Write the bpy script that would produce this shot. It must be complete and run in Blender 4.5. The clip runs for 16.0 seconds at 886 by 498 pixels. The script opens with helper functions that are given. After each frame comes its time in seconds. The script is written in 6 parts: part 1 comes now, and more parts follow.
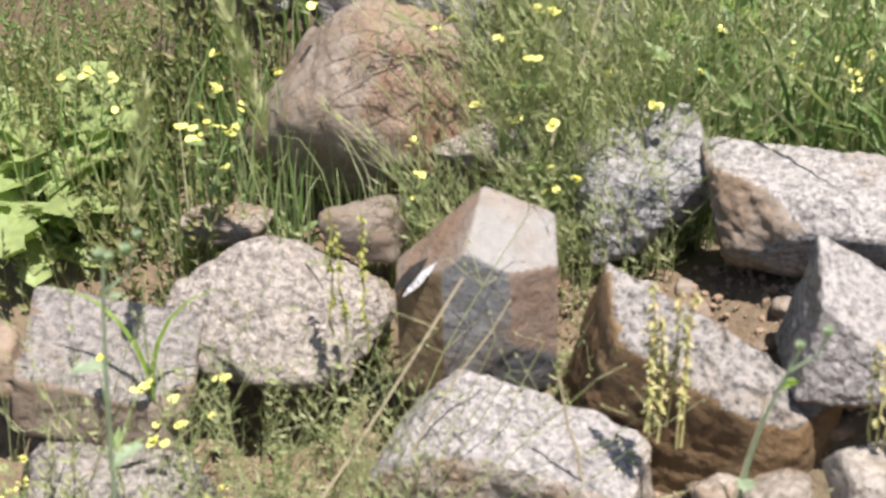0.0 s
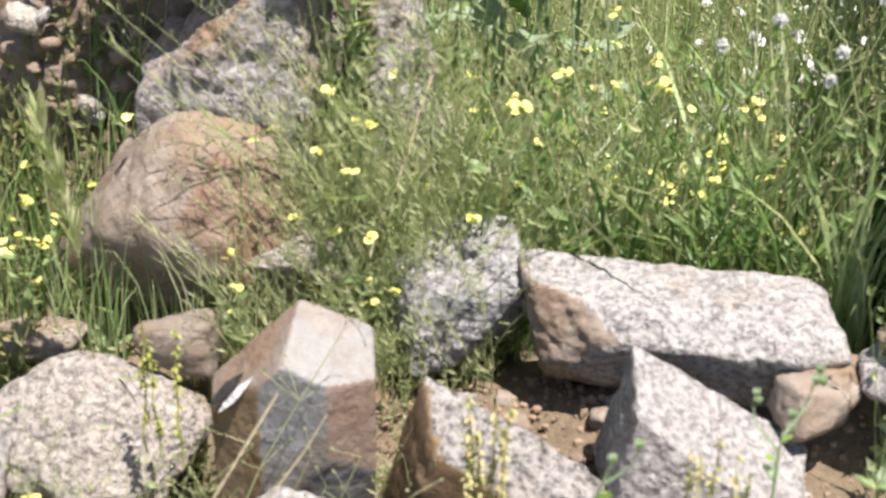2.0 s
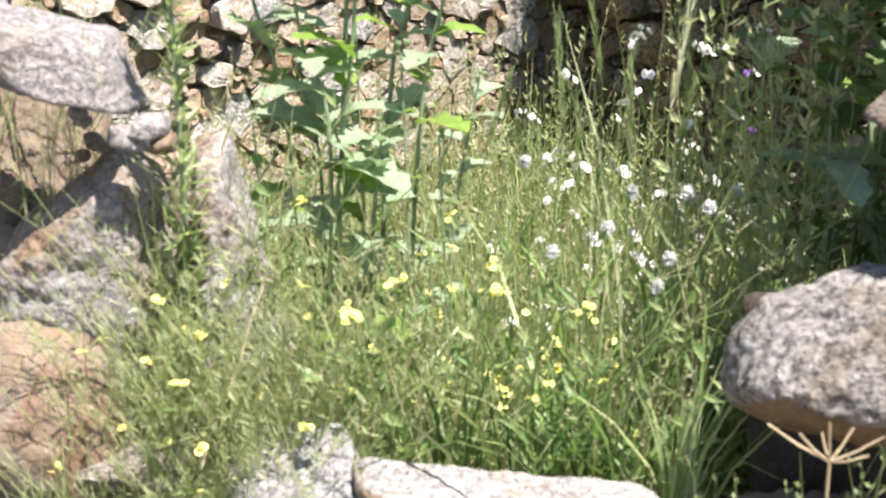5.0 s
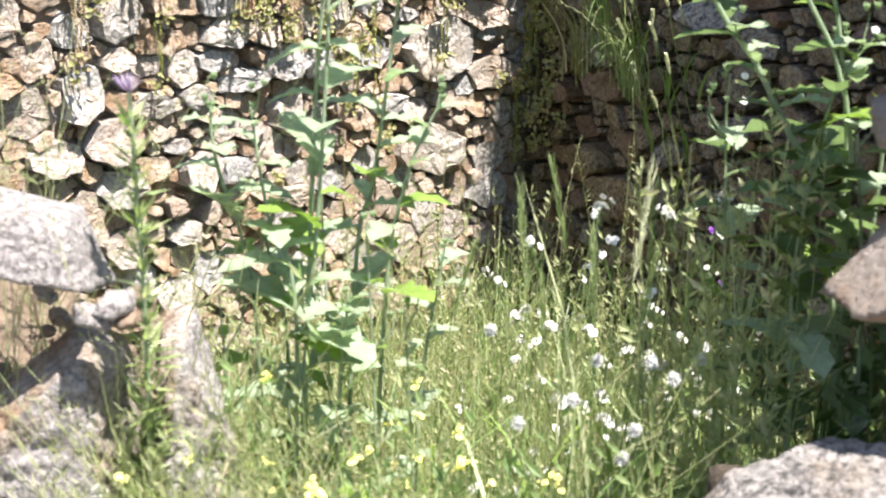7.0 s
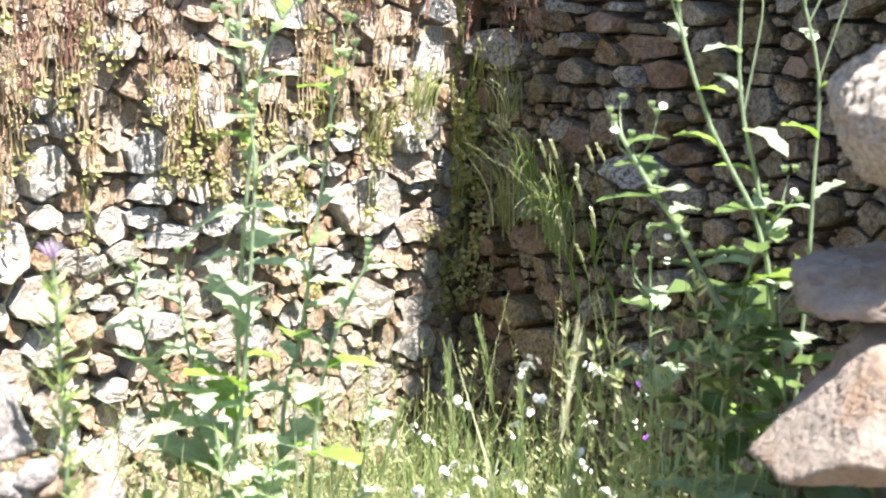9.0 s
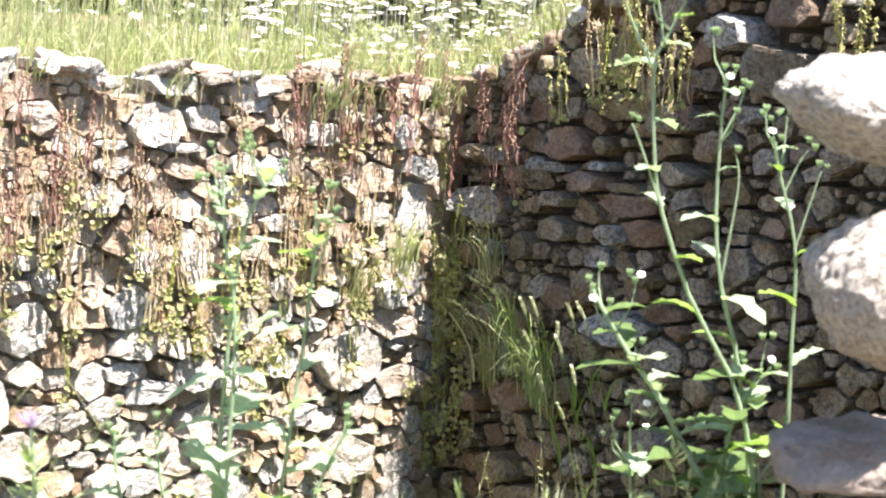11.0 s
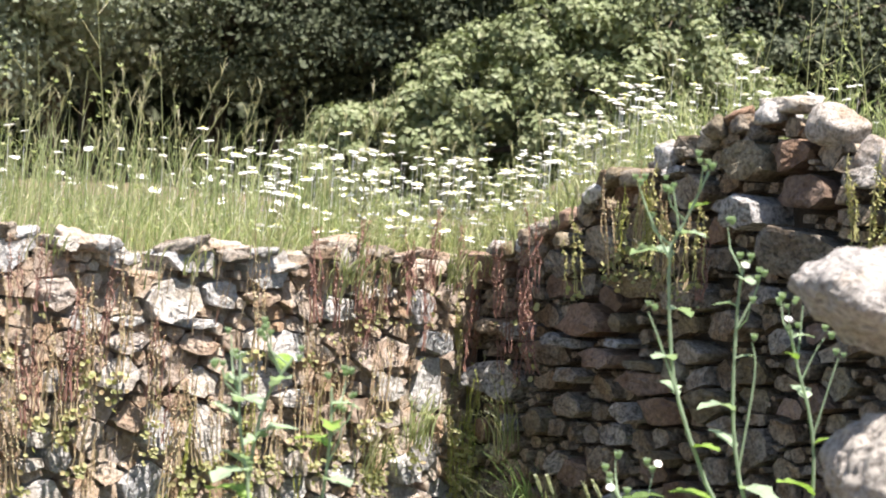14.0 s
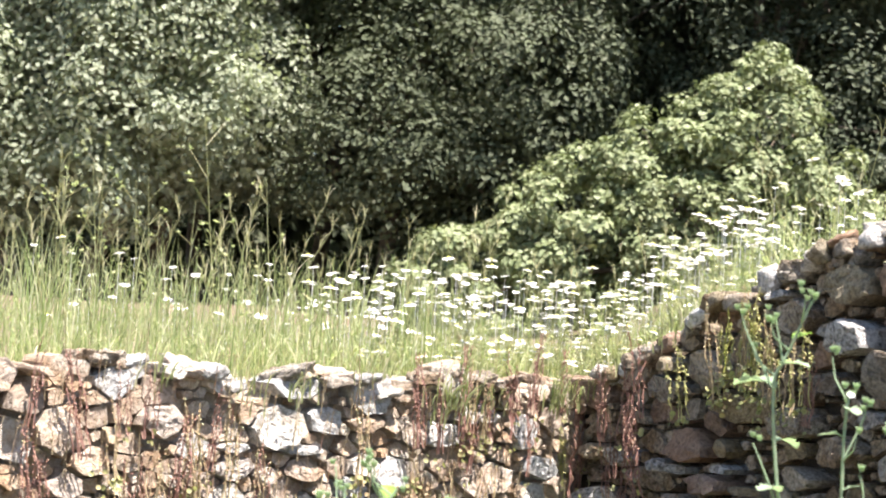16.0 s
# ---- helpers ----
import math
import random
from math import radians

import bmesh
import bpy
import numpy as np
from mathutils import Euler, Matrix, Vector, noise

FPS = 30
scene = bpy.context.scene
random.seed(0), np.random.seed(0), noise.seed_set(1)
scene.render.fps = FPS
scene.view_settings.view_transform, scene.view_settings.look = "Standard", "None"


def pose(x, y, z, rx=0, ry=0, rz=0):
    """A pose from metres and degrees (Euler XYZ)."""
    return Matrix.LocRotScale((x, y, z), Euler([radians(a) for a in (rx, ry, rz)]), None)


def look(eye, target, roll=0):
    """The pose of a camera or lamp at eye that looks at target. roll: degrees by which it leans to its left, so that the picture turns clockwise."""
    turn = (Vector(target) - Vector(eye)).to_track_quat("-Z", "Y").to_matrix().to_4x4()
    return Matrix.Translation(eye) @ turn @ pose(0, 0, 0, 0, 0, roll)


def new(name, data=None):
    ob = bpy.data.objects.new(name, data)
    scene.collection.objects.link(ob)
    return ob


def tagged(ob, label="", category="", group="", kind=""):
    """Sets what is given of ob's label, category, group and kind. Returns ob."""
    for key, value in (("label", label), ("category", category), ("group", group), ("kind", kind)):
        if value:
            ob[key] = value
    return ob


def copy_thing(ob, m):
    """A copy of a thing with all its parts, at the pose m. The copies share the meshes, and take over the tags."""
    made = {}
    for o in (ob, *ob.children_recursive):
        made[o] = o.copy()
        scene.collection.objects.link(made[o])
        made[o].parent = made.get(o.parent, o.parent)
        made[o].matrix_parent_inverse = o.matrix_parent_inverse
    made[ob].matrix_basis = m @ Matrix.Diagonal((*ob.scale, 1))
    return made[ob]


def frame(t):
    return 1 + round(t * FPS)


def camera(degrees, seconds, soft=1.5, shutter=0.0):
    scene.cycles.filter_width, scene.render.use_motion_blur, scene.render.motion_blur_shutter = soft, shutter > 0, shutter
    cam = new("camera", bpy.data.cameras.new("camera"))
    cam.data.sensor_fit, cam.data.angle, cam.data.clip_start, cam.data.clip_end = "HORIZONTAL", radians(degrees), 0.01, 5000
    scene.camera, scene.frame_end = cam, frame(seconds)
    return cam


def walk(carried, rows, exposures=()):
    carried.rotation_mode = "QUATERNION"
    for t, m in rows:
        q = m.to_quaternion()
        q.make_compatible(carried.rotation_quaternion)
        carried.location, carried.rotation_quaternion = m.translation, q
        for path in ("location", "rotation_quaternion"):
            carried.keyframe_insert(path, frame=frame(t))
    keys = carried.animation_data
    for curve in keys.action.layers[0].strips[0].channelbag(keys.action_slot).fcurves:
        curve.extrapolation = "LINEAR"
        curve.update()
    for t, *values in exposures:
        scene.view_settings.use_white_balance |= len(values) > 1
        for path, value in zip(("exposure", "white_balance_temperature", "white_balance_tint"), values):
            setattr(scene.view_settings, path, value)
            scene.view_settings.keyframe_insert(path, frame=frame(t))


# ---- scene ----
EXPOSURES = [(0.0, 1.02), (2.0, 1.2), (3.0, 1.3), (5.0, 1.52), (8.0, 1.92), (10.0, 2.24), (12.5, 2.06), (13.0, 1.86), (14.0, 1.60), (15.0, 1.6), (15.5, 1.7), (16.0, 2.0)]
cam = camera(30.0, 16.0, soft=2.0)
cam.data.dof.use_dof, cam.data.dof.focus_distance = True, 4.2
cam.data.dof.aperture_fstop = cam.data.lens / 1000 / 0.008
PATH = [  # seconds, place, turn (a raised hand that tilts up from the rubble to the trees)
    (0.0, -0.0690, -0.0498, 1.4425, 57.420, 1.398, 14.066),
    (0.5, -0.0683, -0.0469, 1.4445, 58.621, 0.860, 13.464),
    (1.0, -0.0663, -0.0414, 1.4431, 59.262, 0.109, 12.236),
    (1.5, -0.0572, -0.0360, 1.4429, 60.005, -0.589, 10.836),
    (2.0, -0.0506, -0.0319, 1.4445, 61.089, -1.270, 8.992),
    (2.5, -0.0355, -0.0264, 1.4471, 62.023, -1.497, 7.106),
    (3.0, -0.0280, -0.0229, 1.4546, 63.064, -1.864, 6.266),
    (3.5, -0.0275, -0.0142, 1.4570, 63.862, -2.418, 5.264),
    (4.0, -0.0213, -0.0086, 1.4617, 64.215, -2.810, 4.873),
    (4.5, -0.0148, -0.0074, 1.4686, 65.546, -3.157, 4.566),
    (5.0, -0.0116, -0.0085, 1.4782, 67.487, -2.798, 4.521),
    (5.2, -0.0119, -0.0063, 1.4833, 68.477, -2.572, 4.230),
    (7.3, -0.0026, 0.0018, 1.5363, 72.563, -2.979, 3.400),
    (7.5, -0.0041, 0.0004, 1.5381, 72.902, -3.121, 3.320),
    (8.0, -0.0037, 0.0030, 1.5435, 74.464, -3.036, 2.831),
    (8.5, -0.0015, 0.0039, 1.5530, 76.022, -2.885, 1.843),
    (9.0, 0.0009, 0.0060, 1.5596, 77.298, -3.071, 1.102),
    (9.5, 0.0025, 0.0029, 1.5697, 79.031, -3.344, 0.909),
    (10.0, 0.0036, 0.0060, 1.5774, 80.128, -3.620, 0.946),
    (10.2, 0.0043, 0.0047, 1.5794, 80.543, -3.578, 0.889),
    (12.3, -0.0019, -0.0035, 1.6194, 84.978, -3.479, 0.190),
    (12.5, 0.0000, 0.0000, 1.6200, 85.291, -3.488, 0.287),
    (13.0, 0.0012, 0.0006, 1.6253, 85.813, -3.676, -0.039),
    (13.5, -0.0013, -0.0034, 1.6273, 86.803, -3.596, 0.391),
    (14.0, -0.0027, -0.0017, 1.6337, 87.867, -3.689, 1.065),
    (14.5, -0.0046, -0.0010, 1.6371, 88.745, -3.563, 1.406),
    (15.0, -0.0014, -0.0057, 1.6436, 89.999, -3.528, 2.390),
    (15.5, -0.0045, -0.0056, 1.6479, 90.879, -3.308, 3.546),
    (16.0, -0.0015, -0.0237, 1.6541, 91.734, -3.329, 4.640),
]
walk(cam, [(t, pose(x, y, z, rx, ry, rz)) for t, x, y, z, rx, ry, rz in PATH], EXPOSURES)

# ---- world and sun ----
SUN_AZ, SUN_EL = radians(135), radians(69)   # azimuth clockwise from +y
sun_dir = Vector((math.sin(SUN_AZ) * math.cos(SUN_EL), math.cos(SUN_AZ) * math.cos(SUN_EL), math.sin(SUN_EL)))
world = bpy.data.worlds.new("sky")
scene.world = world
world.use_nodes = True
wn = world.node_tree
sky = wn.nodes.new("ShaderNodeTexSky")
sky.sky_type, sky.sun_disc, sky.sun_elevation, sky.sun_rotation = "NISHITA", False, SUN_EL, SUN_AZ
wn.links.new(sky.outputs[0], wn.nodes["Background"].inputs[0])
wn.nodes["Background"].inputs[1].default_value = 0.068
sun_lamp = bpy.data.lights.new("sun", "SUN")
sun_lamp.energy, sun_lamp.angle, sun_lamp.color = 5.0, radians(0.53), (1.0, 0.925, 0.865)
new("sun", sun_lamp).matrix_world = look(sun_dir * 30, (0, 0, 0))


# ---- materials ----
def node(nt, kind, **inputs):
    n = nt.nodes.new(kind)
    for k, v in inputs.items():
        n.inputs[k.replace("_", " ")].default_value = v
    return n


def ramp(nt, fac, stops):
    r = nt.nodes.new("ShaderNodeValToRGB")
    while len(r.color_ramp.elements) < len(stops):
        r.color_ramp.elements.new(0.5)
    for e, (p, c) in zip(r.color_ramp.elements, stops):
        e.position, e.color = p, (*c, 1)
    nt.links.new(fac, r.inputs[0])
    return r.outputs[0]


def mix(nt, fac, a, b, kind="MIX"):
    m = nt.nodes.new("ShaderNodeMix")
    m.data_type, m.blend_type = "RGBA", kind
    for sock, v in ((0, fac), (6, a), (7, b)):
        if isinstance(v, (int, float)):
            m.inputs[sock].default_value = v
        elif isinstance(v, tuple):
            m.inputs[sock].default_value = (*v, 1)
        else:
            nt.links.new(v, m.inputs[sock])
    return m.outputs[2]


def coords(nt, spread=9.0):
    """Object coordinates, shifted by each object's random number."""
    tc, oi = nt.nodes.new("ShaderNodeTexCoord"), nt.nodes.new("ShaderNodeObjectInfo")
    sc = node(nt, "ShaderNodeVectorMath")
    sc.operation = "SCALE"
    cx = node(nt, "ShaderNodeCombineXYZ", X=1.0, Y=0.7, Z=0.4)
    nt.links.new(cx.outputs[0], sc.inputs[0])
    ml = nt.nodes.new("ShaderNodeMath")
    ml.operation = "MULTIPLY"
    ml.inputs[1].default_value = spread
    nt.links.new(oi.outputs["Random"], ml.inputs[0])
    nt.links.new(ml.outputs[0], sc.inputs["Scale"])
    ad = nt.nodes.new("ShaderNodeVectorMath")
    ad.operation = "ADD"
    nt.links.new(tc.outputs["Object"], ad.inputs[0])
    nt.links.new(sc.outputs[0], ad.inputs[1])
    return ad.outputs[0], oi.outputs["Random"]


def noise_tex(nt, vec, scale, detail=4.0, rough=0.6):
    n = node(nt, "ShaderNodeTexNoise", Scale=scale, Detail=detail, Roughness=rough)
    nt.links.new(vec, n.inputs["Vector"])
    return n.outputs["Fac"]


def bump(nt, bsdf, heights):
    last = None
    for h, strength, dist in heights:
        b = node(nt, "ShaderNodeBump", Strength=strength, Distance=dist)
        nt.links.new(h, b.inputs["Height"])
        if last:
            nt.links.new(last, b.inputs["Normal"])
        last = b.outputs[0]
    nt.links.new(last, bsdf.inputs["Normal"])


def stone(name, light, dark, stain, stain_amount=0.5, grain=95.0, vary=0.35, speck=0.72, relief=1.0):
    """Speckled, weathered stone."""
    m = bpy.data.materials.new(name)
    m.use_nodes = True
    nt = m.node_tree
    bsdf = nt.nodes["Principled BSDF"]
    vec, rnd = coords(nt)
    big = noise_tex(nt, vec, 9.0, 5, 0.65)
    mid = noise_tex(nt, vec, 42.0, 5, 0.72)
    fine = noise_tex(nt, vec, grain, 3, 0.75)
    base = ramp(nt, fine, [(0.36, dark), (0.47, tuple(0.55 * a + 0.45 * b for a, b in zip(light, dark))), (0.56, light), (0.7, tuple(min(1, 1.25 * a) for a in light))])
    plain = ramp(nt, mid, [(0.3, tuple(0.7 * a for a in light)), (0.7, light)])
    col = mix(nt, speck, plain, base)
    st = ramp(nt, big, [(0.60 - 0.35 * stain_amount, (0, 0, 0)), (0.72 - 0.2 * stain_amount, (1, 1, 1))])
    stc = mix(nt, 1.0, col, stain, "MULTIPLY")
    col = mix(nt, st, col, stc)
    tone = ramp(nt, rnd, [(0.0, (1 - vary, 1 - vary, 1 - vary)), (0.35, (1.0, 0.93, 0.84)), (0.6, (1 - vary / 2, 1 - vary / 2, 1 - vary / 2.2)), (1.0, (1.06, 1.06, 1.06))])
    col = mix(nt, 1.0, col, tone, "MULTIPLY")
    nt.links.new(col, bsdf.inputs["Base Color"])
    bsdf.inputs["Roughness"].default_value = 0.86
    bump(nt, bsdf, [(mid, 0.9, 0.02 * relief), (fine, 0.9, 0.006 * relief)])
    return m


def earth(name, a, b, c, scale=30.0):
    m = bpy.data.materials.new(name)
    m.use_nodes = True
    nt = m.node_tree
    bsdf = nt.nodes["Principled BSDF"]
    vec, rnd = coords(nt, 0.0)
    big, fine = noise_tex(nt, vec, scale * 0.2, 5), noise_tex(nt, vec, scale * 2.5, 5, 0.7)
    col = mix(nt, ramp(nt, big, [(0.35, (0, 0, 0)), (0.65, (1, 1, 1))]), a, b)
    col = mix(nt, ramp(nt, fine, [(0.45, (0, 0, 0)), (0.7, (1, 1, 1))]), col, c)
    nt.links.new(col, bsdf.inputs["Base Color"])
    bsdf.inputs["Roughness"].default_value = 0.95
    bump(nt, bsdf, [(big, 0.5, 0.03), (fine, 0.8, 0.008)])
    return m


def leafy(name, a, b, c=None, rough=0.45, see=0.45, grain=60.0, tint=(1.15, 1.25, 0.85)):
    """Leaves and stems: each island takes its own shade between a and b."""
    m = bpy.data.materials.new(name)
    m.use_nodes = True
    nt = m.node_tree
    bsdf, out = nt.nodes["Principled BSDF"], nt.nodes["Material Output"]
    geo = nt.nodes.new("ShaderNodeNewGeometry")
    tc = nt.nodes.new("ShaderNodeTexCoord")
    stops = [(0.0, a), (0.75, b)] + ([(1.0, c)] if c else [])
    col = ramp(nt, geo.outputs["Random Per Island"], stops)
    fine = noise_tex(nt, tc.outputs["Object"], grain, 3)
    col = mix(nt, 1.0, col, ramp(nt, fine, [(0.3, (0.75, 0.75, 0.75)), (0.7, (1.1, 1.1, 1.05))]), "MULTIPLY")
    nt.links.new(col, bsdf.inputs["Base Color"])
    bsdf.inputs["Roughness"].default_value = rough
    bsdf.inputs["Specular IOR Level"].default_value = 0.35
    tr = nt.nodes.new("ShaderNodeBsdfTranslucent")
    nt.links.new(mix(nt, 1.0, col, tint, "MULTIPLY"), tr.inputs["Color"])
    ms = nt.nodes.new("ShaderNodeMixShader")
    ms.inputs[0].default_value = see
    nt.links.new(bsdf.outputs[0], ms.inputs[1])
    nt.links.new(tr.outputs[0], ms.inputs[2])
    nt.links.new(ms.outputs[0], out.inputs["Surface"])
    return m


GRANITE = stone("grey_granite", (0.42, 0.395, 0.38), (0.10, 0.092, 0.092), (0.85, 0.75, 0.62), 0.12)
GRANITE_PALE = stone("pale_granite", (0.49, 0.46, 0.42), (0.16, 0.14, 0.13), (0.85, 0.74, 0.62), 0.2)
TAN = stone("tan_stone", (0.31, 0.265, 0.23), (0.20, 0.16, 0.13), (0.82, 0.68, 0.56), 0.35, 90.0, 0.1, 0.4)
GRANITE_DARK = stone("dark_granite", (0.32, 0.315, 0.32), (0.03, 0.03, 0.033), (0.7, 0.62, 0.52), 0.3, 70.0, 0.35, 0.9)
GRANITE_BLUE = stone("blue_grey_granite", (0.41, 0.42, 0.45), (0.12, 0.12, 0.14), (0.85, 0.8, 0.75), 0.1)
PALE_SLATE = stone("pale_schist", (0.26, 0.25, 0.24), (0.20, 0.18, 0.165), (0.9, 0.80, 0.70), 0.35, 60.0, 0.05, 0.25, relief=0.35)
PRISM_RUST = stone("rust_brown_schist", (0.22, 0.165, 0.13), (0.12, 0.085, 0.065), (0.8, 0.7, 0.62), 0.4, 60.0, 0.05, 0.3, relief=0.3)
BLUE_SLATE = stone("blue_grey_schist", (0.17, 0.175, 0.18), (0.18, 0.16, 0.14), (0.72, 0.58, 0.46), 0.5, 50.0, 0.05, 0.3, relief=0.35)
OCHRE = stone("ochre_split_face", (0.20, 0.142, 0.082), (0.10, 0.068, 0.038), (0.7, 0.6, 0.5), 0.45, 80.0, 0.1, 0.35, relief=0.35)
RUST = stone("rusty_stone", (0.275, 0.205, 0.155), (0.20, 0.12, 0.08), (0.75, 0.6, 0.5), 0.45, 80.0, 0.1, 0.35, relief=0.35)
COAL = stone("black_schist", (0.035, 0.033, 0.035), (0.015, 0.015, 0.016), (0.9, 0.85, 0.8), 0.3, 60.0, 0.0, 0.3, relief=0.3)
GLINT_WHITE = stone("glint_white", (0.78, 0.77, 0.80), (0.55, 0.53, 0.58), (0.9, 0.88, 0.92), 0.3, 60.0, 0.0, 0.3)
GRANITE_WARM = stone("warm_granite", (0.45, 0.405, 0.36), (0.16, 0.13, 0.10), (0.72, 0.56, 0.40), 0.35)
BROWN = stone("brown_stone", (0.28, 0.235, 0.195), (0.17, 0.128, 0.095), (0.78, 0.66, 0.55), 0.45, 90.0, 0.25, 0.35, relief=0.35)
SLATE = stone("grey_brown_schist", (0.22, 0.19, 0.165), (0.17, 0.15, 0.13), (0.85, 0.66, 0.52), 0.55, 60.0, 0.1, 0.25, relief=0.35)
WALLSTONE = stone("wall_granite", (0.54, 0.525, 0.505), (0.23, 0.21, 0.19), (0.82, 0.74, 0.64), 0.25, 85.0, 0.12, relief=0.8)
WALLBROWN = stone("wall_brown_stone", (0.58, 0.515, 0.455), (0.26, 0.20, 0.16), (0.78, 0.66, 0.54), 0.4, 85.0, 0.3, 0.5)
# Dark stone that also carries some of the right wall's shade.
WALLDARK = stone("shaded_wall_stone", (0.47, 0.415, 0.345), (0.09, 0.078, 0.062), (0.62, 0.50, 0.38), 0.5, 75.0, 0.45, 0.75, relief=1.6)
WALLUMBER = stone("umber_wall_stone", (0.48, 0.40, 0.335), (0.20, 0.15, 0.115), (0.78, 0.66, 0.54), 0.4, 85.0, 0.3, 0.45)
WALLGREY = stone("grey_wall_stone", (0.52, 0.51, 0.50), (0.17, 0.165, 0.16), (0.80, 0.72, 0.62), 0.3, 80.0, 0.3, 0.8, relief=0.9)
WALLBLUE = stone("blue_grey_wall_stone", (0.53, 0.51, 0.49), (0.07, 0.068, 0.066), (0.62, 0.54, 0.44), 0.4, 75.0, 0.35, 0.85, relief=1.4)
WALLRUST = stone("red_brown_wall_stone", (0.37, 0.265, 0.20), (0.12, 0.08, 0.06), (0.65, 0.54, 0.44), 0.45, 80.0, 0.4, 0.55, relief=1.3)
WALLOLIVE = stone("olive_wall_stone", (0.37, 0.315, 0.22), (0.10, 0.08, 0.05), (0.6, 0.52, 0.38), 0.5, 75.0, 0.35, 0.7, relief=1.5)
WALLCHIP = stone("wall_chips", (0.62, 0.565, 0.50), (0.24, 0.195, 0.155), (0.75, 0.58, 0.44), 0.6, 150.0, 0.0, 0.5)
SOIL = earth("grassy_soil", (0.19, 0.135, 0.09), (0.15, 0.12, 0.075), (0.10, 0.075, 0.05))
SOIL_PALE = earth("dry_soil", (0.30, 0.215, 0.15), (0.20, 0.14, 0.095), (0.36, 0.27, 0.19))
# Near-black earth: the shade of joints and hollow is put into its colour.
EARTH_SHADE = earth("shade_dark_earth", (0.06, 0.045, 0.032), (0.04, 0.03, 0.022), (0.09, 0.07, 0.05), 60.0)
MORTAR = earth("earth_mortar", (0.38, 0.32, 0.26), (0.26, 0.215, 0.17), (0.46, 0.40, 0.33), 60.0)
CORE = earth("clay_core", (0.21, 0.160, 0.115), (0.14, 0.105, 0.076), (0.26, 0.21, 0.16), 40.0)
GRASS = leafy("green_grass", (0.06, 0.13, 0.03), (0.20, 0.30, 0.10), (0.42, 0.45, 0.23), rough=0.36, see=0.3)
WEED = leafy("weed_green", (0.17, 0.27, 0.10), (0.30, 0.40, 0.18), (0.48, 0.50, 0.28), see=0.5)
PALEWEED = leafy("pale_weed", (0.36, 0.42, 0.22), (0.50, 0.53, 0.31), (0.62, 0.59, 0.41), see=0.5)
# Dark green; the pier's shade and unlit leaf backs are put into it too.
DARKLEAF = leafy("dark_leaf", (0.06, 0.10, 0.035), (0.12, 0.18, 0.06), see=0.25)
DRYGRASS = leafy("pale_grass", (0.24, 0.27, 0.12), (0.38, 0.385, 0.215), (0.60, 0.545, 0.40))
MEADOWPALE = leafy("pale_meadow_grass", (0.24, 0.33, 0.14), (0.40, 0.47, 0.25), (0.62, 0.64, 0.44), rough=0.38, see=0.5)
MOSSWEED = leafy("brownish_weed", (0.14, 0.17, 0.07), (0.26, 0.28, 0.12), (0.34, 0.30, 0.16), see=0.4)
TERRACE = leafy("terrace_grass_blade", (0.22, 0.29, 0.11), (0.47, 0.50, 0.29), (0.74, 0.70, 0.56), see=0.55)
DRYSTEM = leafy("dry_brown_stem", (0.34, 0.23, 0.15), (0.56, 0.46, 0.31), (0.36, 0.17, 0.14), see=0.15)
DRYPALE = leafy("pale_dry_grass", (0.38, 0.37, 0.21), (0.58, 0.53, 0.37), (0.74, 0.69, 0.56), see=0.5)
STRAW = leafy("straw_stem", (0.42, 0.36, 0.24), (0.52, 0.45, 0.33), (0.35, 0.22, 0.16), see=0.15)
THISTLE = leafy("bluish_green_leaf", (0.25, 0.34, 0.23), (0.38, 0.47, 0.33), (0.28, 0.40, 0.16), see=0.4)
BROADLEAF = leafy("bright_leaf", (0.16, 0.27, 0.05), (0.26, 0.38, 0.09), see=0.4)
LETTUCE = leafy("yellow_green_leaf", (0.25, 0.34, 0.13), (0.38, 0.46, 0.20), see=0.45)
PENNY = leafy("pennywort_leaf", (0.28, 0.30, 0.13), (0.45, 0.43, 0.22), (0.50, 0.35, 0.22))
SPIKE_RED = leafy("red_spike", (0.22, 0.10, 0.085), (0.34, 0.19, 0.155), (0.46, 0.33, 0.24), see=0.2)
SPIKE_RUST = leafy("rust_spike", (0.36, 0.22, 0.15), (0.50, 0.41, 0.26), (0.50, 0.50, 0.30), see=0.2)
SPIKE_GREEN = leafy("green_spike", (0.24, 0.28, 0.06), (0.36, 0.36, 0.10), see=0.25)
SPIKE_PALE = leafy("pale_spike", (0.36, 0.36, 0.15), (0.50, 0.46, 0.22), (0.52, 0.40, 0.22), see=0.25)
YELLOW = leafy("yellow_petal", (0.82, 0.77, 0.13), (0.88, 0.85, 0.30), see=0.2)
WHITE = leafy("white_petal", (0.80, 0.80, 0.76), (0.88, 0.88, 0.88), see=0.25, tint=(1.0, 1.0, 1.0))
OATHEAD = leafy("pale_oat", (0.52, 0.56, 0.34), (0.72, 0.74, 0.56), see=0.3, tint=(1.0, 1.0, 0.85))
FLUFF = leafy("seed_fluff", (0.84, 0.84, 0.86), (0.9, 0.9, 0.9), see=0.15, tint=(1.0, 1.0, 1.0))
PURPLE = leafy("purple_petal", (0.18, 0.05, 0.42), (0.30, 0.12, 0.50), see=0.3)
LILAC = leafy("lilac_petal", (0.40, 0.26, 0.60), (0.72, 0.66, 0.78), see=0.3)
BUSHLEAF = leafy("bush_leaf", (0.16, 0.195, 0.095), (0.215, 0.245, 0.125), (0.27, 0.285, 0.165), rough=0.55, see=0.15, grain=9.0)
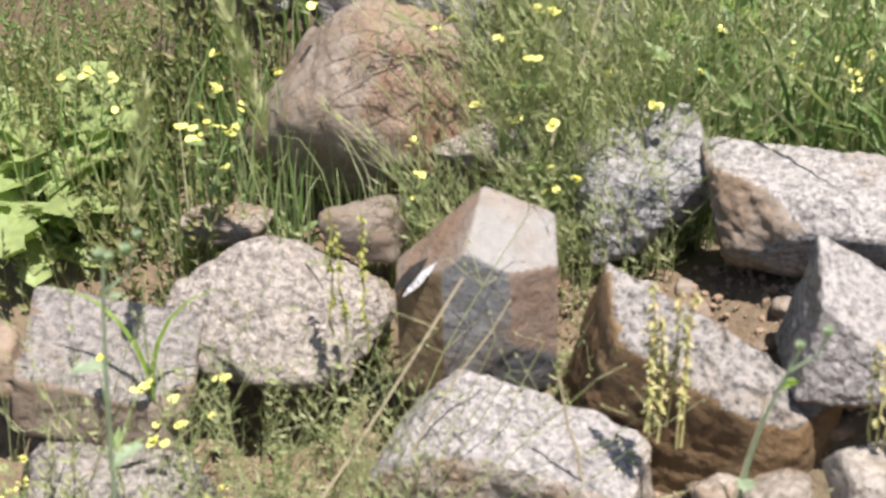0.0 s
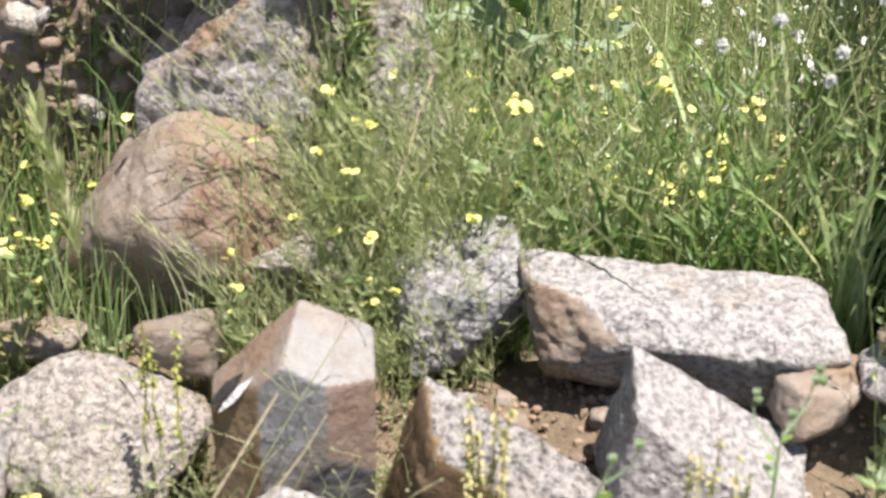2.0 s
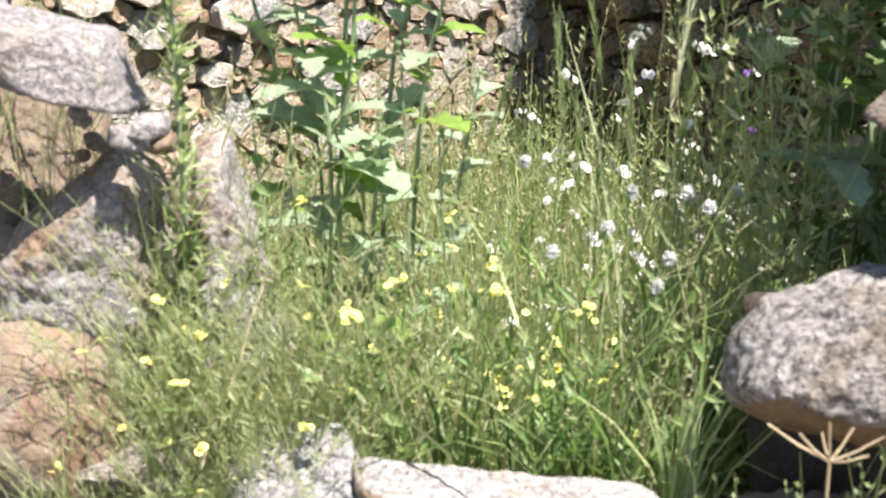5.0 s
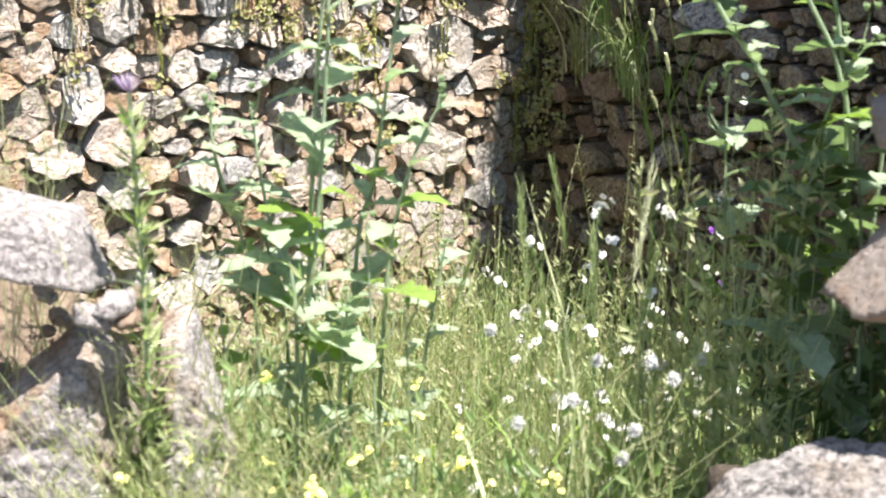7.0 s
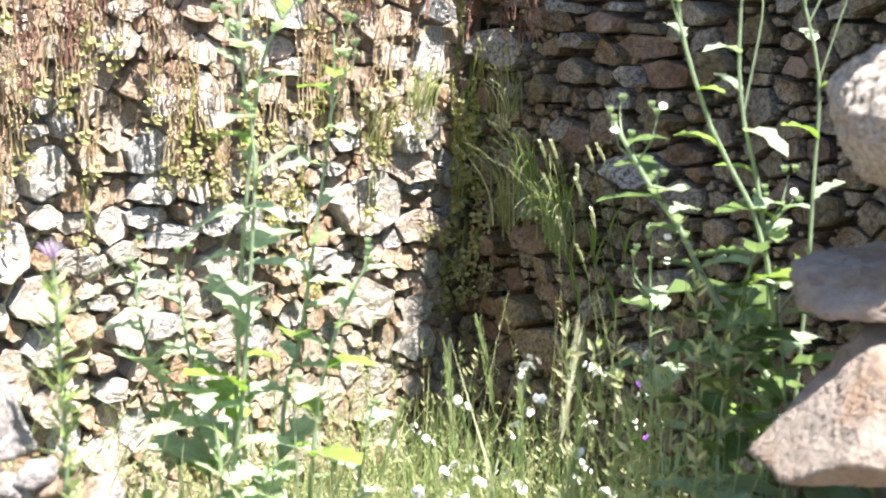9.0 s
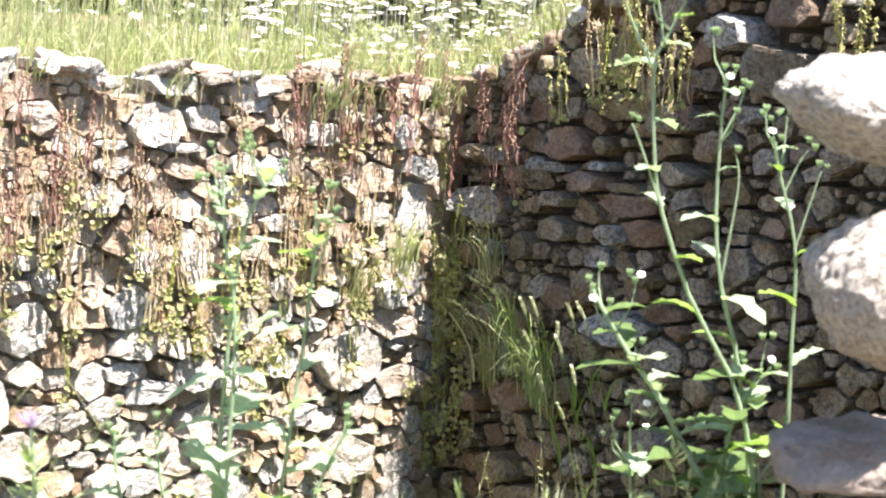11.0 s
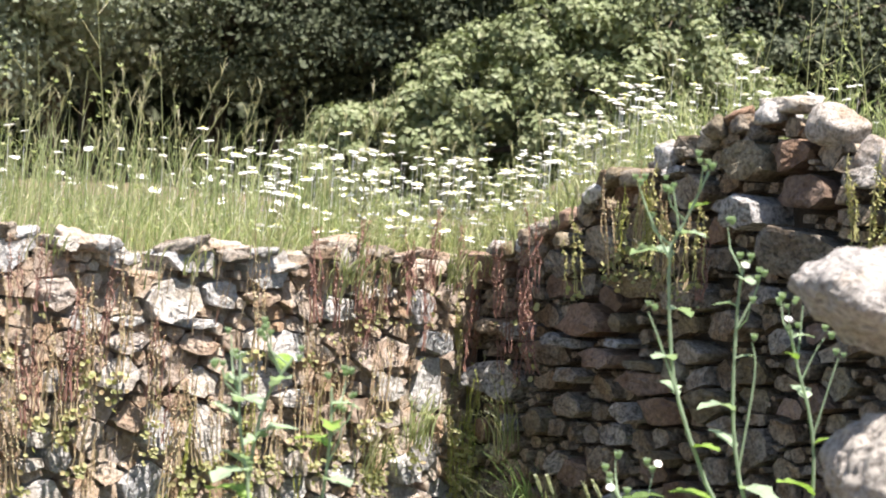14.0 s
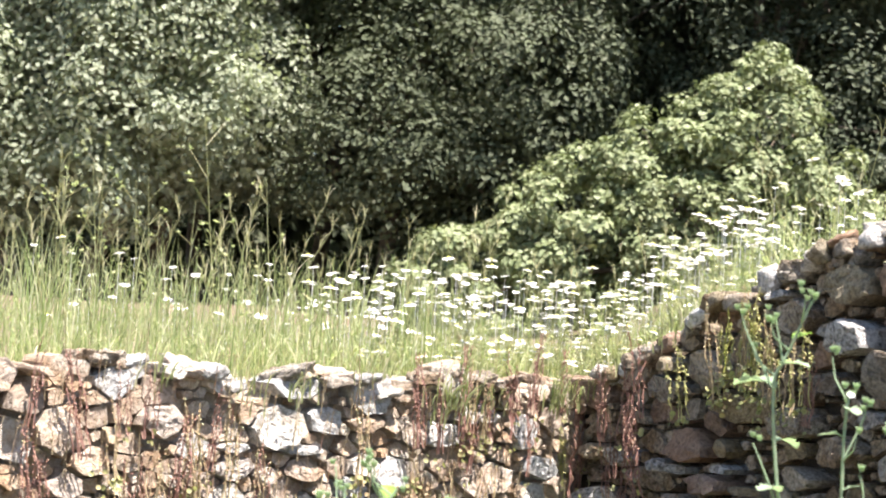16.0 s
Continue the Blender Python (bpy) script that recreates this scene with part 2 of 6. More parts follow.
OAKLEAF = leafy("oak_leaf", (0.055, 0.068, 0.036), (0.08, 0.096, 0.05), (0.10, 0.11, 0.068), rough=0.7, see=0.1, grain=6.0)
# Shade on the right-hand oaks is put into this darker leaf.
OAKLEAF_SHADE = leafy("shaded_oak_leaf", (0.028, 0.038, 0.02), (0.06, 0.075, 0.038), (0.10, 0.11, 0.065), rough=0.7, see=0.1, grain=6.0)
# Sunlight on the left-hand oaks is put into this pale grey-green.
OAKLEAF_SUNLIT = leafy("sunlit_pale_oak_leaf", (0.28, 0.31, 0.225), (0.34, 0.37, 0.27), (0.39, 0.41, 0.33), rough=0.6, see=0.4, grain=6.0)
BARK = stone("bark", (0.20, 0.16, 0.12), (0.08, 0.06, 0.05), (0.7, 0.65, 0.6), 0.4, 70.0, 0.2, 0.5)


# ---- mesh helpers ----
def mesh_from(name, verts, faces, smooth=False):
    me = bpy.data.meshes.new(name)
    me.from_pydata([tuple(v) for v in verts], [], faces)
    if smooth:
        me.shade_smooth()
    me.update()
    return me


class Soup:
    """Gathers many small pieces into one mesh."""

    def __init__(self):
        self.v, self.f = [], []

    def add(self, verts, faces):
        k = len(self.v)
        self.v += [tuple(p) for p in verts]
        self.f += [tuple(i + k for i in q) for q in faces]

    def blade(self, base, lean, height, width, turn, segs=4, droop=0.3):
        """A grass blade that bends over."""
        side = Vector((math.cos(turn), math.sin(turn), 0)) * width * 0.5
        lean = Vector((lean[0], lean[1], 0))
        vs = []
        for i in range(segs + 1):
            s = i / segs
            c = Vector(base) + lean * height * (s ** 2) + Vector((0, 0, height * (s - droop * s ** 3)))
            w = (1 - s ** 2) if i < segs else 0.03
            vs += [c - side * w, c + side * w]
        self.add(vs, [(2 * i, 2 * i + 1, 2 * i + 3, 2 * i + 2) for i in range(segs)])

    def leaf(self, base, way, up, length, width, fold=0.25):
        """A pointed leaf with a folded midrib."""
        way = Vector(way).normalized()
        side = way.cross(Vector(up))
        side = side.normalized() if side.length > 1e-4 else Vector((1, 0, 0))
        top = side.cross(way).normalized()
        b = Vector(base)
        m = b + way * length * 0.45 - top * width * fold
        self.add([b, m + side * width * 0.5 + top * width * fold, b + way * length, m - side * width * 0.5 + top * width * fold, m],
                 [(0, 4, 1), (4, 2, 1), (0, 3, 4), (4, 3, 2)])

    def lobed(self, base, way, up, length, width, rng, lobes=4, sag=0.25):
        """A large toothed leaf that droops at its tip."""
        way = Vector(way).normalized()
        side = way.cross(Vector(up)).normalized()
        top = side.cross(way).normalized()
        n = lobes * 2
        vs, fs = [], []
        for i in range(n + 1):
            s = i / n
            c = Vector(base) + way * length * s - top * length * sag * s * s
            prof = (0.25 + 1.5 * s * (1 - s) * 1.6 + 0.2 * s) if i < n else 0.02
            w = width * 0.5 * prof * ((1.15 if i % 2 else 0.72) + rng.uniform(-0.1, 0.1))
            lift = top * w * rng.uniform(0.1, 0.5)
            vs += [c + side * w + lift, c, c - side * w + lift]
        for i in range(n):
            a = 3 * i
            fs += [(a, a + 1, a + 4, a + 3), (a + 1, a + 2, a + 5, a + 4)]
        self.add(vs, fs)

    def tube(self, pts, r0, r1, n=4):
        vs, fs = [], []
        pts = [Vector(p) for p in pts]
        for i, p in enumerate(pts):
            d = (pts[min(i + 1, len(pts) - 1)] - pts[max(i - 1, 0)]).normalized()
            a = d.cross(Vector((0.31, 0.95, 0.05))).normalized()
            b = d.cross(a)
            r = r0 + (r1 - r0) * i / max(1, len(pts) - 1)
            vs += [p + (a * math.cos(2 * math.pi * k / n) + b * math.sin(2 * math.pi * k / n)) * r for k in range(n)]
        for i in range(len(pts) - 1):
            fs += [(i * n + k, i * n + (k + 1) % n, (i + 1) * n + (k + 1) % n, (i + 1) * n + k) for k in range(n)]
        self.add(vs, fs)

    def flower(self, c, normal, radius, petals, rng, droop=0.2, width=0.9):
        """A ring of petals."""
        nrm = Vector(normal).normalized()
        a = nrm.cross(Vector((0.3, 0.2, 0.93)))
        a = a.normalized() if a.length > 1e-3 else Vector((1, 0, 0))
        b = nrm.cross(a)
        for k in range(petals):
            t = 2 * math.pi * (k + rng.uniform(-0.15, 0.15)) / petals
            d = a * math.cos(t) + b * math.sin(t)
            s = a * -math.sin(t) + b * math.cos(t)
            w = radius * math.pi / petals * width
            tip = Vector(c) + d * radius - nrm * radius * droop * rng.uniform(0.3, 1.4)
            mid = Vector(c) + d * radius * 0.6
            self.add([Vector(c) + d * radius * 0.12, mid - s * w, tip - s * w * 0.6, tip + s * w * 0.6, mid + s * w], [(0, 1, 2, 3, 4)])

    def mesh(self, name, smooth=False):
        return mesh_from(name, self.v, self.f, smooth)


def part(name, me, material, parent=None, label=""):
    """Links a mesh (or a Soup) as one object, under a thing if one is given."""
    if isinstance(me, Soup):
        me = me.mesh(name)
    if material and not me.materials:
        me.materials.append(material)
    ob = new(name, me)
    ob.parent = parent
    if label:
        ob["label"] = label
    return ob


BALLS = {}


def ball(sub):
    if sub not in BALLS:
        bm = bmesh.new()
        bmesh.ops.create_icosphere(bm, subdivisions=sub, radius=1)
        bm.verts.ensure_lookup_table()
        BALLS[sub] = (np.array([v.co[:] for v in bm.verts]), [tuple(v.index for v in f.verts) for f in bm.faces])
        bm.free()
    return BALLS[sub]


def hewn(name, planes, sharp, sub, seed, rough=0.04, grain=3.0, box=None, grit=0.0, slots=None):
    """A worn polyhedron: planes are (normal, distance); sharp sets how crisp its edges are. slots: the material slot of each plane's face."""
    dirs, faces = ball(sub)
    each = []
    for n, d in planes:
        n = np.array(n, float)
        n /= np.linalg.norm(n)
        each.append(np.maximum(0.0, dirs @ n / d))
    each = np.array(each)
    pts = dirs * ((each ** sharp).sum(0) ** (-1.0 / sharp))[:, None]
    if box:
        lo, hi = pts.min(0), pts.max(0)
        pts = (pts - (lo + hi) / 2) / (hi - lo) * np.array(box)
    off = Vector((seed * 3.7 % 31, seed * 1.9 % 17, seed * 0.83 % 23))
    size = float(np.abs(pts).max(0).mean())
    out = []
    for p, d in zip(pts, dirs):
        q = Vector(p) / size
        k = rough * size * (noise.noise(q * grain * 0.6 + off) * 1.4 + noise.noise(q * grain * 1.9 + off) * 0.7 + noise.noise(q * grain * 5 + off) * 0.35)
        if grit:
            w = Vector(p) + off
            k += grit * (noise.noise(w * 38) + 0.8 * noise.noise(w * 95))
        out.append((p[0] + d[0] * k, p[1] + d[1] * k, p[2] + d[2] * k))
    me = mesh_from(name, out, faces, True)
    if slots:
        lead = each.argmax(0)
        me.polygons.foreach_set("material_index", [slots[lead[f[0]]] for f in faces])
    return me


def chance_planes(rng, extra=5, box=0.9, lo=0.78, hi=1.0):
    """Planes for a rock in a unit ball: six rough sides and some cut corners."""
    out = []
    for n in ((1, 0, 0), (-1, 0, 0), (0, 1, 0), (0, -1, 0), (0, 0, 1), (0, 0, -1)):
        out.append(([a + rng.uniform(-0.22, 0.22) for a in n], box * rng.uniform(0.9, 1.08)))
    for _ in range(extra):
        v = Vector([rng.gauss(0, 1) for _ in range(3)]).normalized()
        out.append((v[:], rng.uniform(lo, hi)))
    return out


# ---- ground ----
CORNER = Vector((0.02, 4.95, 0))
LEFT_U, LEFT_N = Vector((-0.62, -0.785, 0)), Vector((0.785, -0.62, 0))
RIGHT_U, RIGHT_N = Vector((0.53, -0.848, 0)), Vector((-0.848, -0.53, 0))


def smooth(a, b, x):
    t = min(1.0, max(0.0, (x - a) / (b - a)))
    return t * t * (3 - 2 * t)


def terrace(x, y):
    back = max(0.0, y - 4.6)
    return 1.40 + 0.36 * smooth(0.0, 0.75, x) - 0.1 * smooth(1.4, 3.0, x) + 0.012 * back + 0.05 * smooth(-1.0, -2.2, x) + 0.9 * smooth(14, 40, y)


def low(x, y):
    z = -0.26 + 0.10 * smooth(-1, -4, y)
    z += 0.37 * math.exp(-((y - 1.90) / 0.50) ** 2) * (1 - smooth(1.6, 3.0, abs(x)))
    z += 0.13 * smooth(-0.7, 0.15, x) * math.exp(-((y - 1.6) / 0.5) ** 2)
    z += 0.60 * math.exp(-(((x + 0.74) / 0.30) ** 2 + ((y - 2.20) / 0.16) ** 2))
    z -= 0.075 * smooth(1.32, 1.42, y) * smooth(1.84, 1.76, y) * smooth(-1.25, -1.1, x) * smooth(0.38, 0.30, x) * (1 - math.exp(-(((x + 0.03) / 0.14) ** 2 + ((y - 1.76) / 0.07) ** 2)))
    z += 0.10 * math.exp(-(((x - 0.6) / 0.35) ** 2 + ((y - 2.0) / 0.4) ** 2))
    return z


def ground(x, y):
    p = Vector((x, y, 0)) - CORNER
    inside = min(p.dot(LEFT_N), p.dot(RIGHT_N))
    k = smooth(-0.03, -0.11, inside)
    near = smooth(9.0, 2.5, abs(x)) * smooth(-2.0, 0.5, y) if y < 3 else 1.0
    base = low(x, y) if k < 1 else 0.0
    top = terrace(x, y) if k > 0 else 0.0
    z = base * (1 - k) + (top * near + low(x, y) * (1 - near)) * k
    return z + 0.02 * noise.noise(Vector((x * 3, y * 3, 0))) + 0.012 * noise.noise(Vector((x * 11, y * 11, 3)))


def build_ground():
    xs = np.concatenate([-np.geomspace(260, 3.0, 22), np.arange(-2.9, 2.91, 0.06), np.geomspace(3.0, 260, 22)])
    ys = np.concatenate([-np.geomspace(200, 0.6, 20), np.arange(-0.5, 7.01, 0.06), np.geomspace(7.2, 420, 26)])
    verts = [(x, y, ground(x, y)) for y in ys for x in xs]
    w = len(xs)
    faces = [(j * w + i, j * w + i + 1, (j + 1) * w + i + 1, (j + 1) * w + i) for j in range(len(ys) - 1) for i in range(w - 1)]
    ob = part("ground", mesh_from("ground", verts, faces, True), SOIL)
    tagged(ob, "brown stony soil between rubble and weeds", "ground", kind="structure")


build_ground()


# ---- dry stone walls ----
def clip(poly, nx, ny, d):
    """The part of a polygon with nx*x + ny*y <= d."""
    out = []
    for i, a in enumerate(poly):
        b = poly[(i + 1) % len(poly)]
        fa, fb = nx * a[0] + ny * a[1] - d, nx * b[0] + ny * b[1] - d
        if fa <= 0:
            out.append(a)
        if fa * fb < 0:
            t = fa / (fa - fb)
            out.append((a[0] + t * (b[0] - a[0]), a[1] + t * (b[1] - a[1])))
    return out


def lay_stones(big, length, low_z, top, rng, flat):
    """Stones (u, z, half width, half height) of a fitted wall: the large ones first, small ones in the gaps."""
    seeds = [(u, z, w * 0.5, h * 0.5) for u, z, w, h in big]
    for r_hi, tries in ((0.060, 300), (0.050, 600), (0.040, 1000), (0.028, 1600), (0.019, 2200), (0.012, 1800)):
        for _ in range(tries):
            u, z = rng.uniform(0.03, length), rng.uniform(low_z, 1.9)
            r = rng.uniform(0.75, 1.0) * r_hi
            v = r / (flat * rng.uniform(0.75, 1.3))
            if z > top(u) - v * 0.7:
                continue
            if all(((u - a) / (r + p)) ** 2 + ((z - b) / (v + q)) ** 2 > 0.74 for a, b, p, q in seeds):
                seeds.append((u, z, r, v))
    return seeds


def block_mesh(poly, thick, rng, fine, dressed):
    """An angular stone on a convex outline: rough sides, a tilted and chipped face. Dressed stones show a flatter face."""
    area = sum(a[0] * b[1] - b[0] * a[1] for a, b in zip(poly, poly[1:] + poly[:1]))
    if area < 0:
        poly = poly[::-1]
    size = math.sqrt(abs(area) / 2)
    ring = []
    for i, a in enumerate(poly):
        b = poly[(i + 1) % len(poly)]
        n = max(1, int(math.hypot(b[0] - a[0], b[1] - a[1]) / (0.022 if fine else 0.06)))
        for k in range(n):
            t = k / n
            s = rng.uniform(0.95, 1.03) if k == 0 else rng.uniform(0.93, 1.0)
            ring.append(((a[0] + (b[0] - a[0]) * t) * s, (a[1] + (b[1] - a[1]) * t) * s))
    tx, ty = rng.uniform(-0.35, 0.35), rng.uniform(-0.6, 0.35)
    if dressed:
        tx, ty = tx * 0.55, ty * 0.6 - 0.16
    rx, ry, ridge = rng.uniform(-0.4, 0.4) * size, rng.uniform(-0.4, 0.4) * size, rng.uniform(-0.5, 0.5) * (0.5 if dressed else 1.0)
    ax, ay = math.cos(rng.uniform(0, 6.3)), math.sin(rng.uniform(0, 6.3))

    def face(x, y):
        lift = tx * x + ty * y - 0.5 * abs((x - rx) * ax + (y - ry) * ay) * abs(ridge)
        rel = 0.007 * noise.noise(Vector((x * 30 + rx * 900, y * 36, ridge * 9))) + 0.0025 * noise.noise(Vector((x * 110, y * 110 + rx * 900, 3)))
        return max(-thick * 0.6, min(0.03, lift + (rel if fine else 0)))

    rings = [(1.0, None), (1.0, 0.85), (0.975, 0.98), (0.82, 1.0)] + ([(0.55, 1.03), (0.28, 1.04)] if fine else [])
    vs, n = [], len(ring)
    for s, f in rings:
        for x, y in ring:
            j = rng.uniform(-1, 1) * min(0.005, 0.06 * size) * (1.0 if s > 0.9 else 0.35)
            vs.append((x * s + j, y * s + j * 0.7, -0.09 if f is None else (thick + face(x * s, y * s)) * f + (j if s < 0.95 else 0)))
    fs = []
    for k in range(len(rings) - 1):
        fs += [(k * n + i, k * n + (i + 1) % n, k * n + n + (i + 1) % n, k * n + n + i) for i in range(n)]
    vs.append((0, 0, (thick + face(0, 0)) * 1.04))
    e = (len(rings) - 1) * n
    fs += [(e + i, e + (i + 1) % n, len(vs) - 1) for i in range(n)]
    return mesh_from("stone", vs, fs)


def build_wall(name, label, u_dir, n_dir, kinds, length, top, seed, shaded):
    """kinds: (materials, large stones) pairs; the gaps between these fill with smaller stones."""
    rng = random.Random(seed)
    flat = 1.4 if shaded else 1.3   # stones lie wider than high
    rot = Matrix((u_dir, (0, 0, 1), n_dir)).transposed().to_4x4()   # local x along, y up, z out of the face
    frame_m = Matrix.Translation(CORNER) @ rot
    steps = 40
    verts, faces = [], []
    for i in range(steps + 1):
        u = -0.25 + (length + 0.25) * i / steps
        t = top(max(u, 0.0)) - 0.03
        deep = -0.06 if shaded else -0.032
        for zz, out in ((-0.5, deep), (t, deep), (t, -0.42), (-0.5, -0.42)):
            p = frame_m @ Vector((u, zz, out))
            verts.append(p + Vector((rng.uniform(-1, 1), rng.uniform(-1, 1), rng.uniform(-1, 1))) * 0.004)
    for i in range(steps):
        for k in range(4):
            faces.append((i * 4 + k, i * 4 + (k + 1) % 4, i * 4 + 4 + (k + 1) % 4, i * 4 + 4 + k))
    faces += [(3, 2, 1, 0), tuple(steps * 4 + k for k in range(4))]
    # The shaded wall's joints get their gloom from the near-black earth colour.
    wall = tagged(part(name, mesh_from(name, verts, faces), EARTH_SHADE if shaded else MORTAR), label, "wall", kind="structure")
    big, mats = [], []
    for choice, stones in kinds:
        for st in stones:
            if all(math.hypot((st[0] - o[0]) / (st[2] + o[2]), (st[1] - o[1]) / (st[3] + o[3])) > 0.27 for o in big):
                big.append(st)
                mats.append(choice[len(big) % len(choice)])
    seeds = lay_stones(big, length, -0.40, top, rng, flat)
    chips, chip_faces = [], []
    for k, (u, z, r, v) in enumerate(seeds):
        large = k < len(big)
        ceil = top(u) + rng.uniform(0.0, 0.03)
        grow = (1.16 if shaded else 1.24) if large else 1.6
        n, square, first = rng.randint(5, 8), rng.uniform(3.0, 9.0), rng.uniform(0, 6.28)
        poly = []
        for i in range(n):
            a = first + 6.2832 * (i + rng.uniform(-0.3, 0.3)) / n
            c, d = math.cos(a), math.sin(a)
            q = (abs(c) ** square + abs(d) ** square) ** (-1 / square) * grow * rng.uniform(0.9, 1.05)
            poly.append((u + r * q * c, z + v * q * d))
        poly = clip(poly, 0, 1, ceil)
        for j, (a, b, p, q) in enumerate(seeds):
            dx, dy = a - u, b - z
            if j == k or abs(dx) > 0.45 or abs(dy) > 0.35:
                continue
            nx, ny = dx / (r + p) ** 2, dy / (v + q) ** 2
            nn = math.hypot(nx, ny)
            if nn < 1e-6:
                continue
            nx, ny = nx / nn, ny / nn
            mine, yours, away = math.hypot(r * nx, v * ny), math.hypot(p * nx, q * ny), dx * nx + dy * ny
            reach = min(0.85 * away, max(0.15 * away, mine + 0.5 * (away - mine - yours)))
            poly = clip(poly, nx, ny, nx * u + ny * z + reach)
        if len(poly) < 3:
            continue
        cu, cz = sum(p[0] for p in poly) / len(poly), sum(p[1] for p in poly) / len(poly)
        gap = rng.uniform(0.002, 0.009) if shaded else rng.uniform(0.0, 0.005)
        size = min(math.hypot(a - cu, b - cz) for a, b in poly)
        k_in = max(0.5, 1 - gap / max(0.008, size * 0.8))
        if large:
            thick = rng.uniform(0.010, 0.075) if shaded else rng.uniform(0.008, 0.024)
        else:
            thick = rng.uniform(-0.016, 0.030 if r > 0.04 else 0.016) * (1.0 if shaded else 0.7)
        me = block_mesh([((a - cu) * k_in, (b - cz) * k_in) for a, b in poly], thick, rng, r > 0.03 or large, not shaded)
        m = frame_m @ Matrix.Translation((cu, cz, rng.uniform(-0.008, 0.008)))
        if not large and (r < 0.024 or k > 295):
            base = len(chips)
            chips += [tuple(m @ w.co) for w in me.vertices]
            chip_faces += [tuple(base + i for i in f.vertices) for f in me.polygons]
            bpy.data.meshes.remove(me)
            continue
        # The shaded wall draws darker stones: part of its shade is in their colour.
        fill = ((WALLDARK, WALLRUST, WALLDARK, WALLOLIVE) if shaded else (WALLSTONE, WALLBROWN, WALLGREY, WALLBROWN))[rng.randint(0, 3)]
        if not shaded and not large and z > 1.0 and rng.random() < 0.6:
            fill = WALLUMBER
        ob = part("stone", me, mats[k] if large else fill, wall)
        ob.matrix_world = m
    # Its chips are darkened the same way.
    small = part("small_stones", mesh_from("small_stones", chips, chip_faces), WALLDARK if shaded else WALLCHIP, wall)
    small["kind"] = "stuff"
    return wall


LEFT_PALE = [(1.19, 1.32, 0.2, 0.12), (1.05, 1.33, 0.11, 0.07), (1.12, 1.26, 0.15, 0.02), (1.06, 0.97, 0.12, 0.18), (1.57, 0.85, 0.13, 0.14), (1.22, 1.0, 0.1, 0.11), (1.54, 1.14, 0.07, 0.06), (1.08, 1.11, 0.11, 0.07), (0.46, 1.34, 0.17, 0.05), (0.19, 1.05, 0.15, 0.18), (1.19, 0.65, 0.17, 0.06), (1.37, 0.7, 0.09, 0.1), (1.36, 1.42, 0.1, 0.05), (0.28, 0.82, 0.13, 0.08), (0.61, 1.29, 0.12, 0.07), (0.76, 1.05, 0.13, 0.05), (1.33, 1.27, 0.09, 0.02), (0.6, 0.76, 0.09, 0.03), (0.79, 1.19, 0.12, 0.07), (0.38, 1.06, 0.15, 0.09)]
LEFT_PALE_LOW = [(1.67, 0.68, 0.11, 0.12), (1.57, 0.44, 0.13, 0.09), (1.35, 0.67, 0.09, 0.09), (1.16, 0.64, 0.12, 0.07), (1.31, 0.44, 0.13, 0.1), (0.44, 0.36, 0.26, 0.16), (1.37, 0.29, 0.09, 0.06), (0.66, 0.51, 0.12, 0.07)]
LEFT_GREY = [(1.13, 1.42, 0.17, 0.06), (1.26, 0.87, 0.15, 0.1), (1.23, 0.78, 0.17, 0.07), (1.35, 1.14, 0.11, 0.08), (0.93, 1.15, 0.1, 0.06), (0.89, 1.39, 0.17, 0.1), (0.53, 1.42, 0.22, 0.09), (1.04, 0.68, 0.16, 0.09), (0.44, 0.64, 0.33, 0.2), (0.85, 0.79, 0.13, 0.08), (1.52, 0.96, 0.07, 0.07), (1.27, 0.71, 0.11, 0.05), (1.53, 1.46, 0.07, 0.06), (0.25, 1.29, 0.13, 0.1), (0.55, 0.83, 0.12, 0.05), (0.18, 1.18, 0.14, 0.07), (1.6, 0.95, 0.09, 0.03), (0.9, 1.21, 0.11, 0.06), (0.25, 0.67, 0.09, 0.04), (1.57, 1.01, 0.09, 0.04)]
LEFT_GREY_LOW = [(0.57, 0.49, 0.14, 0.07), (1.04, 0.25, 0.12, 0.11), (0.2, 0.3, 0.14, 0.09), (0.2, 0.19, 0.19, 0.11), (1.39, 0.51, 0.09, 0.04)]
LEFT_BROWN = [(1.55, 1.34, 0.14, 0.08), (0.89, 1.32, 0.13, 0.04), (1.33, 1.22, 0.14, 0.05), (1.23, 1.2, 0.06, 0.05), (1.1, 1.21, 0.14, 0.05), (1.51, 1.22, 0.1, 0.07), (1.24, 1.13, 0.07, 0.07), (0.48, 1.16, 0.14, 0.09), (0.36, 1.16, 0.12, 0.08), (0.56, 1.13, 0.11, 0.04), (1.52, 1.06, 0.13, 0.06), (1.57, 0.75, 0.08, 0.06), (0.86, 0.99, 0.13, 0.06), (0.61, 0.98, 0.11, 0.09), (0.21, 0.55, 0.22, 0.1), (0.27, 0.73, 0.19, 0.09), (1.05, 0.82, 0.08, 0.04), (1.03, 0.76, 0.05, 0.05), (1.0, 1.44, 0.15, 0.03), (1.48, 1.16, 0.06, 0.04)]
LEFT_BROWN_LOW = [(1.59, 0.55, 0.15, 0.1), (1.29, 0.58, 0.08, 0.05), (1.39, 0.36, 0.07, 0.04), (0.25, 0.39, 0.11, 0.05), (0.56, 0.37, 0.08, 0.08), (0.86, 0.45, 0.09, 0.07), (1.28, 0.32, 0.06, 0.06)]
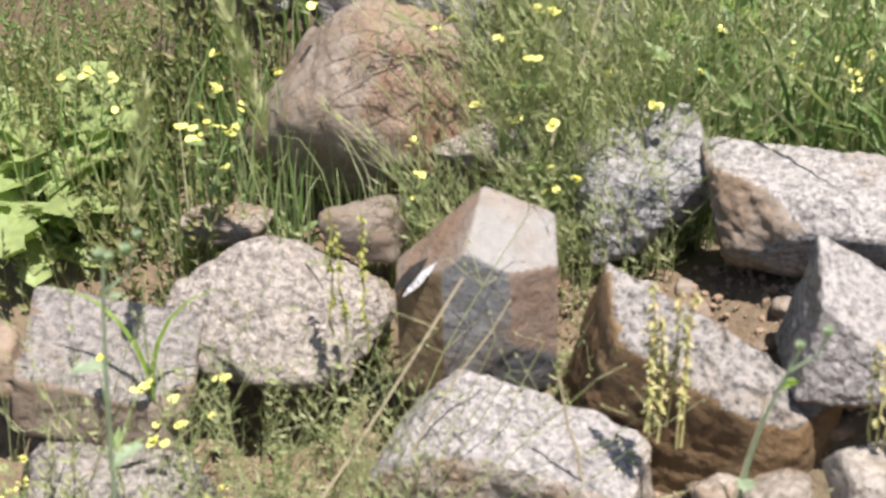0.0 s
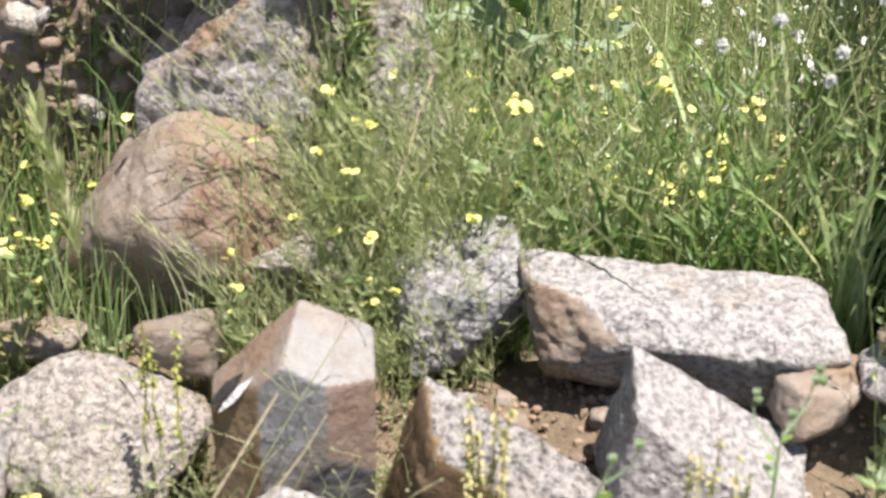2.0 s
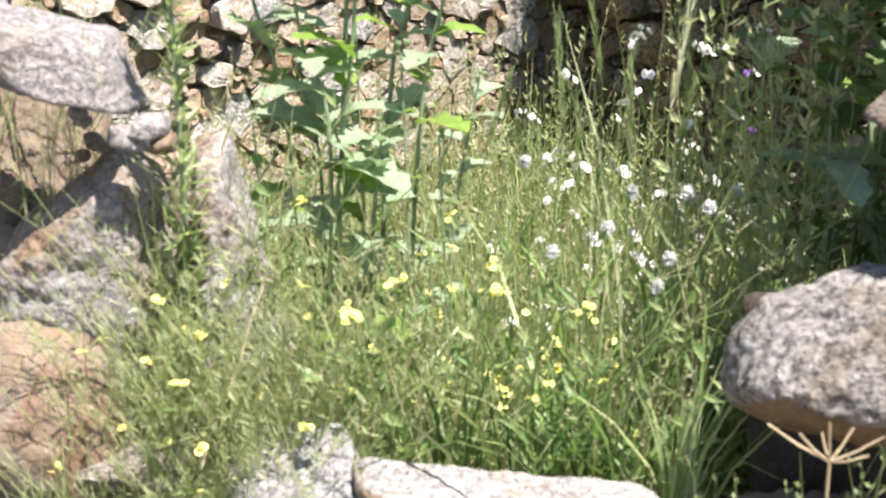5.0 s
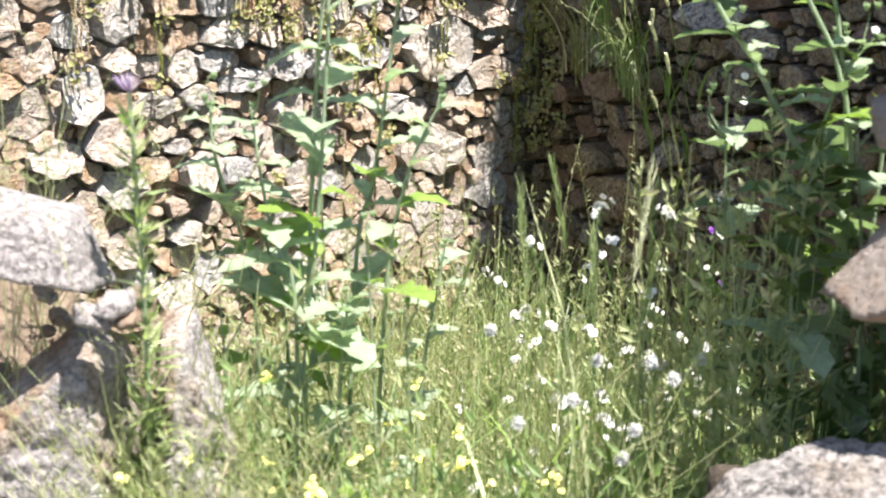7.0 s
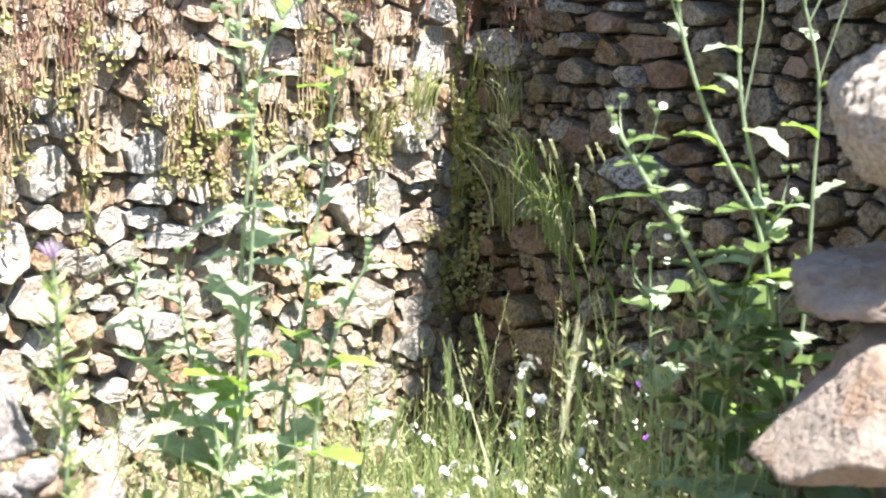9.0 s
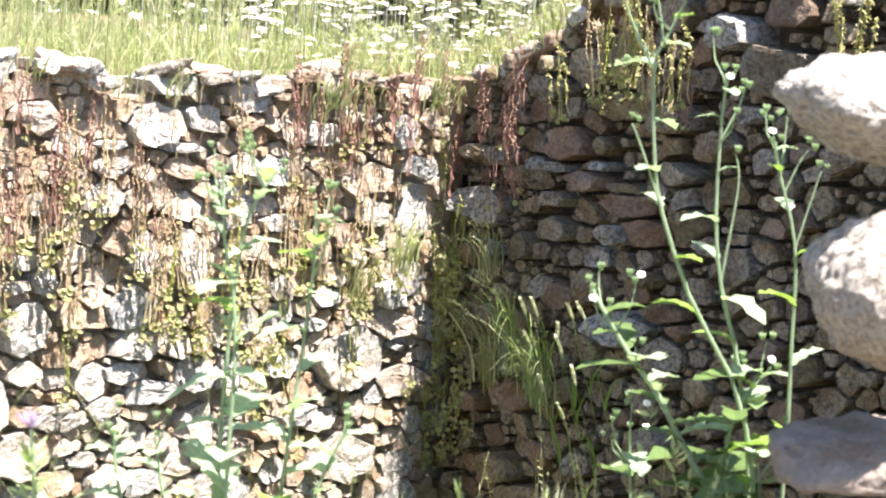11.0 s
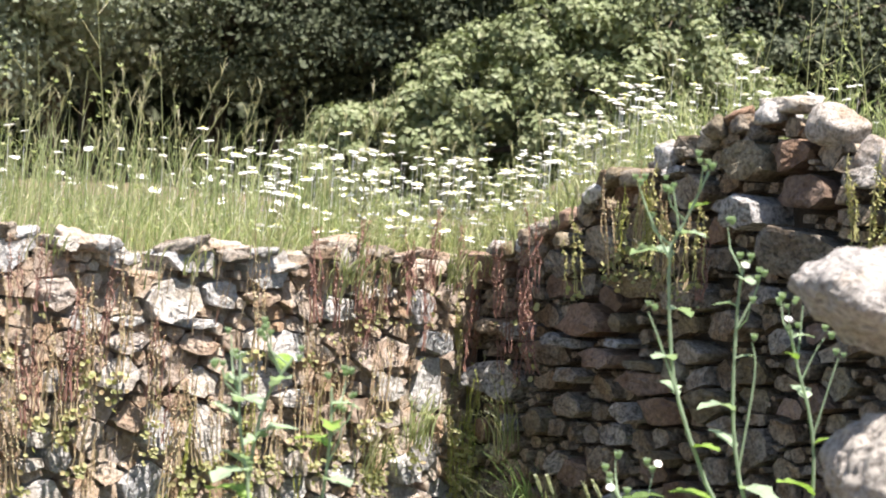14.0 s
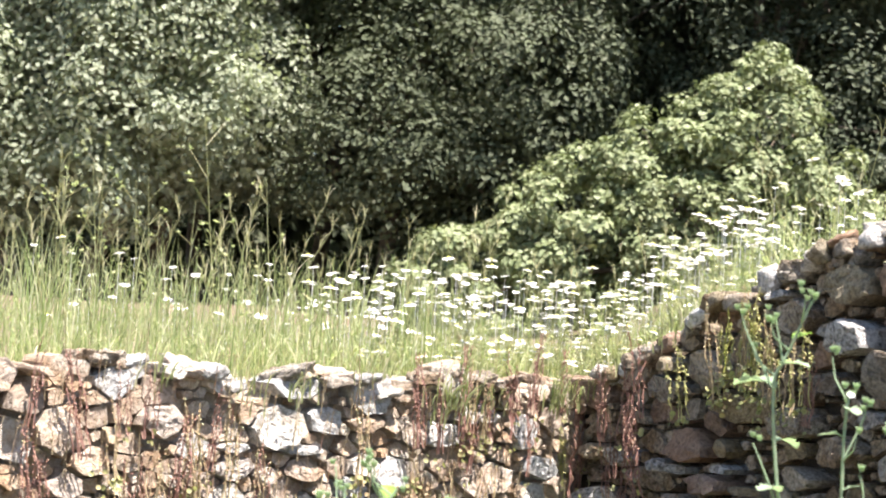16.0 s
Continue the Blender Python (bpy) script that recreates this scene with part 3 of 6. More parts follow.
RIGHT_GREY = [(0.65, 1.51, 0.21, 0.13), (0.28, 1.24, 0.11, 0.06), (0.14, 1.24, 0.13, 0.05), (0.54, 1.24, 0.15, 0.04), (0.4, 1.19, 0.25, 0.06), (0.19, 1.09, 0.27, 0.13), (0.57, 1.15, 0.15, 0.05), (0.76, 1.26, 0.09, 0.04), (0.55, 1.07, 0.19, 0.08), (0.93, 1.71, 0.08, 0.04), (0.98, 1.66, 0.18, 0.11), (1.22, 1.62, 0.17, 0.11), (1.4, 1.53, 0.28, 0.14), (1.59, 1.71, 0.12, 0.07), (1.57, 1.63, 0.16, 0.06), (1.29, 1.43, 0.1, 0.05), (1.03, 1.27, 0.17, 0.08), (0.84, 1.09, 0.12, 0.06), (0.68, 1.07, 0.13, 0.07), (0.75, 1.02, 0.15, 0.07), (1.17, 1.11, 0.09, 0.05), (0.88, 0.85, 0.26, 0.1), (1.02, 0.81, 0.21, 0.11), (0.25, 0.97, 0.09, 0.07)]
RIGHT_GREY_LOW = [(0.48, 0.26, 0.31, 0.13), (0.92, 0.37, 0.22, 0.07), (0.99, 0.68, 0.16, 0.1), (0.71, 0.45, 0.13, 0.09), (1.06, 0.6, 0.13, 0.07)]
RIGHT_BROWN = [(0.09, 1.42, 0.23, 0.12), (0.5, 1.51, 0.12, 0.06), (0.48, 1.44, 0.14, 0.08), (0.59, 1.3, 0.27, 0.11), (0.82, 1.42, 0.24, 0.08), (1.01, 1.4, 0.15, 0.08), (0.7, 1.21, 0.18, 0.06), (0.86, 1.21, 0.15, 0.04), (0.68, 1.13, 0.13, 0.08), (0.87, 1.17, 0.2, 0.07), (0.76, 1.31, 0.09, 0.06), (1.11, 1.63, 0.11, 0.05), (1.39, 1.68, 0.21, 0.1), (1.2, 1.74, 0.19, 0.09), (1.19, 1.35, 0.19, 0.1), (0.94, 1.11, 0.18, 0.09), (1.12, 1.15, 0.11, 0.09), (1.35, 1.33, 0.11, 0.08), (1.03, 0.92, 0.13, 0.06), (0.97, 0.99, 0.08, 0.05), (0.73, 0.94, 0.15, 0.09), (0.61, 0.89, 0.12, 0.09), (0.39, 1.0, 0.15, 0.09), (0.37, 0.67, 0.29, 0.09)]
RIGHT_BROWN_LOW = [(0.45, 0.58, 0.18, 0.11), (0.38, 0.35, 0.18, 0.1), (0.72, 0.34, 0.21, 0.09), (0.22, 0.52, 0.16, 0.08), (1.06, 0.75, 0.13, 0.06)]


def notch(u, at, wide):
    return math.exp(-((u - at) / wide) ** 2)


def left_top(u):
    z = 1.435 + 0.035 * smooth(1.25, 1.6, u) + 0.02 * notch(u, 1.1, 0.1) + 0.015 * notch(u, 0.62, 0.09)
    return z - 0.065 * notch(u, 1.28, 0.06) - 0.06 * notch(u, 0.78, 0.07) - 0.04 * notch(u, 0.29, 0.08) + 0.03 * noise.noise(Vector((u * 9.0, 4.0, 0)))


def right_top(u):
    return 1.395 + 0.40 * min(max(u, 0.0), 1.10) - 0.10 * smooth(1.38, 1.7, u) + 0.02 * noise.noise(Vector((u * 8.0, 9.0, 0)))


build_wall("wall_left", "sunlit dry stone wall of grey and brown granite", LEFT_U, LEFT_N, (((WALLSTONE,), LEFT_PALE + LEFT_PALE_LOW), ((WALLGREY, WALLGREY, WALLSTONE), LEFT_GREY + LEFT_GREY_LOW), ((WALLBROWN, WALLBROWN, WALLUMBER), LEFT_BROWN + LEFT_BROWN_LOW)), 2.25, left_top, 3, False)
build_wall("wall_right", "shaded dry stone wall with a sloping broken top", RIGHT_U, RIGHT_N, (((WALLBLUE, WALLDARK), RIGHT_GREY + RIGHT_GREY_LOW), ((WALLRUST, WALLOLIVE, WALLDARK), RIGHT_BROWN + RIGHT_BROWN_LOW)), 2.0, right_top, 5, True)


# ---- loose rocks ----
def rock(name, label, at, size, seed, material=None, turn=(0, 0, 0), sharp=10, extra=6, planes=None, sub=5, rough=0.05, group="", grain=3.0, grit=0.0022, slots=None):
    """material may be a list, whose slots the planes name."""
    rng = random.Random(seed)
    pl = planes or chance_planes(rng, extra)
    me = hewn(name, pl, sharp, sub, seed, rough, grain, size, grit, slots)
    mats = material if isinstance(material, list) else [material or GRANITE]
    for m in mats:
        me.materials.append(m)
    ob = part(name, me, None)
    ob.matrix_world = pose(*at, *turn)
    return tagged(ob, label, "rock", group)


def round_planes(rng, n=22):
    return [(Vector([rng.gauss(0, 1) for _ in range(3)]).normalized()[:], rng.uniform(0.88, 1.0)) for _ in range(n)]


def place_rocks():
    g = "rubble rocks in the gap of the ruined wall"
    prism = [((0.315, -0.25, 0.87), 0.84), ((-0.774, -0.085, 1.044), 0.74), ((-0.14, -0.99, 0.0), 0.86), ((0.61, -0.79, 0.0), 0.95), ((-0.79, -0.62, 0.0), 0.84), ((1, 0, 0), 0.97), ((-1, 0, 0), 1.0), ((0, 1, 0.1), 0.6), ((0, 0, -1), 1.0), ((0.4, -0.85, -0.5), 0.98)]
    # Facets: own grey and rust, with lit and shaded sides coloured in too.
    p = rock("prism_rock", "angular grey and rust-brown faceted stone standing upright", (-0.482, 1.655, 0.246), (0.206, 0.112, 0.285), 11, [SLATE, PALE_SLATE, BLUE_SLATE, PRISM_RUST, OCHRE], (0, 0, 14), 80, planes=prism, rough=0.016, group=g, sub=6, grit=0.0006, slots=[1, 0, 2, 3, 4, 0, 4, 0, 0, 2])
    # A glint on the facet, laid on as a white streak, and a black band.
    for name, at, wide, mat, label in (("quartz_vein", (-0.071, -0.033, 0.052), 0.0045, GLINT_WHITE, "white streak laid on for the facet's glint"), ("dark_vein", (-0.082, -0.025, 0.054), 0.007, COAL, "black band beside the white streak")):
        c, run, side = Vector(at), Vector((0.023, -0.004, 0.029)), Vector((wide, -wide, -0.001))
        streak = Soup()
        streak.add([c - run, c - run * 0.3 + side, c + run * 0.45 + side * 0.7, c + run, c + run * 0.3 - side, c - run * 0.45 - side * 0.8, c + Vector((-0.001, -0.002, 0.002))], [(k, (k + 1) % 6, 6) for k in range(6)])
        part(name, streak.mesh(name, True), mat, p, label)
    rock("round_rock", "rounded pale grey granite boulder", (-0.772, 1.705, 0.145), (0.320, 0.22, 0.225), 12, GRANITE, (0, -4, 14), 9, planes=round_planes(random.Random(12)), group=g, sub=6, grit=0.0035)
    rock("brown_rock", "rounded brown weathered boulder in the weeds", (-0.740, 1.985, 0.345), (0.425, 0.21, 0.340), 13, [BROWN, RUST], (0, -4, 10), 5, planes=[((1, 0, 0.20), 0.90), ((-0.8, -0.1, 0.75), 0.70), ((0, 1, 0), 0.9), ((0.35, -1, 0.25), 0.78), ((-0.5, -1, -0.6), 0.72), ((0.1, -0.2, 1), 0.82), ((0, 0, -1), 0.9), ((-0.2, -0.9, 0.55), 0.82)], slots=[0, 0, 0, 1, 0, 0, 0, 0], group=g, grit=0.001)
    rock("grey_boulder", "speckled grey granite boulder", (-0.319, 1.942, 0.276), (0.223, 0.160, 0.166), 14, GRANITE_BLUE, (0, -10, 8), 11, planes=[((1, 0.1, 0.1), 0.88), ((-1, -0.2, 0.1), 0.92), ((0, 1, 0), 0.9), ((-0.15, -1, 0.15), 0.82), ((0.1, -0.3, 1), 0.84), ((0.75, -0.6, -0.55), 0.72), ((0, 0, -1), 0.95), ((-0.6, -0.3, 0.8), 0.98)], group=g, sub=6, grit=0.0038)
    block = [((1, 0.1, 0.15), 0.95), ((-1, -0.1, -0.1), 0.95), ((0, 1, 0), 0.9), ((0.05, -1, -0.60), 0.76), ((0.0, -0.06, 1), 0.80), ((-0.15, -0.7, -0.75), 0.80), ((0, 0, -1), 0.9), ((0.75, -0.4, -0.5), 0.90), ((-0.9, -0.6, 0.2), 1.0), ((0.0, -0.62, 0.78), 0.98)]
    rock("long_block", "long pale granite block lying flat", (-0.012, 1.852, 0.283), (0.452, 0.150, 0.165), 15, [GRANITE, GRANITE_WARM, BROWN], (0, -1.5, -4), 20, planes=block, slots=[0, 2, 0, 0, 0, 1, 1, 0, 2, 0], rough=0.035, group=g, sub=6, grain=4, grit=0.0035)
    slab = [((1, -0.2, 0.0), 0.9), ((-1, -0.2, 0.1), 0.9), ((0, 1, 0.2), 0.9), ((-0.1, -1, -0.42), 0.66), ((0.34, -0.12, 1), 0.72), ((0, 0, -1), 1.0), ((0.7, -0.7, -0.1), 0.95)]
    rock("brown_slab", "split slab with brown face and grey top", (-0.205, 1.640, 0.105), (0.385, 0.115, 0.370), 16, [GRANITE_DARK, OCHRE], (0, 7, -6), 34, planes=slab, slots=[1, 1, 0, 1, 0, 1, 1], rough=0.03, group=g, sub=6, grit=0.002)
    rock("pointed_slab", "pointed pale granite slab leaning on the others", (0.026, 1.667, 0.262), (0.27, 0.150, 0.175), 17, [GRANITE, OCHRE], (0, 0, -4), 34, planes=[((1, 0, -0.1), 0.95), ((-1, -0.2, 0.12), 0.80), ((0, 1, 0.1), 0.9), ((-0.1, -1, 0.12), 0.66), ((0.68, -0.2, 0.72), 0.40), ((0, 0, -1), 0.85), ((0.2, -0.7, -0.7), 0.85)], slots=[0, 0, 0, 0, 0, 1, 1], rough=0.03, group=g, sub=6, grit=0.0028)
    rock("front_slab", "broad grey granite slab", (-0.396, 1.508, 0.112), (0.345, 0.150, 0.130), 18, [GRANITE, GRANITE_WARM], (0, 10, -6), 16, planes=[((1, 0, 0.1), 0.92), ((-1, 0, 0.2), 0.9), ((0, 1, 0.1), 0.9), ((0.1, -1, 0.05), 0.82), ((0, -0.2, 1), 0.8), ((0, 0, -1), 0.9), ((-0.6, -0.6, 0.6), 1.0)], slots=[1, 0, 0, 1, 0, 1, 0], group=g, sub=6, grit=0.003)
    rock("rusty_stone", "flat brown stone with a grey top", (-0.961, 1.547, 0.132), (0.229, 0.150, 0.147), 19, [GRANITE, BROWN], (0, 10, 14), 34, planes=[((1, 0, 0), 0.9), ((-1, 0, 0), 0.9), ((0, 1, 0), 0.9), ((-0.1, -1, 0.0), 0.78), ((0.1, -0.55, 1), 0.66), ((0, 0, -1), 0.9), ((0.6, -0.7, 0.3), 0.95)], slots=[1, 1, 0, 1, 0, 1, 1], group=g)
    rock("low_rock", "pale granite rock low in the weeds", (-0.925, 1.452, 0.008), (0.265, 0.160, 0.12), 20, GRANITE, (0, 0, 30), 8, group=g)
    rock("edge_stone", "small dark brown stone", (-1.139, 1.571, 0.113), (0.085, 0.090, 0.086), 21, BROWN, (0, 0, 0), 14, sub=4, group=g)
    rock("corner_stone", "small reddish granite stone in the soil", (0.032, 1.445, 0.212), (0.117, 0.100, 0.09), 22, GRANITE_WARM, (0, 0, 12), 14, sub=4, group=g)
    rock("pebble", "small pale stone on the soil", (-0.075, 1.445, 0.155), (0.085, 0.08, 0.06), 23, GRANITE_WARM, (0, 0, 0), 10, sub=4, group=g)
    rock("pebble", "small pale stone on the soil", (-0.135, 1.452, 0.140), (0.07, 0.07, 0.05), 43, GRANITE_WARM, (0, 0, 40), 10, sub=4, group=g)
    rock("flat_stone", "small flat reddish stone", (0.166, 1.740, 0.287), (0.110, 0.090, 0.070), 24, BROWN, (0, 10, 25), 18, sub=4, group=g)
    rock("flat_stone", "small flat reddish stone", (0.183, 1.780, 0.305), (0.083, 0.090, 0.036), 44, BROWN, (0, 0, -15), 18, sub=4, group=g)
    rock("side_rock", "pale granite rock with dark spots", (0.329, 1.783, 0.322), (0.221, 0.140, 0.090), 25, GRANITE, (0, -6, 0), 10, group=g, grit=0.004)
    rock("overhang_rock", "dark speckled granite boulder with brown underside", (0.435, 1.845, 0.588), (0.385, 0.205, 0.222), 26, [GRANITE_DARK, OCHRE], (0, 0, 8), 6, planes=[((1, 0, 0), 0.95), ((-1, 0, -0.05), 0.95), ((0, 1, 0), 0.9), ((-0.1, -1, 0.35), 0.8), ((-0.62, -0.15, 0.78), 0.74), ((0.15, 0, 1), 0.9), ((-0.45, -0.45, -0.85), 0.66), ((0.1, -0.75, -0.75), 0.78), ((0, 0, -1), 0.82)], slots=[0, 0, 0, 0, 0, 0, 1, 1, 1], group=g, sub=6, grit=0.0040)
    # Near-black backing added so that the hollow under the boulder looks shaded.
    tagged(rock("earth_bank", "near-black bank set in for the shade under the boulder", (0.460, 2.03, 0.40), (0.36, 0.13, 0.38), 126, EARTH_SHADE, (0, 0, 4), 12, sub=5, group=g, grit=0.003), "near-black bank set in for the shade under the boulder", "earth bank", kind="structure")
    rock("clay_lump", "crumbly pale brown clay lump beside the pale rock", (0.405, 1.835, 0.335), (0.33, 0.16, 0.15), 127, CORE, (0, -4, 6), 6, sub=6, rough=0.10, group=g, grain=6, grit=0.008)
    rock("cleft_rock", "large pale rock half hidden by weeds", (-0.645, 2.055, 0.530), (0.305, 0.16, 0.370), 27, [GRANITE, GRANITE_WARM], (0, 0, 6), 16, planes=[((-0.52, -0.10, 0.85), 0.46), ((1, -0.25, 0.12), 0.78), ((0, 1, 0), 0.9), ((0.2, -1, 0.22), 0.62), ((-0.4, -1, -0.12), 0.62), ((0.4, -0.1, 1), 0.95), ((0, 0, -1), 0.9), ((-1, 0, 0), 1.0)], slots=[1, 1, 1, 0, 0, 1, 1, 0], rough=0.07, group=g, sub=6, grit=0.004)
    rock("cleft_rock", "pale grey rock half hidden by weeds", (-0.418, 2.10, 0.560), (0.150, 0.13, 0.350), 28, [GRANITE_WARM, GRANITE], (0, 0, 6), 14, planes=[((0.72, -0.2, 0.68), 0.60), ((-1, -0.1, 0.1), 0.8), ((0, 1, 0), 0.9), ((0.1, -1, 0.3), 0.66), ((-0.5, -0.8, 0.4), 0.8), ((-0.15, -0.1, 1), 0.92), ((0, 0, -1), 0.9)], slots=[1, 0, 0, 1, 0, 0, 0], rough=0.08, sub=5, group=g, grit=0.004)
    rock("small_brown_stone", "brown stone behind the rubble", (-0.678, 1.810, 0.234), (0.110, 0.090, 0.083), 29, BROWN, (0, 0, 0), 12, sub=4, group=g)
    rock("small_pale_stone", "small pale stone in dry weeds", (-0.895, 1.845, 0.190), (0.139, 0.100, 0.054), 30, GRANITE_WARM, (0, 0, 0), 10, sub=4, group=g)
    rock("mottled_rock", "low mottled grey rock under thin weeds", (-0.541, 1.954, 0.310), (0.184, 0.120, 0.085), 31, GRANITE, (0, 0, 0), 7, sub=5, group=g, grit=0.004)
    rock("heap_rock", "bluish white rock on the clay heap", (-0.675, 2.043, 0.849), (0.280, 0.140, 0.101), 32, [GRANITE, BLUE_SLATE], (0, 10, 0), 16, planes=[((1, 0, 0.25), 0.9), ((-1, 0, 0), 0.9), ((0, 1, 0), 0.9), ((0.25, -1, 0.25), 0.8), ((-0.5, -1, -0.2), 0.86), ((0, 0, 1), 0.85), ((0, -0.3, -1), 0.85)], slots=[0, 0, 0, 0, 1, 0, 0], group=g, grit=0.0015)
    rock("chip_stone", "small white stone chip", (-0.517, 1.993, 0.790), (0.051, 0.050, 0.030), 33, GRANITE, (0, 0, 0), 20, sub=3, group=g)
    rock("chip_stone", "small white stone chip", (-0.547, 1.993, 0.771), (0.051, 0.050, 0.026), 38, GRANITE, (0, 8, 20), 20, sub=3, group=g)
    rock("chip_stone", "small brown stone chip", (-0.503, 2.002, 0.766), (0.033, 0.050, 0.026), 34, BROWN, (0, 0, 0), 20, sub=3, group=g)
    rock("dark_stone", "dark stone in the shade of the heap", (-0.739, 2.09, 0.56), (0.074, 0.070, 0.055), 35, BROWN, (0, 0, 0), 14, sub=4, group=g)
    t = "stones on the wall top"
    for k, (u, w, h, tilt, label, mat, sharp) in enumerate(((1.30, 0.16, 0.045, -6, "flat grey stone on the wall top", WALLSTONE, 60), (1.45, 0.14, 0.095, 20, "rounded granite stone on the wall top", GRANITE_WARM, 9), (1.60, 0.10, 0.08, 10, "pale stone on the wall top", GRANITE_WARM, 16), (1.68, 0.12, 0.07, 5, "pale stone on the wall top", GRANITE_WARM, 16))):
        c = CORNER + RIGHT_U * u - RIGHT_N * 0.02
        rock("cap_stone", label, (c.x, c.y, right_top(u) + h * (0.6 if k == 0 else 0.1)), (w, 0.10, h), 36 + k * 5, mat, (0, tilt, -58), sharp, sub=4, group=t, rough=0.06)
    rng = random.Random(59)
    for k in range(46):
        u = 0.12 + 1.2 * (k + rng.random()) / 46
        w, h = rng.uniform(0.05, 0.115), rng.uniform(0.03, 0.065)
        c = CORNER + RIGHT_U * u + RIGHT_N * (rng.uniform(-0.06, 0.035) if k % 3 else rng.uniform(-0.2, -0.06))
        rock("cap_stone", "small broken stone on the sloping wall top", (c.x, c.y, right_top(u) + rng.uniform(-0.02, 0.012)), (w, rng.uniform(0.05, 0.1), h), 236 + k, [WALLDARK, WALLBLUE, WALLOLIVE, WALLRUST, WALLGREY][k % 5], (rng.uniform(-25, 25), rng.uniform(-40, 10), -58 + rng.uniform(-40, 40)), 30, sub=3, group=t, rough=0.08)
    rng = random.Random(57)
    for k in range(36):
        u = (0.40, 0.46, 0.44, 0.58, 0.95, 1.02, 1.00, 1.12, 1.34, 1.72)[k] if k < 10 else rng.uniform(0.1, 1.95)
        w, h = rng.uniform(0.05, 0.13), rng.uniform(0.016, 0.045)
        c = CORNER + LEFT_U * u + LEFT_N * rng.uniform(-0.06, 0.0)
        rock("cap_stone", "broken flat grey stone on the wall top", (c.x, c.y, left_top(u) - 0.012 + h * 0.3), (w, 0.12, h), 50 + k, [WALLGREY, WALLDARK, WALLUMBER, WALLDARK][k % 4], (rng.uniform(-10, 10), rng.uniform(-12, 12), 51.7 + rng.uniform(-25, 25)), 45, sub=4, group=t, rough=0.12)


place_rocks()


def scatter_rubble():
    """Small stones that fill the gaps between the rocks."""
    rng = random.Random(91)
    for k in range(46):
        x, y = rng.uniform(-1.05, 0.30), rng.uniform(1.42, 1.86)
        w = rng.uniform(0.03, 0.085)
        rock("rubble_stone", "small broken stone between the rocks", (x, y, ground(x, y) + 0.008), (w, w * rng.uniform(0.7, 1.1), w * rng.uniform(0.5, 0.8)), 700 + k, (BROWN, GRANITE_WARM, GRANITE, RUST)[k % 4], (rng.uniform(-20, 20), rng.uniform(-20, 20), rng.uniform(0, 180)), 20, 6, sub=3, group="small rubble stones", grit=0.001)


scatter_rubble()


def soil_crumbs():
    """Lumps of dry soil and grit between the rocks."""
    rng = random.Random(93)
    dirs, faces = ball(1)
    s = Soup()
    for k in range(4200):
        x, y = (rng.uniform(-0.30, 0.45), rng.uniform(1.40, 1.92)) if k % 3 else (rng.uniform(-1.05, -0.3), rng.uniform(1.36, 1.92))
        r = 0.0018 + 0.006 * rng.random() ** 3
        p = Vector((x, y, ground(x, y) + r * 0.3))
        s.add([p + Vector(d) * r * rng.uniform(0.7, 1.25) for d in dirs], faces)
    tagged(part("soil_crumbs", s, SOIL_PALE), "dry lumps of soil and grit", "soil", kind="stuff")
    for k in range(30):
        x, y = rng.uniform(-0.25, 0.42), rng.uniform(1.5, 1.86)
        w = rng.uniform(0.015, 0.04)
        rock("rubble_stone", "small broken stone between the rocks", (x, y, ground(x, y) + w * 0.2), (w, w * 0.9, w * 0.6), 760 + k, (BROWN, GRANITE_WARM, GRANITE)[k % 3], (rng.uniform(-20, 20), rng.uniform(-20, 20), rng.uniform(0, 180)), 60, 8, sub=3, group="small rubble stones", grit=0.0)
    rock("pale_stone", "white stone on the clay by the weeds", (-1.37, 2.33, ground(-1.37, 2.33) + 0.03), (0.10, 0.09, 0.08), 801, GRANITE_PALE, (0, 0, 20), 16, sub=4, group="rubble rocks in the gap of the ruined wall")


soil_crumbs()


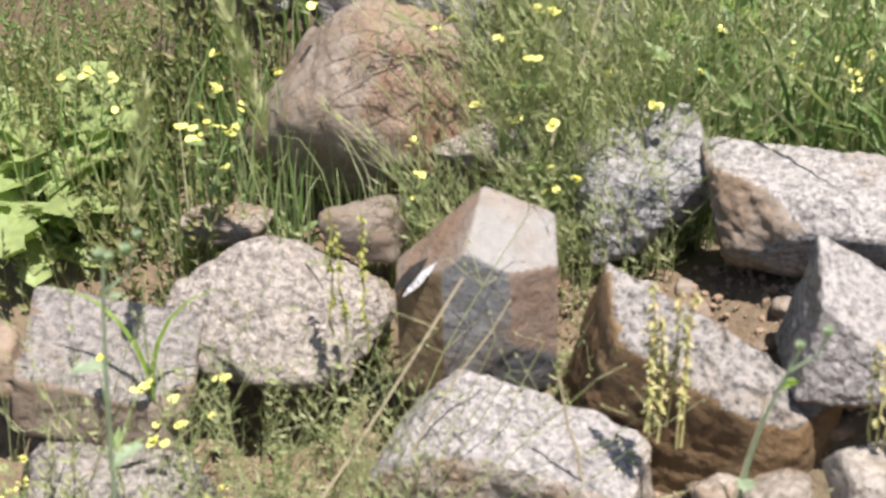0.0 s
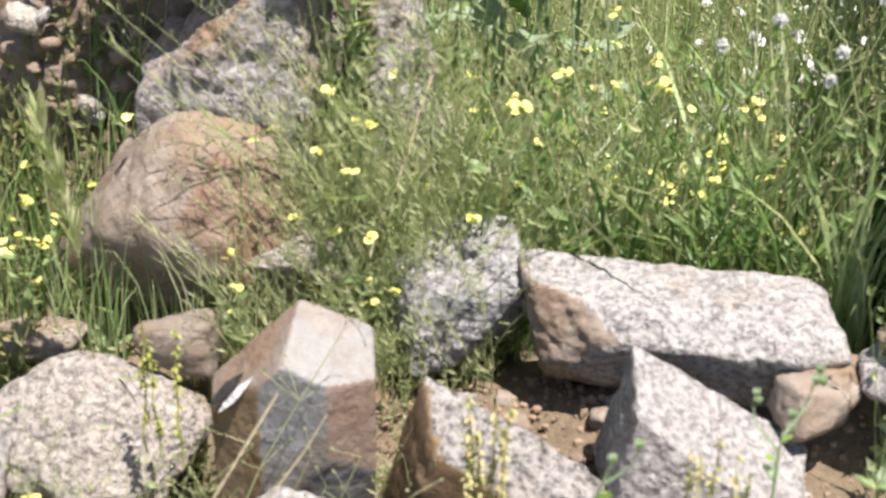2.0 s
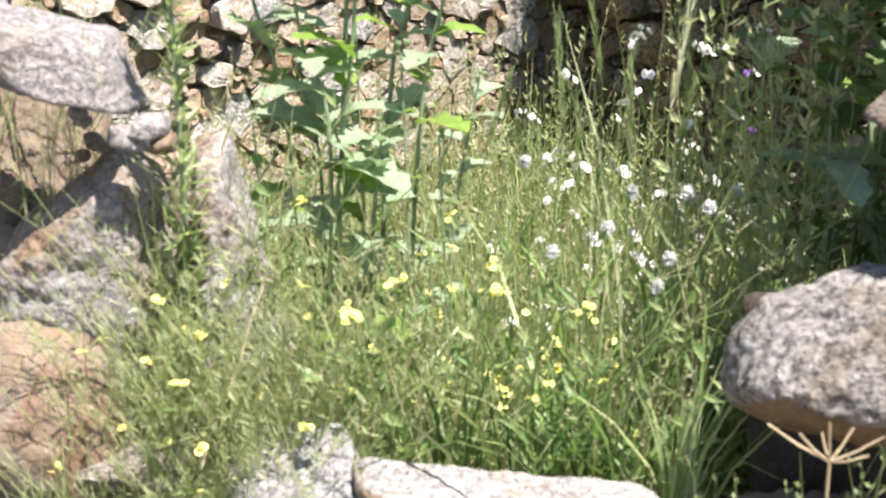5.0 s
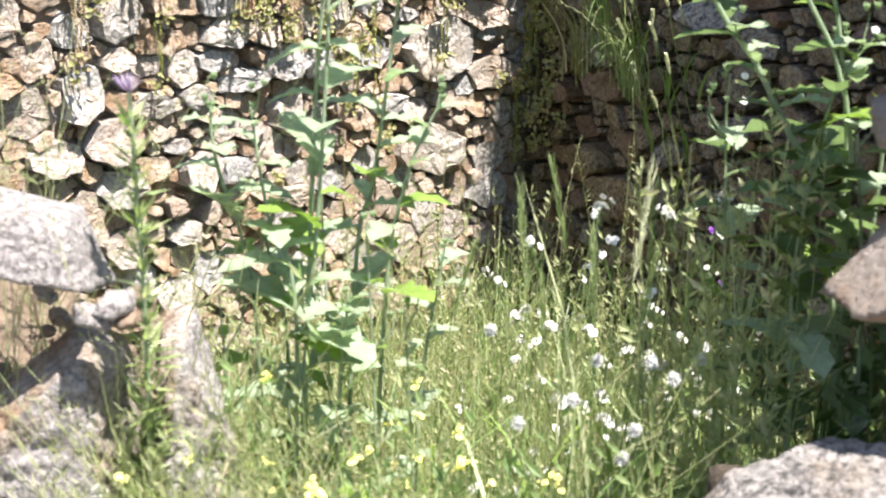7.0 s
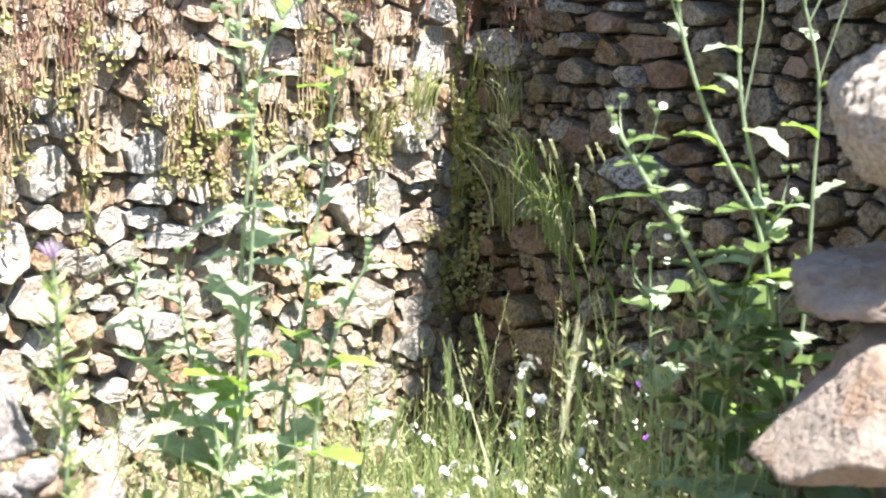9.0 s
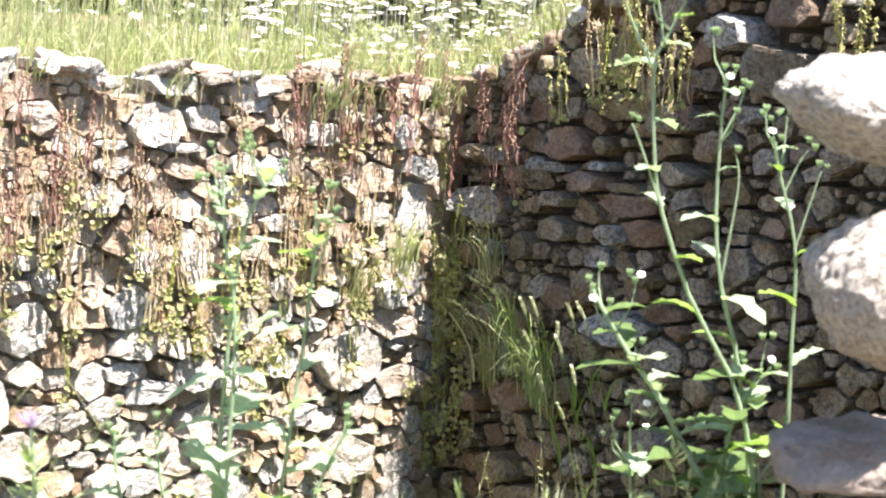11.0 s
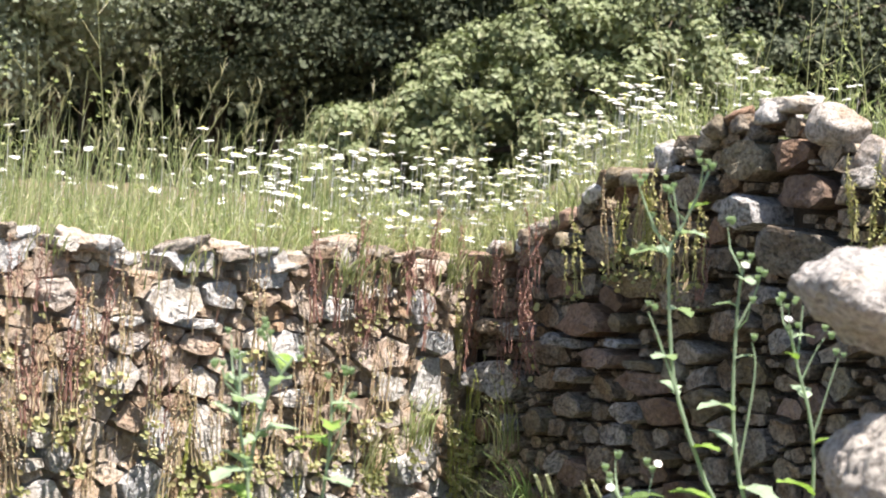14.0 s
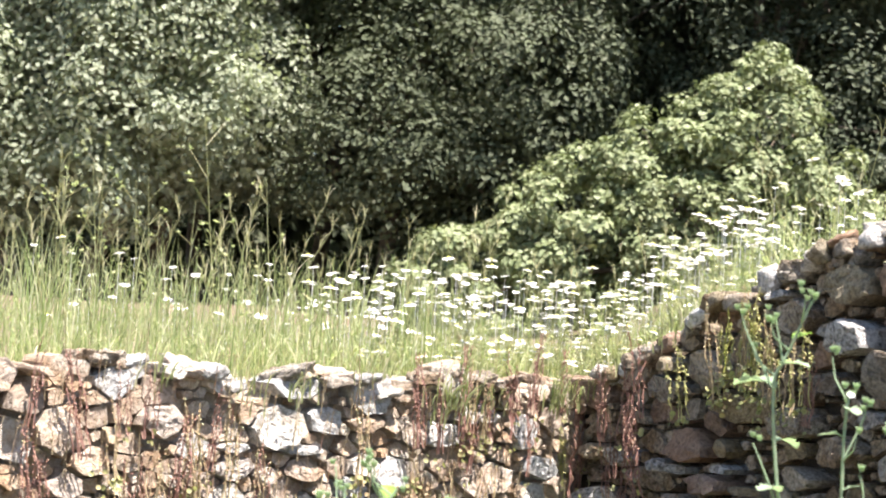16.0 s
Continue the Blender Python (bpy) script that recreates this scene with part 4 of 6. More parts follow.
# ---- broken pier ----
def build_pier():
    planes = [((-1, 0.1, 0.05), 0.14), ((0.1, -1, 0.03), 0.10), ((1, 0, 0), 0.60), ((0, 1, 0), 0.11), ((0, 0, 1), 0.80), ((0, 0, -1), 1.0), ((-1, -1, 0.1), 0.19)]
    me = hewn("wall_pier", planes, 24, 6, 77, 0.06, 12.0, grit=0.006)
    core = tagged(part("wall_pier", me, CORE), "broken end of a clay and rubble wall", "wall", kind="structure")
    core.matrix_world = pose(0.763, 2.184, 0.60)
    for at, size, seed, mats, turn, sharp, planes, slots in (
            ((0.512, 1.913, 0.964), (0.240, 0.230, 0.171), 61, [BROWN, TAN], (0, -6, 6), 24, [((1, 0, 0), 0.9), ((-1, -0.1, 0.75), 0.62), ((0, 1, 0), 0.9), ((-0.15, -1, 0.45), 0.72), ((-0.25, -0.3, 1), 0.8), ((0, 0, -1), 0.82), ((-0.2, -0.7, -0.6), 0.92)], [1, 1, 0, 1, 0, 0, 0]),
            ((0.542, 2.076, 1.078), (0.215, 0.247, 0.072), 62, [TAN], (0, -5, 8), 10, None, None),
            ((0.557, 2.046, 1.309), (0.207, 0.255, 0.201), 63, [GRANITE_PALE], (0, 0, 25), 6, round_planes(random.Random(63), 30), None),
            ((0.555, 2.146, 1.523), (0.251, 0.262, 0.140), 64, [GRANITE_PALE], (0, 6, 10), 6, round_planes(random.Random(64), 30), None)):
        me = hewn("stone", planes or chance_planes(random.Random(seed), 12), sharp, 6 if seed in (61, 63, 64) else 5, seed, 0.04 if seed == 61 else 0.06, 3.5, size, 0.0022 if seed == 61 else 0.004, slots)
        for m in mats:
            me.materials.append(m)
        ob = part("stone", me, None, core)
        ob.matrix_world = pose(*at, *turn)


build_pier()


# ---- clay heap ----
def build_heap():
    """Brown clay and small stones under the white rock."""
    planes = [((-1, 0, 0.45), 0.22), ((1, -0.1, 0.45), 0.24), ((0, 1, 0.2), 0.16), ((0.1, -1, 0.35), 0.13), ((0, 0, 1), 0.34), ((0, 0, -1), 0.45), ((-0.4, -1, 0.2), 0.16)]
    me = hewn("clay_heap", planes, 8, 6, 83, 0.10, 6.0, grit=0.008)
    ob = tagged(part("clay_heap", me, CORE), "heap of brown clay and rubble", "clay heap", kind="structure")
    ob.matrix_world = pose(-0.84, 2.26, 0.44)
    rng = random.Random(85)
    for k in range(90):
        x, z = rng.uniform(-1.0, -0.52), rng.uniform(0.42, 0.79)
        w = rng.uniform(0.02, 0.06) if k < 34 else rng.uniform(0.012, 0.032)
        rock("clay_stone", "small stone stuck in the brown clay", (x, 2.12 - 0.05 * (0.8 - z) + 0.04 * abs(x + 0.8), z), (w, w, w * rng.uniform(0.5, 0.9)), 900 + k, (BROWN, GRANITE_WARM, CORE, GRANITE, CORE)[k % 5], (rng.uniform(-30, 30), rng.uniform(-30, 30), rng.uniform(0, 180)), 20, sub=2, group="stones in the clay heap", grit=0.0)


build_heap()


# ---- plants: helpers ----
def spot(rng, x0, x1, y0, y1):
    x, y = rng.uniform(x0, x1), rng.uniform(y0, y1)
    return Vector((x, y, ground(x, y) - 0.01))


def stalk(rng, height, lean, segs=6, wob=0.03):
    """Points of a slightly crooked stem from the origin."""
    a = rng.uniform(0, 6.28)
    d = Vector((math.cos(a), math.sin(a), 0)) * lean
    w = Vector((rng.uniform(-1, 1), rng.uniform(-1, 1), 0)) * wob * height
    return [Vector((0, 0, height * i / segs)) + d * height * (i / segs) ** 1.7 + w * math.sin(3.1 * i / segs) for i in range(segs + 1)]


def root(name, label, category, group):
    return tagged(new(name), label, category, group)


def scatter_copies(protos, spots, rng, lo=0.8, hi=1.2, tilt=8):
    """The prototypes stand at the first spots, copies of them at the rest."""
    for i, p in enumerate(spots):
        k = rng.uniform(lo, hi)
        m = pose(*p, rng.uniform(-tilt, tilt), rng.uniform(-tilt, tilt), rng.uniform(0, 360)) @ Matrix.Diagonal((k, k, k, 1))
        if i < len(protos):
            protos[i].matrix_basis = m
        else:
            q = protos[i % len(protos)]
            keep = q.scale.copy()
            q.scale = (1, 1, 1)
            copy_thing(q, m)
            q.scale = keep


# ---- meadow in the room: grass and thin weeds ----
def grass_patch(name, label, material, n, area, h, w, seed, lean=0.35, keep=None):
    rng, s = random.Random(seed), Soup()
    for _ in range(n):
        p = spot(rng, *area)
        if keep and not keep(p.x, p.y, rng):
            continue
        a = rng.uniform(0, 6.28)
        k = rng.random() * lean
        s.blade(p, (math.cos(a) * k, math.sin(a) * k), rng.uniform(*h), rng.uniform(*w), rng.uniform(0, 3.14), droop=rng.uniform(0.05, 0.45))
    return tagged(part(name, s, material), label, "grass", kind="stuff")


def weed_patch(name, label, material, n, area, h, seed, leaf=(0.014, 0.034), dense=14, keep=None, lean=0.4, r=0.0012, broad=0.32):
    """Thin branching stems with many small leaves."""
    rng, s = random.Random(seed), Soup()
    for _ in range(n):
        p = spot(rng, *area)
        if keep and not keep(p.x, p.y, rng):
            continue
        ht = rng.uniform(*h)
        pts = [p + q for q in stalk(rng, ht, rng.random() * lean, 5, 0.06)]
        s.tube(pts, r, r * 0.4, 3)
        for _ in range(dense):
            t = rng.uniform(0.08, 1.0) * (len(pts) - 1)
            i = min(int(t), len(pts) - 2)
            c = pts[i].lerp(pts[i + 1], t - i)
            a = rng.uniform(0, 6.28)
            ln = rng.uniform(*leaf) * (1.2 - 0.5 * t / len(pts))
            s.leaf(c, (math.cos(a), math.sin(a), rng.uniform(0.2, 1.9)), (math.cos(a + 2), math.sin(a + 2), 0.6), ln, ln * broad * rng.uniform(0.6, 1.1))
    return tagged(part(name, s, material), label, "weeds", kind="stuff")


def off_boulder(x, y, rng):
    return not (-1.0 < x < -0.55 and 1.85 < y < 2.18)


def in_room(x, y, rng):
    p = Vector((x, y, 0)) - CORNER
    return min(p.dot(LEFT_N), p.dot(RIGHT_N)) > 0.04


def room_front(x, y, rng):
    return in_room(x, y, rng) and not (x < -0.45 and y < 2.35) and not (x > 0.25 and y < 2.3)


grass_patch("meadow_pale_grass", "thin pale grass stalks inside the ruin", MEADOWPALE, 700, (-0.7, 0.50, 2.05, 3.4), (0.35, 0.75), (0.002, 0.0045), 131, lean=0.6, keep=room_front)
grass_patch("meadow_grass", "dense green grass inside the ruin", GRASS, 2600, (-1.15, 0.55, 2.00, 3.2), (0.20, 0.62), (0.004, 0.012), 101, lean=0.8, keep=room_front)
grass_patch("back_grass", "tall green grass at the foot of the walls", GRASS, 4200, (-1.3, 0.8, 3.0, 4.85), (0.2, 0.48), (0.004, 0.009), 102, lean=0.6, keep=in_room)
weed_patch("meadow_weeds", "tangled green weeds inside the ruin", WEED, 420, (-0.7, 0.5, 2.0, 2.9), (0.24, 0.62), 103, leaf=(0.02, 0.05), dense=12, keep=room_front)
weed_patch("back_weeds", "green leafy weeds under the walls", PALEWEED, 600, (-1.2, 0.7, 2.9, 4.7), (0.25, 0.55), 104, leaf=(0.018, 0.038), keep=in_room, broad=0.35)
grass_patch("shade_side_grass", "bright pale grass before the shaded wall", MEADOWPALE, 420, (-0.1, 0.75, 2.8, 4.4), (0.30, 0.66), (0.003, 0.007), 133, lean=0.4, keep=in_room)
grass_patch("back_pale_grass", "bright pale grass under the walls", MEADOWPALE, 1500, (-1.1, 0.75, 2.9, 4.6), (0.25, 0.52), (0.003, 0.007), 132, lean=0.45, keep=in_room)
weed_patch("side_weeds", "brownish green weeds beside the brown boulder", MOSSWEED, 800, (-1.75, -0.85, 1.74, 2.6), (0.10, 0.30), 105, leaf=(0.012, 0.03), broad=0.5)
weed_patch("heap_weeds", "thin pale weeds before the clay heap", PALEWEED, 300, (-0.80, -0.22, 1.98, 2.06), (0.14, 0.40), 114, leaf=(0.010, 0.026), dense=14, lean=0.7, keep=off_boulder)
weed_patch("rubble_weeds", "thin pale weeds among the rubble", PALEWEED, 280, (-0.75, -0.25, 1.86, 2.04), (0.10, 0.30), 106, leaf=(0.014, 0.034), dense=22, lean=0.8, broad=0.11, keep=off_boulder)
# Part of the pier's shade over these weeds is in their leaf colour.
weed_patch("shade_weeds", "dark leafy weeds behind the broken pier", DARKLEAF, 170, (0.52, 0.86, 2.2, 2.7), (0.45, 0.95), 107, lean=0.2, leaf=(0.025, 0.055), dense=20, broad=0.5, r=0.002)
grass_patch("side_grass", "green grass beside the brown boulder", GRASS, 900, (-1.6, -0.8, 1.85, 2.5), (0.14, 0.4), (0.003, 0.005), 108)
grass_patch("rubble_grass", "thin green grass among the rubble", MEADOWPALE, 170, (-0.98, -0.6, 1.80, 1.98), (0.15, 0.42), (0.003, 0.005), 109, lean=0.25)
grass_patch("gap_grass", "bright grass tuft beside the long block", MEADOWPALE, 34, (0.185, 0.235, 1.88, 1.96), (0.22, 0.42), (0.004, 0.009), 110, lean=0.45)
grass_patch("bright_tall_grass", "tall bright grass blades in the meadow", BROADLEAF, 60, (0.0, 0.40, 2.35, 3.1), (0.45, 0.85), (0.005, 0.012), 117, lean=0.35, keep=room_front)


# ---- near weeds in front of the rubble ----
weed_patch("front_weeds", "thin pale weeds in front of the rubble", PALEWEED, 100, (-1.02, -0.48, 1.26, 1.52), (0.16, 0.50), 111, leaf=(0.012, 0.030), dense=20, lean=0.45, r=0.0010, broad=0.28)
weed_patch("front_weeds", "thin green weeds in front of the brown slab", BROADLEAF, 16, (-0.36, -0.24, 1.42, 1.50), (0.14, 0.26), 112, leaf=(0.012, 0.022), dense=34, lean=0.3, broad=0.5)
weed_patch("bank_weeds", "green weeds at the foot of the clay bank", WEED, 300, (-1.95, -1.25, 2.15, 2.95), (0.2, 0.5), 155, leaf=(0.014, 0.032), broad=0.45, keep=in_room)
weed_patch("heap_side_weeds", "brownish green weeds on the clay heap", MOSSWEED, 600, (-1.9, -0.9, 2.0, 2.75), (0.12, 0.34), 115, leaf=(0.014, 0.032), broad=0.5)
weed_patch("front_weeds", "thin pale weeds before the round boulder", PALEWEED, 70, (-0.78, -0.46, 1.36, 1.5), (0.15, 0.36), 154, leaf=(0.009, 0.022), dense=22, lean=0.6, r=0.001, broad=0.3)
weed_patch("front_weeds", "thin pale weeds over the mottled rock", PALEWEED, 80, (-0.66, -0.36, 1.80, 1.88), (0.14, 0.34), 156, leaf=(0.014, 0.036), dense=30, lean=0.7, r=0.001, broad=0.09)
weed_patch("gap_weeds", "thin weeds in the gaps between the rocks", PALEWEED, 190, (-1.0, -0.3, 1.56, 1.86), (0.08, 0.26), 116, leaf=(0.010, 0.022), dense=14, lean=0.6)
weed_patch("front_weeds", "sparse tall weeds before the stones", PALEWEED, 26, (-1.1, -0.80, 1.22, 1.40), (0.28, 0.50), 113, leaf=(0.014, 0.03), dense=18, lean=0.3, broad=0.35)


def long_stems(label, material, n, area, h, seed, lean, r, way=None):
    """Long thin bare stems that lean across the stones, each with a few twigs."""
    rng = random.Random(seed)
    for _ in range(n):
        s = Soup()
        p = spot(rng, *area)
        ht = rng.uniform(*h)
        a = rng.uniform(0, 6.28) if way is None else way + rng.gauss(0, 0.5)
        d = Vector((math.cos(a), 0.4 * math.sin(a), 0)) * rng.uniform(*lean)
        pts = [Vector((0, 0, ht * i / 6)) + d * ht * (i / 6) ** 1.3 + Vector((rng.uniform(-1, 1), 0, 0)) * 0.004 for i in range(7)]
        s.tube(pts, r * rng.uniform(0.7, 1.4), r * 0.4, 4)
        for _ in range(rng.randint(3, 9)):
            c = pts[rng.randint(2, 6)]
            a = rng.uniform(0, 6.28)
            e = c + Vector((math.cos(a), 0.5 * math.sin(a), rng.uniform(0.2, 1.2))) * rng.uniform(0.015, 0.06)
            s.tube([c, e], r * 0.45, r * 0.25, 3)
            s.leaf(e, (math.cos(a), 0, 0.8), (0, -1, 0.3), 0.008, 0.004)
        ob = tagged(part("weed_stem", s, material), label, "weed", "leaning weed stems")
        ob.matrix_basis = Matrix.Translation(p)


long_stems("long thin pale stems leaning over the stones", PALEWEED, 70, (-1.05, -0.5, 1.28, 1.5), (0.22, 0.55), 141, (0.1, 0.8), 0.0014, 0.3)
long_stems("long thin pale stems behind the stones", PALEWEED, 130, (-0.85, 0.3, 2.04, 2.3), (0.3, 0.75), 142, (0.1, 0.9), 0.0013)
long_stems("thin pale stems before the brown slab", PALEWEED, 12, (-0.4, 0.05, 1.38, 1.46), (0.15, 0.32), 143, (0.05, 0.4), 0.0014)
grass_patch("corner_grass", "pale grass beside the clay heap", DRYGRASS, 900, (-1.95, -0.95, 2.0, 2.8), (0.12, 0.36), (0.002, 0.005), 144, lean=0.5)


weed_patch("tall_white_weeds", "tall thin weeds before the shaded wall", PALEWEED, 90, (-0.45, 0.50, 2.7, 4.0), (0.45, 1.0), 151, leaf=(0.010, 0.028), dense=28, lean=0.15, keep=room_front, broad=0.3)
weed_patch("pale_meadow_weeds", "pale green weeds among the meadow grass", PALEWEED, 280, (-0.75, 0.3, 2.4, 3.9), (0.35, 0.75), 152, leaf=(0.016, 0.036), dense=16, keep=room_front, broad=0.35)


weed_patch("heap_front_weeds", "feathery pale green weeds in front of the clay heap", PALEWEED, 230, (-0.88, -0.30, 1.97, 2.06), (0.30, 0.60), 153, leaf=(0.016, 0.042), dense=26, lean=0.7, broad=0.10, keep=off_boulder)
weed_patch("heap_front_weeds", "feathery pale weeds before the cleft rocks", PALEWEED, 70, (-0.62, -0.40, 1.99, 2.03), (0.22, 0.42), 158, leaf=(0.014, 0.036), dense=28, lean=0.6, broad=0.10)
weed_patch("heap_front_weeds", "tangled pale weeds over the foot of the cleft rocks", PALEWEED, 90, (-0.58, -0.34, 1.92, 1.97), (0.30, 0.46), 161, leaf=(0.014, 0.034), dense=28, lean=0.6, broad=0.10)
weed_patch("sunlit_weeds", "pale sunlit weeds before the shaded wall", PALEWEED, 80, (0.20, 0.44, 2.25, 2.62), (0.72, 1.12), 162, leaf=(0.014, 0.040), dense=44, lean=0.10, broad=0.34, r=0.0013)
grass_patch("sunlit_grass", "bright grass before the shaded wall", MEADOWPALE, 90, (0.08, 0.42, 2.25, 2.6), (0.65, 1.02), (0.004, 0.009), 163, lean=0.3)
weed_patch("heap_front_weeds", "tall tangled pale weeds before the cleft rocks", PALEWEED, 80, (-0.52, -0.32, 1.95, 2.01), (0.34, 0.52), 165, leaf=(0.014, 0.036), dense=30, lean=0.5, broad=0.12)
weed_patch("seeding_weeds", "thin pale seeding weeds behind the grey boulder", DRYPALE, 80, (-0.52, -0.08, 2.04, 2.25), (0.34, 0.54), 167, leaf=(0.008, 0.020), dense=30, lean=0.4, broad=0.3, r=0.0011)
weed_patch("lump_weeds", "small pale weeds on the clay lump", MEADOWPALE, 26, (0.24, 0.48, 1.70, 1.78), (0.24, 0.38), 164, leaf=(0.012, 0.026), dense=16, lean=0.3, broad=0.4)
weed_patch("seeding_weeds", "thin stems with tiny pale seed heads in the meadow", DRYPALE, 230, (-0.12, 0.36, 2.08, 2.75), (0.32, 0.62), 157, leaf=(0.005, 0.011), dense=34, lean=0.25, broad=0.6, r=0.0010, keep=room_front)
weed_patch("seeding_weeds", "hazy pale seeding weeds further back in the meadow", DRYPALE, 240, (-0.55, 0.50, 2.7, 3.8), (0.34, 0.62), 159, leaf=(0.006, 0.014), dense=34, lean=0.25, broad=0.6, r=0.0011, keep=room_front)
grass_patch("bright_blades", "broad pale sunlit grass blades in the meadow", MEADOWPALE, 150, (-0.35, 0.40, 2.1, 2.9), (0.40, 0.72), (0.006, 0.012), 160, lean=0.5, keep=room_front)


# ---- yellow mustard ----
def mustard(seed, height, label):
    rng = random.Random(seed)
    r = root("mustard_plant", label, "wild flower", "yellow mustard plants")
    stem, leaves = Soup(), Soup()
    pts = stalk(rng, height, rng.uniform(0.1, 0.45), 7, 0.05)
    stem.tube(pts, 0.0013, 0.0006, 4)
    tips = [(pts[-1], 5)]
    for _ in range(rng.randint(2, 4)):
        i = rng.randint(3, 6)
        a = rng.uniform(0, 6.28)
        tip = pts[i] + Vector((math.cos(a) * 0.06, math.sin(a) * 0.06, rng.uniform(0.05, 0.10))) * height / 0.4
        stem.tube([pts[i], pts[i].lerp(tip, 0.5) + Vector((0, 0, 0.008)), tip], 0.0009, 0.0005, 3)
        tips.append((tip, rng.randint(2, 4)))
    for i in range(9):
        c = pts[rng.randint(0, 5)]
        a = rng.uniform(0, 6.28)
        ln = rng.uniform(0.02, 0.045)
        leaves.leaf(c, (math.cos(a), math.sin(a), 0.4), (0, 0, 1), ln, ln * 0.35)
    part("stem", stem, WEED, r)
    part("foliage", leaves, WEED, r)["kind"] = "stuff"
    for tip, n in tips:
        f = Soup()
        for _ in range(n):
            c = tip + Vector((rng.uniform(-1, 1), rng.uniform(-1, 1), rng.uniform(-0.6, 0.8))) * 0.0075
            f.flower(c, (rng.uniform(-0.7, 0.7), rng.uniform(-0.9, 0.3), 1), rng.uniform(0.0038, 0.0060), 4, rng, 0.1, 0.95)
        part("blossom", f, YELLOW, r, "pale yellow four-petalled flowers")["kind"] = "stuff"
    return r


def plant_mustard():
    rng = random.Random(7)
    hi = [mustard(200 + i, 0.28 + 0.06 * i, "tall yellow-flowered mustard among the grass") for i in range(5)]
    spots = []
    while len(spots) < 26:
        p = spot(rng, -0.62, 0.34, 2.04, 2.7)
        if room_front(p.x, p.y, rng):
            spots.append(p)
    scatter_copies(hi, spots, rng, 0.8, 1.35)
    front = [mustard(215 + i, 0.34 + 0.06 * i, "yellow-flowered mustard before the clay heap") for i in range(3)]
    scatter_copies(front, [spot(rng, -0.55, -0.3, 1.96, 2.06) for _ in range(7)], rng, 0.8, 1.2)
    lo = [mustard(220 + i, 0.22 + 0.04 * i, "low yellow-flowered mustard among the rubble") for i in range(4)]
    spots = [spot(rng, -1.0, -0.45, 1.84, 1.94) for _ in range(9)] + [spot(rng, -1.15, -0.55, 1.22, 1.46) for _ in range(13)] + [spot(rng, -1.5, -0.95, 1.7, 2.1) for _ in range(3)]
    scatter_copies(lo, spots, rng, 0.8, 1.3)


plant_mustard()


# ---- grass with heavy heads ----
def grass_head(name, label, group, at, base, length, width, material, seed, flare=0.4):
    """A stalk from base to the head's foot, a bristly head and two long leaves."""
    rng = random.Random(seed)
    r = root(name, label, "grass", group)
    at, base = Vector(at), Vector(base)
    up = (at - base)
    pts = [up * (i / 6) + Vector((rng.uniform(-1, 1), rng.uniform(-1, 1), 0)) * 0.006 * math.sin(i / 6 * 3.14) for i in range(7)]
    s, f = Soup(), Soup()
    s.tube(pts, 0.0016, 0.0010, 4)
    part("stem", s, WEED, r)
    d = (up.normalized() + Vector((rng.uniform(-0.25, 0.25), rng.uniform(-0.2, 0.2), 0))).normalized()
    for k in range(90):
        t = rng.random()
        a = rng.uniform(0, 6.28)
        q = Vector((math.cos(a), math.sin(a), 0)) * width * (0.25 + 1.6 * t * (1 - t))
        f.leaf(pts[-1] + d * length * t + q * 0.3, d + q.normalized() * flare, (math.cos(a), math.sin(a), 0.1), length * 0.22, width * 0.45)
    part("seed_head", f, material, r, "bristly seed head")
    for _ in range(2):
        f = Soup()
        a = rng.uniform(0, 6.28)
        f.blade(pts[rng.randint(1, 3)], (math.cos(a) * 0.5, math.sin(a) * 0.5), up.length * 0.5, 0.008, rng.uniform(0, 3.14), 6, 0.4)
        part("leaf", f, BROADLEAF, r)
    r.matrix_basis = Matrix.Translation(base)


def plant_heads():
    for k, (x, y, z, ln) in enumerate(((0.02, 2.35, 0.70, 0.17), (0.05, 2.38, 0.60, 0.14), (0.174, 2.35, 0.74, 0.17), (0.19, 2.40, 0.62, 0.15), (0.256, 2.35, 0.66, 0.14), (0.123, 2.35, 0.66, 0.15), (-0.094, 2.35, 0.66, 0.13), (0.21, 2.5, 0.70, 0.16), (0.08, 2.55, 0.72, 0.15))):
        grass_head("barley_grass", "tall green wild barley with a heavy bristly head", "wild barley in the meadow", (x, y, z), (x + 0.03 * ((k % 3) - 1), y + 0.02, ground(x, y)), ln, 0.004, OATHEAD if k == 2 else MEADOWPALE, 460 + k, 0.22)
    for k, (x, y, z) in enumerate(((0.304, 4.193, 0.842), (0.339, 4.138, 0.907), (0.365, 4.096, 0.92), (0.319, 4.17, 0.815), (0.354, 4.113, 0.745), (0.228, 4.316, 0.885), (0.255, 4.272, 0.89), (0.247, 4.284, 0.80), (0.28, 4.21, 0.70), (0.33, 4.10, 0.66))):
        w = Vector((x, y, 0)) - RIGHT_N * 0.10
        grass_head("oat_stalk", "thin wild oat with a pale fuzzy head on the wall", "pale oats on the shaded wall", (x, y, z - 0.035), (w.x, w.y, z - 0.32), 0.05, 0.012, OATHEAD, 480 + k)


plant_heads()
grass_head("barley_grass", "pale green wild barley before the brown boulder", "wild barley in the meadow", (-0.775, 1.72, 0.40), (-0.765, 1.73, ground(-0.765, 1.73)), 0.21, 0.016, PALEWEED, 470)
grass_head("barley_grass", "pale green wild barley before the brown boulder", "wild barley in the meadow", (-0.872, 1.50, 0.40), (-0.878, 1.51, ground(-0.878, 1.51)), 0.17, 0.013, PALEWEED, 471)


